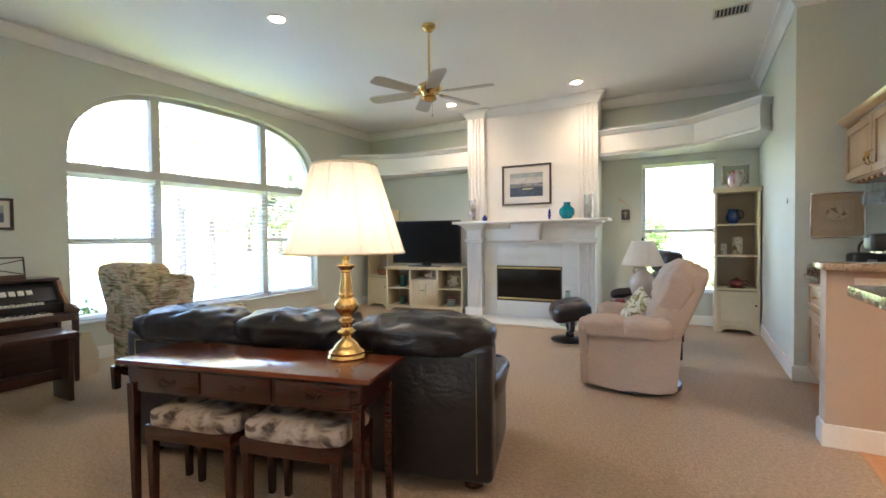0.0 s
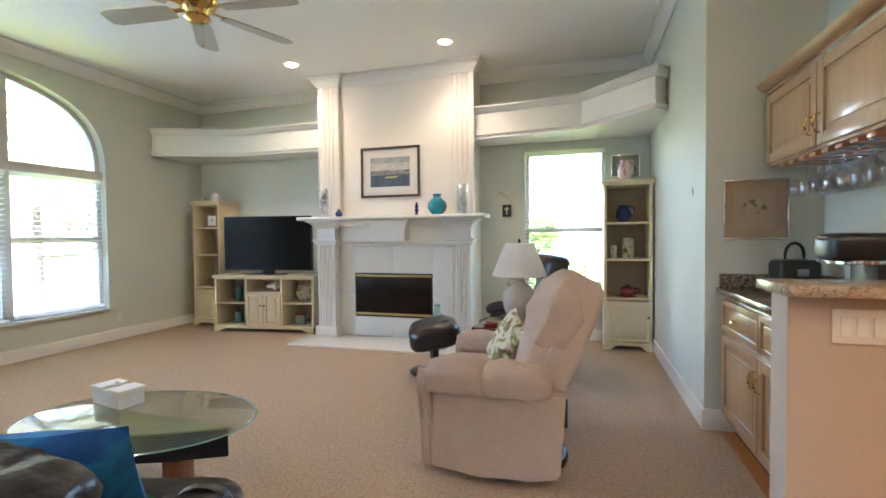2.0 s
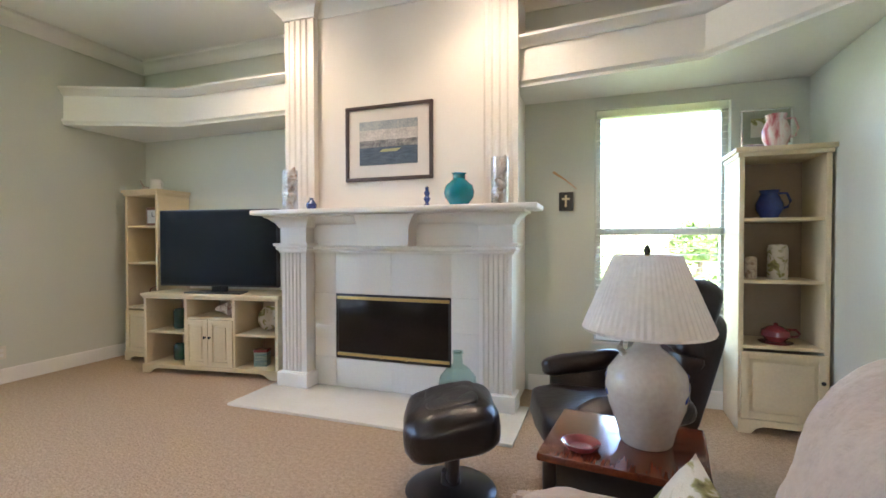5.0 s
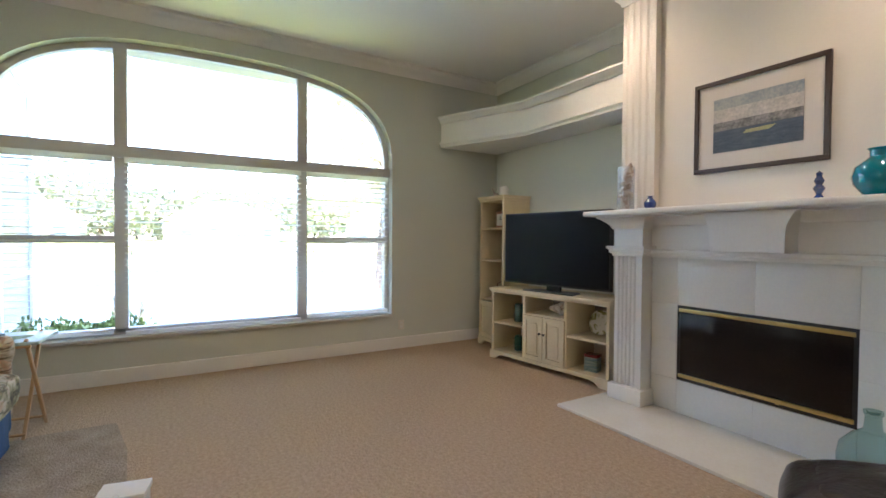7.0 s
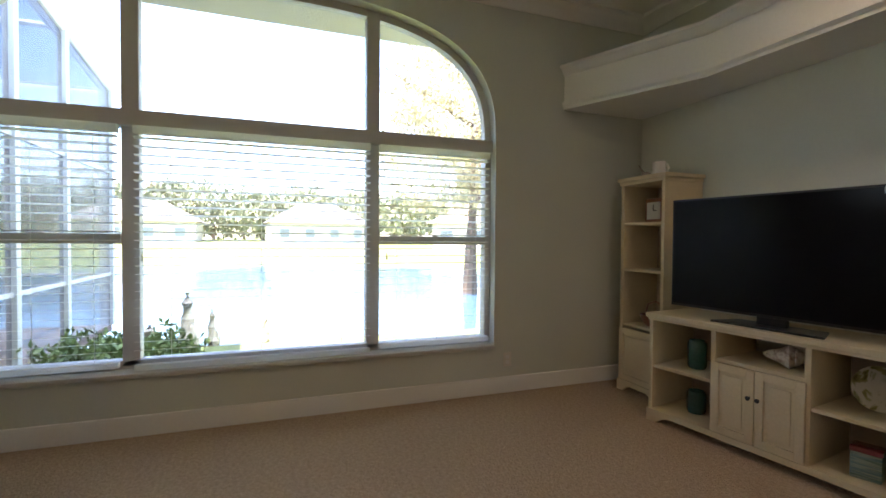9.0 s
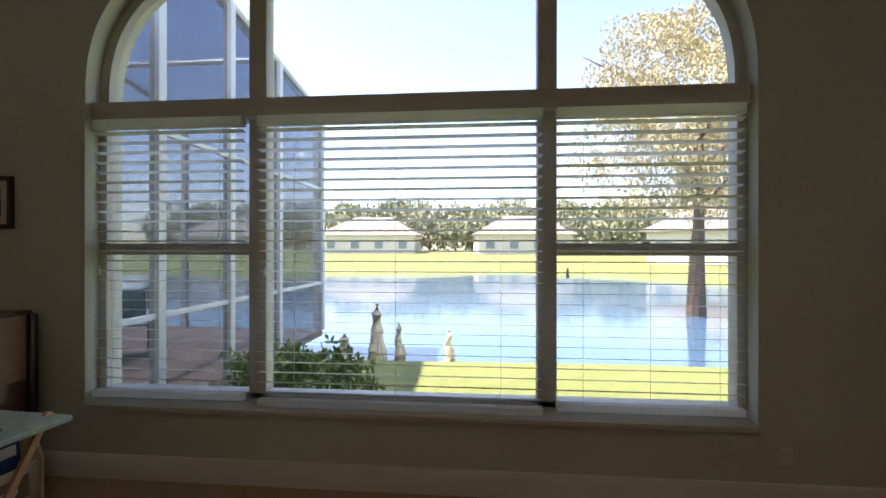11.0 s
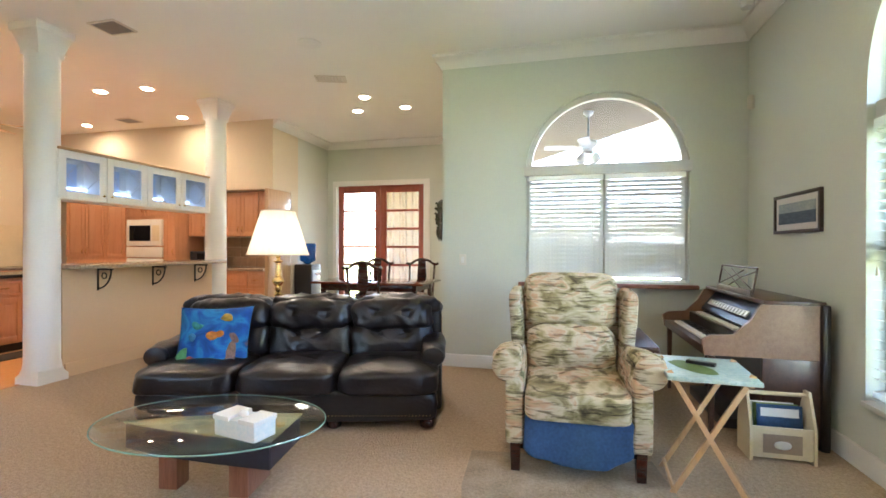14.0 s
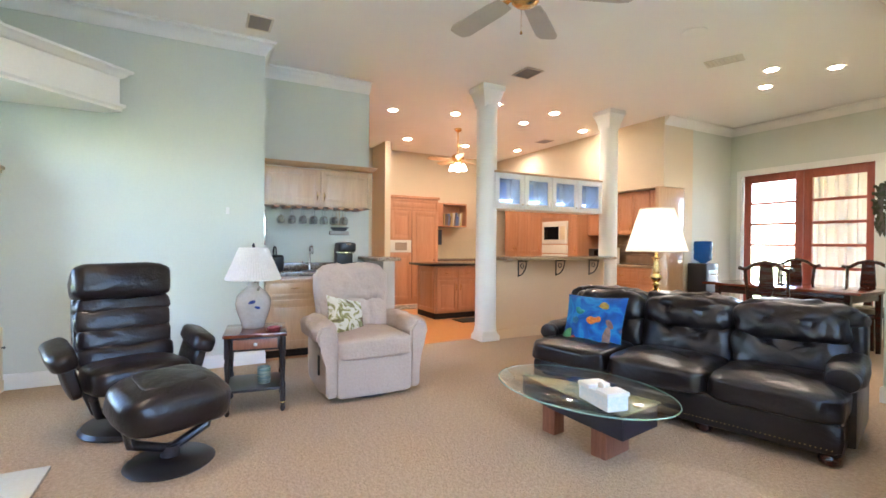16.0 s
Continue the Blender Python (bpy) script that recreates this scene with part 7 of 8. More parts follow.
cabinet("pantry_cabinet", "narrow tall maple cabinet beside the oven", SOUTHFACE(1.985, KY, 0), 0.22, 2.15, 0.60, [(0.13, 1.02, 1, "door"), (1.06, 2.10, 1, "upper")], OAK_R, BRASS, 0.1, "kitchen cabinets")
for x, w in ((1.52, 0.70), (0.84, 0.65), (0.365, 0.29)):
    cabinet("base_cabinet", "maple kitchen base cabinet with drawers", SOUTHFACE(x, KY, 0), w, 0.87, 0.60, [(0.13, 0.36, max(1, round(w / 0.5)), "drawer"), (0.39, 0.60, max(1, round(w / 0.5)), "drawer"), (0.63, 0.84, max(1, round(w / 0.5)), "drawer")], OAK_R, BRASS, 0.1, "kitchen cabinets")
    cabinet("wall_cabinet", "maple kitchen wall cabinet with panel doors", SOUTHFACE(x, KY, 1.42), w, 0.73, 0.34, [(0.01, 0.71, max(1, round(w / 0.4)), "upper")], OAK_R, BRASS, 0.0, "kitchen cabinets")
kc = thing("kitchen_counter", "tan granite counter below the wall cabinets", "countertop")
part("counter_slab", box(0.22, 1.87, KY + 0.003, -0.80, 0.872, 0.912, 0.008), GRANITE_L, kc)
spl = mat("tan_splash_tile", (0.30, 0.19, 0.11), 0.35, var=0.2, scale=9)
for i in range(11):
    for j in range(3):
        part("splash_tile", box(0.23 + i * 0.148, 0.23 + i * 0.148 + 0.144, KY + 0.004, KY + 0.014, 0.915 + j * 0.165, 0.915 + j * 0.165 + 0.161, 0.002), spl, kc)
t = thing("paper_towel", "white paper towel roll on the kitchen counter", "paper towel", pose(1.05, -0.92, 0.912))
part("roll", lathe([(0.02, 0.01), (0.06, 0.01), (0.06, 0.28), (0.02, 0.28)], 24), PAPER, t)
part("holder", lathe([(0.07, 0), (0.07, 0.01), (0.008, 0.012), (0.008, 0.32), (0, 0.325)], 20), STEEL, t)
t = thing("toaster_oven", "black toaster oven on the kitchen counter", "toaster oven", pose(1.50, -1.12, 0.912))
part("case", box(-0.22, 0.22, -0.16, 0.16, 0.015, 0.26, 0.01), BLACK, t)
part("door_window", box(-0.20, 0.08, 0.16, 0.166, 0.05, 0.23, 0.003), SCREEN, t)
for x in (-0.2, 0.2):
    part("foot", box(x - 0.015, x + 0.015, -0.14, 0.14, 0, 0.015), BLACK, t)
sp = thing("end_panel_cabinet", "pale side panel closing the kitchen cabinet run", "panel", pose(0, 0, 0))
part("panel", box(0.152, 0.215, KY + 0.003, -0.83, 0, 2.155, 0.004), OAK, sp)

# hanging glass-front cabinets over the bar
gc = thing("glass_cabinet", "hanging white cabinet with four leaded glass doors over the bar", "cabinet", EASTFACE(0.60, 1.13, 1.69) @ Matrix.Diagonal((1.08, 1, 1, 1)))
part("bottom_board", box(-0.93, 0.82, -0.30, 0, 0, 0.02, 0.002), WHITE, gc)
part("top_board", box(-0.93, 0.82, -0.30, 0, 0.43, 0.46, 0.002), WHITE, gc)
part("cornice", box(-0.93, 0.82, -0.33, 0.03, 0.46, 0.485, 0.008), OAK, gc)
for x in (-0.93, -0.49, -0.055, 0.38, 0.80):
    part("upright", box(x, x + 0.02, -0.295, -0.005, 0.02, 0.43), WHITE, gc)
for i in range(4):
    x = -0.93 + 0.4375 * (i + 0.5)
    for y, nm in ((-0.30, "door"), (-0.002, "rear_door")):
        bm = box(-0.214, -0.150, -0.02, 0, 0, 0.455, 0.003)
        box(0.150, 0.214, -0.02, 0, 0, 0.455, 0.003, bm)
        box(-0.150, 0.150, -0.02, 0, 0, 0.07, 0.003, bm)
        box(-0.150, 0.150, -0.02, 0, 0.385, 0.455, 0.003, bm)
        d = part(nm, bm, WHITE, gc, at=pose(x, y, 0.003))
        part("leaded_pane", box(-0.150, 0.150, -0.012, -0.008, 0.07, 0.385), LEADED if nm == "door" else BLUE_BACKING, d)
        if nm == "door":
            for k in range(4):
                a = k * math.pi / 2
                part("lead_came", tube([(-0.14 * math.cos(a) + 0.0, -0.013, 0.2275 + 0.15 * math.sin(a)), (-0.10 * math.cos(a + 0.8), -0.013, 0.2275 + 0.11 * math.sin(a + 0.8)), (-0.14 * math.cos(a + 1.57), -0.013, 0.2275 + 0.15 * math.sin(a + 1.57))], 0.003, 5), STEEL, d)
            part("knob", moved(lathe([(0.005, 0), (0.005, 0.01), (0.011, 0.018), (0, 0.024)], 12), pose((1 if i % 2 == 0 else -1) * 0.18, -0.02, 0.06, 90, 0, 0)), BRASS, d)

FANX, FANY = 2.42, 1.46
# Added glowing strip, imitates the bright window line reflected in the doors.
part("light_tube", box(-0.88, 0.77, -0.05, -0.035, 0.13, 0.145, 0.003), PANE_GLOW, gc)
ceiling_fan("ceiling_fan", "brass kitchen ceiling fan with four lit glass shades", (FANX, FANY), 0.45, BRASS, PINE, 5, 0.55, 10, FANSHADE)
lamp("kitchen_fan_light", "POINT", (FANX, FANY, 2.45), (FANX, FANY, 0), 0.3, WARM, 0.1)

# oak boards of the kitchen floor
bd = structure("floor_boards", box(0.50, 0.53, -1.45, 4.86, -0.012, 0.004, 0.002), FLOORWOOD, "orange-brown oak floorboards in the kitchen", "wood floor")
rng = random.Random(8)
mesh_board = {}
for i in range(33):
    x0 = 0.53 + i * 0.127
    y = -1.45 - rng.uniform(0, 0.8)
    while y < 5.0:
        ln = rng.choice((1.1, 1.5, 1.9))
        if ln not in mesh_board:
            bm = box(0.001, 0.126, 0.001, ln - 0.001, -0.011, 0.0, 0.0015, seg=1)
            mesh_board[ln] = part("plank", bm, FLOORWOOD, bd, at=pose(x0, y, 0))
        else:
            again(mesh_board[ln], pose(x0, y, 0))
        y += ln

# ---- dining ----
t = thing("dining_table", "dark mahogany dining table before the french doors", "dining table", pose(-1.55, -1.10, 0))
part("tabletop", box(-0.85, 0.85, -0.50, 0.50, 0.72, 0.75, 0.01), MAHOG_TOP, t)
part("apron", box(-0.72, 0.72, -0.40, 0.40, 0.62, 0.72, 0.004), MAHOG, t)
for x in (-0.70, 0.70):
    for y in (-0.38, 0.38):
        part("leg", drop_leg(x, y, 0.72, 0.06, 0.04), MAHOG, t)


def dining_chair(m):
    c = thing("dining_chair", "dark mahogany dining chair with a carved splat back", "chair", m, "chairs round the dining table")
    part("seat", pad(0.46, 0.44, 0.07, 0.25, 24, 10, 0.01, at=(0, 0, 0.46)), STOOLCLOTH, c)
    part("seat_frame", box(-0.23, 0.23, -0.21, 0.21, 0.38, 0.435, 0.006), MAHOG, c)
    for x in (-0.20, 0.20):
        part("leg", drop_leg(x, 0.19, 0.38, 0.045, 0.035), MAHOG, c)
        part("leg", drop_leg(x, -0.19, 0.38, 0.045, 0.035), MAHOG, c)
        part("back_post", tube([(x, -0.20, 0.40), (x * 1.05, -0.23, 0.70), (x * 1.1, -0.27, 0.99)], 0.018, 8), MAHOG, c)
    part("crest_rail", tube([(-0.28, -0.28, 0.985), (-0.235, -0.275, 0.965), (-0.19, -0.275, 0.975), (-0.11, -0.275, 1.03), (0, -0.275, 1.055), (0.11, -0.275, 1.03), (0.19, -0.275, 0.975), (0.235, -0.275, 0.965), (0.28, -0.28, 0.985)], 0.022, 8), MAHOG, c)
    part("splat", prism([(-0.05, 0.44), (0.05, 0.44), (0.03, 0.60), (0.08, 0.75), (0.06, 1.04), (-0.06, 1.04), (-0.08, 0.75), (-0.03, 0.60)], -0.01, 0.01, m=pose(0, -0.25, 0, 90, 0, 0)), MAHOG, c)
    return c


ch = dining_chair(pose(-1.72, -0.42, 0, 0, 0, 180))
for m in (pose(-1.15, -1.80, 0), pose(-1.95, -1.80, 0)):
    copy_thing(ch, m)
t = thing("candle_holder", "low metal candle holder on the dining table", "candle holder", pose(-1.45, -1.05, 0.75))
part("base", lathe([(0.06, 0), (0.05, 0.01), (0.012, 0.02), (0.012, 0.10), (0.035, 0.13), (0.0, 0.13)], 20), IRON, t)
part("candle", lathe([(0.012, 0.13), (0.012, 0.26), (0, 0.262)], 12), PAPER, t)
t = thing("wreath", "dark leafy wreath on the end of the sage wall", "wreath", pose(-2.998, 0.62, 1.53, 90, 0, 90))
part("vine_ring", tube([(0.085 * math.cos(a), 0.17 * math.sin(a), 0.02) for a in [i * math.pi / 12 for i in range(24)]], 0.02, 8, None, True), BARK, t)
bm = bmesh.new()
rng = random.Random(5)
for i in range(140):
    a = rng.uniform(0, 2 * math.pi)
    bmesh.ops.create_cone(bm, segments=4, radius1=0.015, radius2=0.0, depth=0.06, matrix=pose(0.085 * math.cos(a) + rng.uniform(-0.03, 0.03), 0.17 * math.sin(a) + rng.uniform(-0.03, 0.03), rng.uniform(0.01, 0.045), rng.uniform(0, 180), rng.uniform(0, 180), 0))
part("leaves", bm, DRIED, t)
t = thing("water_cooler", "black water cooler with a blue bottle", "water cooler", pose(-0.06, -1.62, 0, 0, 0, -90))
part("cabinet", box(-0.155, 0.155, -0.16, 0.16, 0.01, 0.96, 0.02), BLACK, t)
part("tap_recess", box(-0.12, 0.12, -0.166, -0.158, 0.66, 0.86, 0.01), STEEL, t)
for x in (-0.05, 0.05):
    part("tap", tube([(x, -0.165, 0.80), (x, -0.21, 0.80), (x, -0.215, 0.77)], 0.01, 8), PAPER, t)
part("bottle", lathe([(0.03, 0.95), (0.06, 0.98), (0.13, 1.02), (0.135, 1.10), (0.128, 1.13), (0.135, 1.16), (0.135, 1.28), (0.12, 1.31), (0.0, 1.31)], 32), COOLERBLUE, t)
# ---- outdoors ----
GZ = -0.35


def ground():
    """One sheet of lawn to the horizon, sunk below the lake."""
    bm = bmesh.new()
    xs = [-900, -300, -120, -80, -60, -52, -46, -42, -38, -36, -34, -32, -30, -27, -24, -21, -18, -16, -14.5, -13.2, -12.2, -11.4, -10.6, -10, -9.4, -8.8, -8, -7, -6.2, 20, 80, 300]
    ys = [-400, -150, -80, -60, -48, -40, -34, -28, -22, -16, -12, -8, -4, -2, 0, 2, 4, 5.5, 7, 8, 9, 10, 11, 12, 13, 14, 16, 18, 21, 25, 30, 40, 60, 150, 400]
    rows = []
    for x in xs:
        row = []
        for y in ys:
            near = -10.4 - 0.10 * max(0, y - 5) ** 1.25 - 0.6 * math.sin(y * 0.35)
            far = -37 - 2 * math.sin(y * 0.12) + (0.55 * max(0, y - 7)) * 1.1
            d = min((near - x), (x - far), (15.5 + 2.0 * math.sin(x * 0.4)) - y, y + 90)
            z = GZ - max(0.0, min(1.0, (d + 0.8) / 2.2)) * 0.75
            if x < -42:
                z += min(1.2, (-42 - x) * 0.03)
            row.append(bm.verts.new((x, y, z)))
        rows.append(row)
    for a, b in zip(rows, rows[1:]):
        for i in range(len(ys) - 1):
            bm.faces.new((a[i], a[i + 1], b[i + 1], b[i]))
    return structure("ground", bm, GRASS, "sunlit mown lawn sloping to the lake", "lawn", smooth=80)


ground()
structure("water_lake", box(-45, -9.0, -95, 19, GZ - 0.36, GZ - 0.30), WATER, "calm blue lake reflecting the sky", "lake")


def crown(radius, count, leaf, seed, flat=0.8, gaps=0.35):
    """Many small leaf clumps in an uneven cloud."""
    rng = random.Random(seed)
    verts, faces = [], []
    for _ in range(count):
        d = Vector((rng.gauss(0, 1), rng.gauss(0, 1), rng.gauss(0, 1))).normalized()
        r = radius * (0.45 + 0.55 * rng.random() ** 0.5) * (0.8 + gaps * noise.noise(d * 2.2 + Vector((seed, 0, 0))))
        c = Vector((d.x * r, d.y * r, d.z * r * flat))
        if noise.noise(c * (1.6 / radius) * 2 + Vector((0, seed, 3))) < -0.18:
            continue
        s = leaf * rng.uniform(0.6, 1.4)
        q = Euler((rng.uniform(0, 6.3), rng.uniform(0, 6.3), rng.uniform(0, 6.3))).to_matrix()
        k = len(verts)
        verts += [c + q @ Vector(p) for p in ((-s, 0, 0), (0, -s * 0.45, s * 0.1), (s, 0, 0), (0, s * 0.45, s * 0.1))]
        faces.append((k, k + 1, k + 2, k + 3))
    me = bpy.data.meshes.new("crown")
    me.from_pydata(verts, [], faces)
    return me


def tree(name, label, m, height, spread, leaf_m, leaf, count, seed, trunk_r=0.18, flat=0.8):
    t = thing(name, label, "tree", m)
    rng = random.Random(seed)
    pts = [(0, 0, -0.4), (0.05, 0, height * 0.2), (0.12, 0.05, height * 0.42), (0.05, 0.1, height * 0.62)]
    bm = tube(pts, [trunk_r * 1.4, trunk_r, trunk_r * 0.75, trunk_r * 0.5], 9)
    for i in range(9):
        a, z = i * 2.4 + rng.random(), height * (0.35 + 0.05 * i)
        r = spread * rng.uniform(0.45, 0.85)
        tube([(0.06, 0.05, z), (r * 0.5 * math.cos(a), r * 0.5 * math.sin(a), z + height * 0.10), (r * math.cos(a), r * math.sin(a), z + height * 0.20)], [trunk_r * 0.4, trunk_r * 0.22, trunk_r * 0.06], 6, bm)
    part("trunk", bm, BARK, t)
    me = crown(spread, count, leaf, seed, flat)
    me.materials.append(leaf_m)
    c = new("crown", me)
    c.parent, c.location = t, (0, 0, height * 0.70)
    return t


tree("cypress_tree", "tall olive-yellow tree with bare twiggy limbs by the lake", pose(-17.5, 10.6, GZ, 0, 0, 20), 8.0, 4.0, LEAF_Y, 0.055, 52000, 4, 0.2, 1.0)
tree("cypress_tree", "olive-yellow lakeside tree with drooping leaves", pose(-22.0, 15.0, GZ, 0, 0, 70), 8.0, 4.2, LEAF_Y, 0.065, 40000, 9, 0.2, 0.95)
tree("oak_tree", "green leafy tree outside the side window", pose(2.6, 24, GZ), 2.2, 1.3, LEAF, 0.10, 5000, 13, 0.14, 0.8)
tree("oak_tree", "green leafy tree beyond the side window", pose(-2.6, 27, GZ), 2.4, 1.5, LEAF, 0.11, 5000, 17, 0.15, 0.8)
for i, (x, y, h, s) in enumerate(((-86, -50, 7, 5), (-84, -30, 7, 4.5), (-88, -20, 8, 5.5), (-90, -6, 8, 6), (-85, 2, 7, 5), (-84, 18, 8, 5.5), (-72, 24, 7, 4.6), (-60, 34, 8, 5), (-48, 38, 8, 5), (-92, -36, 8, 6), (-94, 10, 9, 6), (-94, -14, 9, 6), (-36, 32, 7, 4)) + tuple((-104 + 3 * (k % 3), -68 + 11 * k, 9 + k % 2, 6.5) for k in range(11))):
    tree("far_tree", "distant green tree on the far lake bank, its leaf colour paled for haze", pose(x, y, GZ + 0.4), h, s * 1.25, LEAF_FAR, 0.45, 2400, 30 + i, 0.25, 0.75)


FARPANE = mat("far_window_pane", (0.20, 0.23, 0.26), 0.2, var=0.2, scale=0.3)


def far_house(m, w, d, h, label):
    b = thing("house", label, "house", m)
    part("wall", box(-w / 2, w / 2, -d / 2, d / 2, -0.3, h), STUCCO, b)
    bm = bmesh.new()
    o = 0.6
    base = [bm.verts.new(p) for p in ((-w / 2 - o, -d / 2 - o, h), (w / 2 + o, -d / 2 - o, h), (w / 2 + o, d / 2 + o, h), (-w / 2 - o, d / 2 + o, h))]
    ridge = [bm.verts.new((-w / 2 + d / 2, 0, h + d * 0.34)), bm.verts.new((w / 2 - d / 2, 0, h + d * 0.34))]
    bm.faces.new(base[::-1])
    bm.faces.new((base[0], base[1], ridge[1], ridge[0])), bm.faces.new((base[2], base[3], ridge[0], ridge[1]))
    bm.faces.new((base[1], base[2], ridge[1])), bm.faces.new((base[3], base[0], ridge[0]))
    part("roof", bm, ROOFTILE, b)
    for i in range(4):
        x = -w / 2 + w * (i + 0.5) / 4
        wd = part("window", box(x - 0.75, x + 0.75, -d / 2 - 0.05, -d / 2 + 0.02, 0.7, 2.1), ALU, b)
        part("pane", box(x - 0.65, x + 0.65, -d / 2 - 0.07, -d / 2 - 0.051, 0.8, 2.0), FARPANE, wd)


far_house(pose(-78, -14, GZ + 0.9, 0, 0, 92), 15, 9, 2.9, "low white house with a grey hipped roof across the lake")
far_house(pose(-80, -40, GZ + 0.9, 0, 0, 88), 14, 9, 2.9, "low white house among trees across the lake")
far_house(pose(-76, 10, GZ + 0.9, 0, 0, 96), 14, 9, 2.9, "low white house by the lake bend")
far_house(pose(-50, 27, GZ + 0.5, 0, 0, 64), 12, 8, 2.8, "white house with dark windows on the near bank")

# cypress stumps at the lake edge
for i, (x, y, h, r) in enumerate(((-10.35, 2.35, 0.52, 0.13), (-10.35, 2.85, 0.98, 0.12), (-10.4, 3.18, 0.72, 0.07), (-10.4, 3.95, 0.62, 0.07))):
    t = thing("tree_stump", "pale weathered cypress stump at the water's edge", "stump", pose(x, y, GZ - 0.22, 0, 0, i * 40), "lakeside stumps")
    rng = random.Random(i)
    part("wood", tube([(0, 0, 0), (0.02, 0, h * 0.3), (-0.01, 0.02, h * 0.6), (0.015, 0, h * 0.85), (0, 0.01, h)], [r * 1.7, r * 1.15, r * 0.85, r * 0.7, r * 0.3], 9), STUMP, t)
    part("side_knee", tube([(r, 0.02, 0), (r * 1.2, 0.03, h * 0.3), (r * 1.1, 0, h * 0.52)], [r * 0.9, r * 0.6, r * 0.12], 8), STUMP, t)
    part("root_flare", moved(pad(r * 4, r * 3.4, 0.2, 0.9, 16, 8, wrinkle=0.03), pose(0, 0, 0.05)), STUMP, t)


def bush(m, r, count, leaf, seed, label):
    b = thing("shrub", label, "shrub", m)
    me = crown(r, count, leaf, seed, 0.75, 0.5)
    me.materials.append(LEAF)
    c = new("foliage", me)
    c.parent = b
    bm = bmesh.new()
    rng = random.Random(seed)
    for i in range(9):
        a = rng.uniform(0, 6.3)
        tube([(0, 0, -r * 0.9), (r * 0.4 * math.cos(a), r * 0.4 * math.sin(a), -r * 0.1), (r * 0.8 * math.cos(a), r * 0.8 * math.sin(a), r * 0.35)], [0.014, 0.009, 0.004], 5, bm)
    part("stems", bm, BARK, b)


bush(pose(-7.5, 3.0, GZ + 0.32), 0.62, 3600, 0.04, 2, "bright green leafy shrub below the window")
bush(pose(-8.1, 2.3, GZ + 0.27), 0.55, 3000, 0.04, 6, "bright green leafy shrub beside the patio cage")
bush(pose(-7.0, 3.65, GZ + 0.15), 0.36, 1200, 0.032, 8, "small green shrub below the window")
bush(pose(-0.9, 10.6, GZ + 0.6), 0.9, 2600, 0.06, 21, "green shrub outside the side window")
bush(pose(0.6, 10.4, GZ + 0.6), 0.9, 2600, 0.06, 23, "green shrub outside the side window")

# roof eaves over the windows
structure("eaves_west", box(-6.75, XW - 0.26, -0.0, 8.4, 3.10, 3.20), STUCCO, "plain painted roof eaves outside", "eaves")
structure("eaves_north", box(-6.75, 2.0, YN + 0.22, 8.0, 3.10, 3.20), STUCCO, "plain painted roof eaves outside", "eaves")
structure("outer_roof", prism([(-6.75, 0.2), (-6.4, 0.2), (-3.0, -4.8), (-3.0, -7.0), (5.2, -7.0), (5.2, 8.0), (-6.75, 8.0)], 3.42, 3.5), ROOFTILE, "flat shingled roof deck over the house", "roof")

# covered patio and screen cage
structure("patio", box(-11.9, 0.3, -12, 1.45, GZ - 0.02, GZ + 0.10), PAVER, "brown paved patio floor", "patio")
structure("patio_ceiling", prism([(-6.4, -0.05), (-3.2, -4.8), (-3.2, YS - 0.23), (-6.4, YS - 0.23)], 2.98, 3.08), PATIOWOOD, "brown boarded patio ceiling", "patio ceiling")
structure("patio_ceiling_south", box(-3.2, 0.4, -6.4, -2.9, 2.98, 3.08), PATIOWOOD, "brown boarded patio ceiling", "patio ceiling")
for x in (-2.9, 0.2):
    structure("patio_post", box(x - 0.12, x + 0.12, -6.4, -6.16, GZ + 0.1, 2.98, 0.01), STUCCO, "square cream patio post", "post")
ceiling_fan("ceiling_fan", "white patio ceiling fan hanging outside the arched window", (-4.55, -0.75), 0.36, ALU, ALU, 5, 0.55, 8, PAPER, 2.979)
cage = thing("screen_cage", "white aluminium pool cage with dark insect screening", "pool cage")
MESH = glass("dark_insect_screen", (0.66, 0.69, 0.73), 0.3, 0.95)
CY, CX0, CX1, CS = 1.45, -11.9, -6.3, -12.0
FZ = GZ + 0.10
posts = [-6.45, -7.55, -8.75, -10.05, -11.85]


def roof_z(x):
    return 3.75 + 0.55 * max(0, min(1, (x + 11.85) / 3.8))


for x in posts:
    part("post", box(x - 0.05, x + 0.05, CY - 0.05, CY + 0.05, FZ, roof_z(x), 0.004), ALU, cage)
for a, b in zip(posts, posts[1:]):
    for z in (0.62, 2.35):
        part("rail", box(b + 0.05, a - 0.05, CY - 0.025, CY + 0.025, z - 0.025, z + 0.025, 0.003), ALU, cage)
    part("sloped_rail", tube([(b, CY, roof_z(b)), (a, CY, roof_z(a))], 0.045, 6), ALU, cage)
    p = part("screen_panel", prism([(b + 0.05, FZ), (a - 0.05, FZ), (a - 0.05, roof_z(a) - 0.05), (b + 0.05, roof_z(b) - 0.05)], -0.002, 0.002, m=pose(0, CY, 0, 90, 0, 0)), MESH, cage)
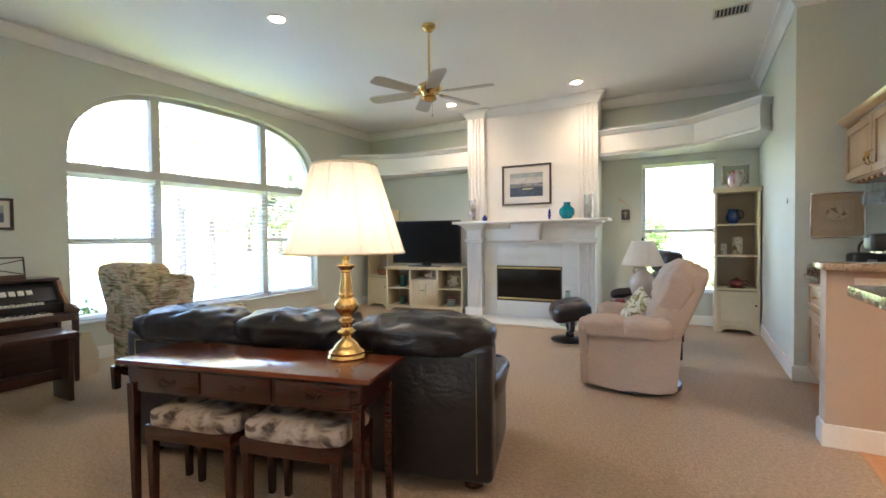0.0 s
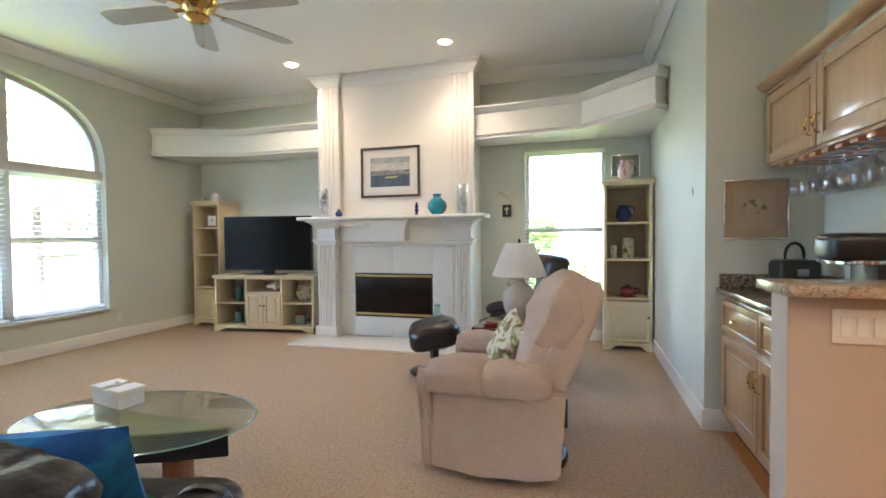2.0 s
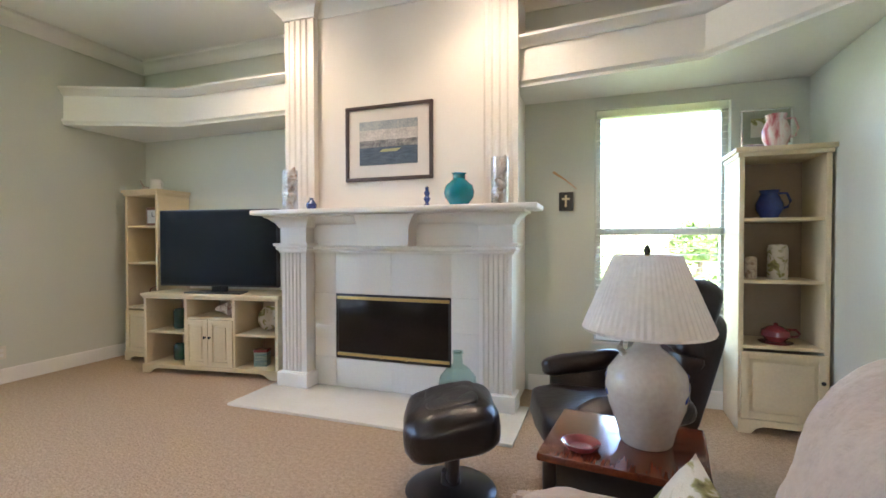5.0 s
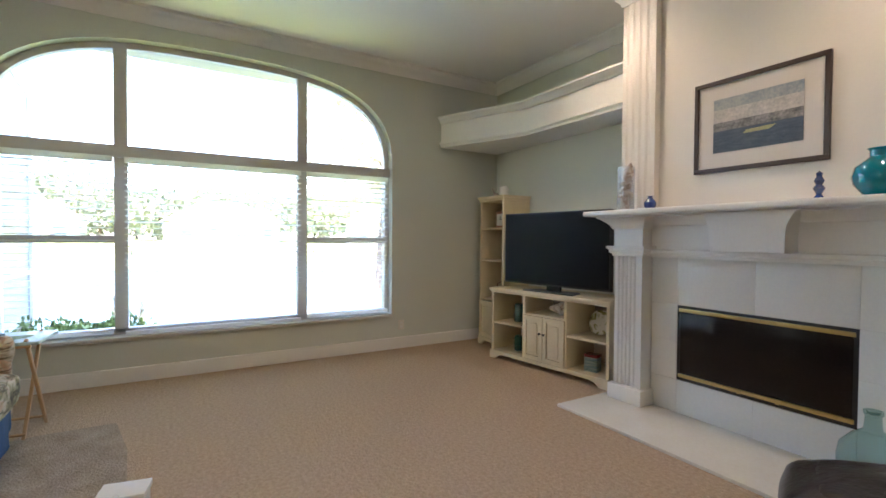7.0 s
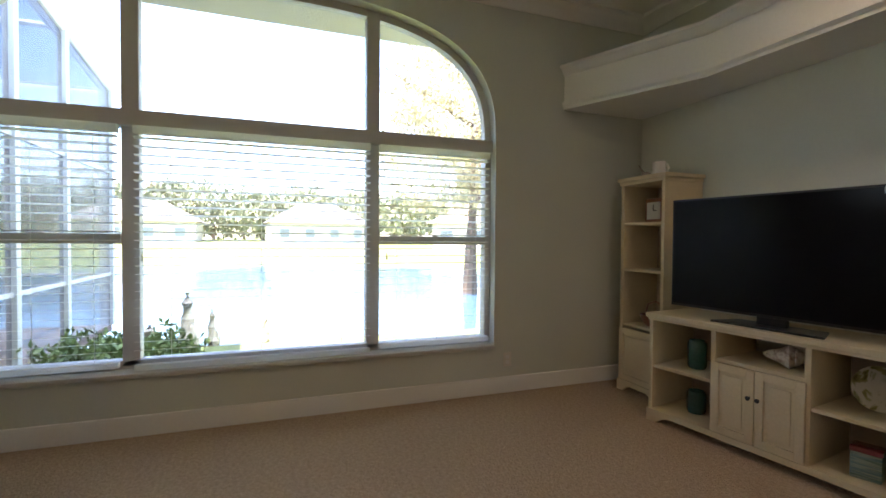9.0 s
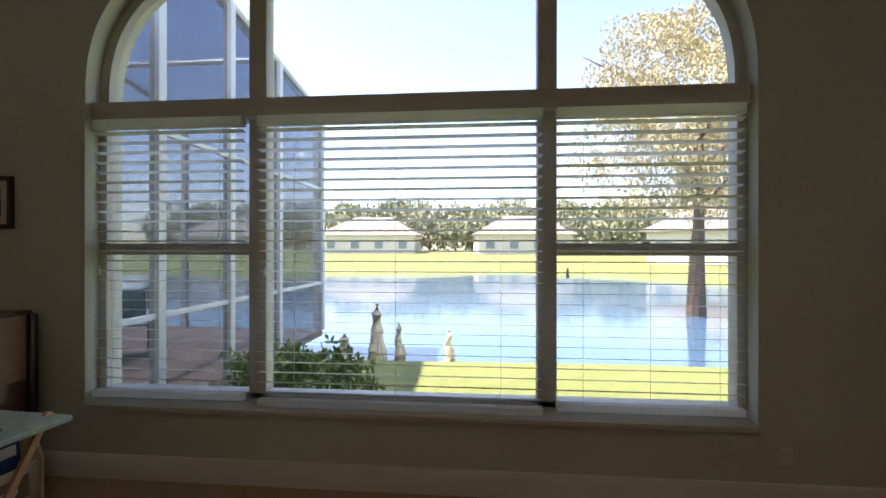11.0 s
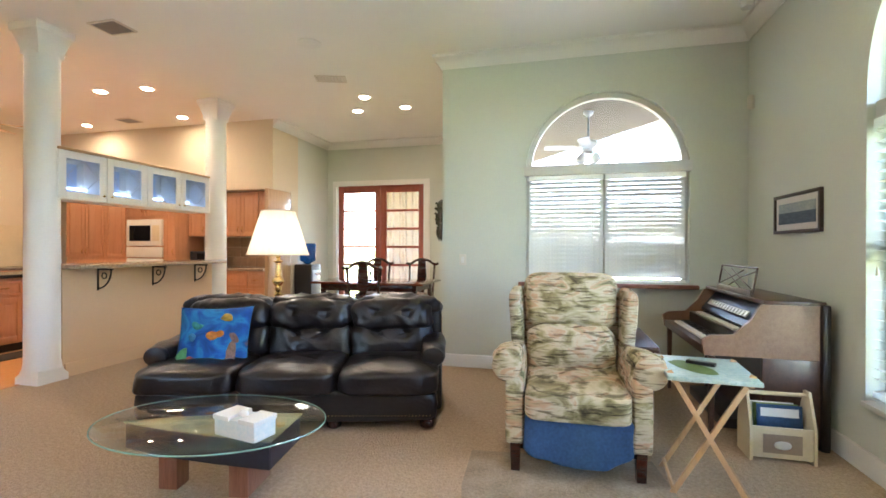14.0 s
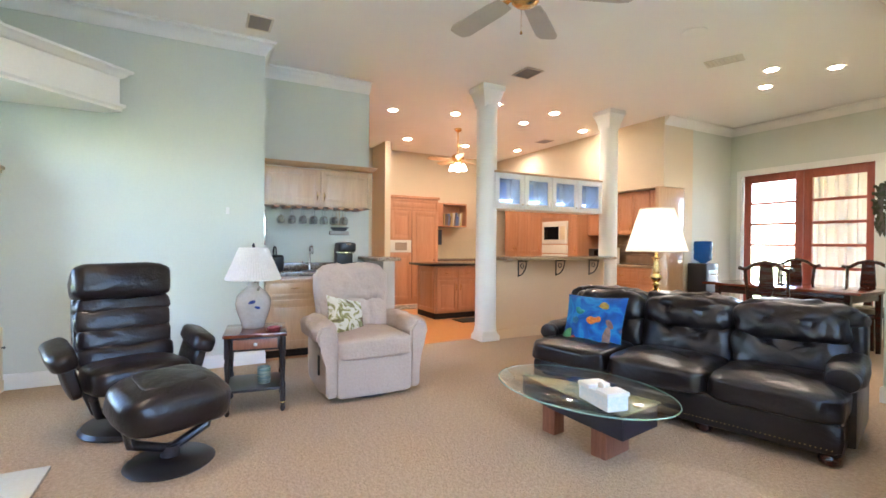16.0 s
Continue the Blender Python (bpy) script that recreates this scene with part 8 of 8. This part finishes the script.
for k in range(6):
    y = CY - 0.1 - k * 2.6
    part("post", box(CX0, CX0 + 0.1, y - 0.05, y + 0.05, FZ, 3.75, 0.004), ALU, cage)
    part("roof_beam", tube([(CX0 + 0.05, y, 3.75), (-8.0, y, 4.3), (-5.6, y, 4.3), (-5.6, y, 3.1)], 0.05, 6), ALU, cage)
    if k < 5:
        for z in (0.62, 2.35, 3.75):
            part("rail", box(CX0 + 0.03, CX0 + 0.08, y - 2.55, y - 0.05, z - 0.025, z + 0.025, 0.003), ALU, cage)
        part("screen_panel", box(CX0 + 0.05, CX0 + 0.054, y - 2.55, y - 0.05, FZ, 3.70), MESH, cage)
ROOFMESH = glass("roof_insect_screen", (0.56, 0.60, 0.65), 0.3, 0.9)
for k in range(5):
    y1, y0 = CY - 0.15 - k * 2.6, CY - 0.05 - (k + 1) * 2.6
    part("roof_screen", box(-7.95, -5.65, y0, y1, 4.30, 4.304), ROOFMESH, cage)
    part("roof_screen", prism([(CX0 + 0.1, 3.75), (-8.05, 4.29), (-8.05, 4.294), (CX0 + 0.1, 3.754)], -y1, -y0, m=pose(0, 0, 0, 90, 0, 0)), ROOFMESH, cage)
    part("roof_screen", box(-5.55, -3.0, y0, min(y1, -1.2), 4.30, 4.304), ROOFMESH, cage)
for x in (-10.0, -8.0, -4.3, -3.0):
    part("roof_rail", tube([(x, CY if x < -6 else -1.2, roof_z(x)), (x, CS, roof_z(x))], 0.04, 6), ALU, cage)


def patio_chair(m):
    c = thing("patio_chair", "dark metal patio chair with teal mesh seat", "chair", m, "patio chairs")
    part("seat", moved(box(-0.25, 0.25, -0.24, 0.24, -0.008, 0.008, 0.003), pose(0, 0, 0.42, 6, 0, 0)), PATIOTEAL, c)
    part("backrest", moved(box(-0.25, 0.25, -0.008, 0.008, 0, 0.50, 0.003), pose(0, -0.24, 0.42, 14, 0, 0)), PATIOTEAL, c)
    for x in (-0.27, 0.27):
        part("side_frame", tube([(x, 0.22, 0.0), (x, 0.26, 0.30), (x, 0.20, 0.62), (x, -0.20, 0.60), (x, -0.36, 0.92)], 0.012, 6), IRON, c)
        part("rear_leg", tube([(x, -0.30, 0.0), (x, -0.20, 0.42)], 0.012, 6), IRON, c)
    return c


pcx = patio_chair(pose(-8.3, -0.3, FZ, 0, 0, 30))
for m in (pose(-9.5, -0.5, FZ, 0, 0, -50), pose(-8.9, -1.5, FZ, 0, 0, 170), pose(-7.6, -0.2, FZ, 0, 0, 200)):
    copy_thing(pcx, m)
t = thing("patio_table", "round glass patio table with dark legs", "table", pose(-8.9, -0.6, FZ))
part("glass_top", lathe([(0.0, 0.70), (0.55, 0.70), (0.55, 0.71), (0.0, 0.71)], 36), TABLEGLASS, t)
part("rim", tube([(0.55 * math.cos(a), 0.55 * math.sin(a), 0.705) for a in [i * math.pi / 18 for i in range(36)]], 0.012, 6, None, True), IRON, t)
for i in range(4):
    a = radians(45 + i * 90)
    part("leg", tube([(0.42 * math.cos(a), 0.42 * math.sin(a), 0.0), (0.30 * math.cos(a), 0.30 * math.sin(a), 0.35), (0.42 * math.cos(a), 0.42 * math.sin(a), 0.70)], 0.014, 6), IRON, t)
t = thing("potted_plant", "green plant in a teal pot on the patio", "plant", pose(-8.95, -0.65, FZ + 0.712))
part("pot", lathe([(0.07, 0), (0.10, 0.14), (0.11, 0.15), (0.09, 0.14), (0, 0.12)], 20), PATIOTEAL, t)
me = crown(0.16, 160, 0.04, 44)
me.materials.append(LEAF)
c = new("foliage", me)
c.parent, c.location = t, (0, 0, 0.25)

# drape hanging outside the french doors
t = thing("drape", "pale beige drape hanging on the patio outside the french doors", "curtain", pose(-1.30, -3.35, 0))
bm = bmesh.new()
fold = [(-0.52 + k * 0.02, 0.045 * math.sin(k * 0.95) + 0.012 * math.sin(k * 2.3)) for k in range(53)]
lo = [bm.verts.new((x, y, GZ + 0.11)) for x, y in fold]
hi = [bm.verts.new((x, y * 0.8, 2.975)) for x, y in fold]
for k in range(52):
    bm.faces.new((lo[k], lo[k + 1], hi[k + 1], hi[k]))
bmesh.ops.solidify(bm, geom=bm.faces[:], thickness=0.004)
part("cloth", bm, DRAPE, t)
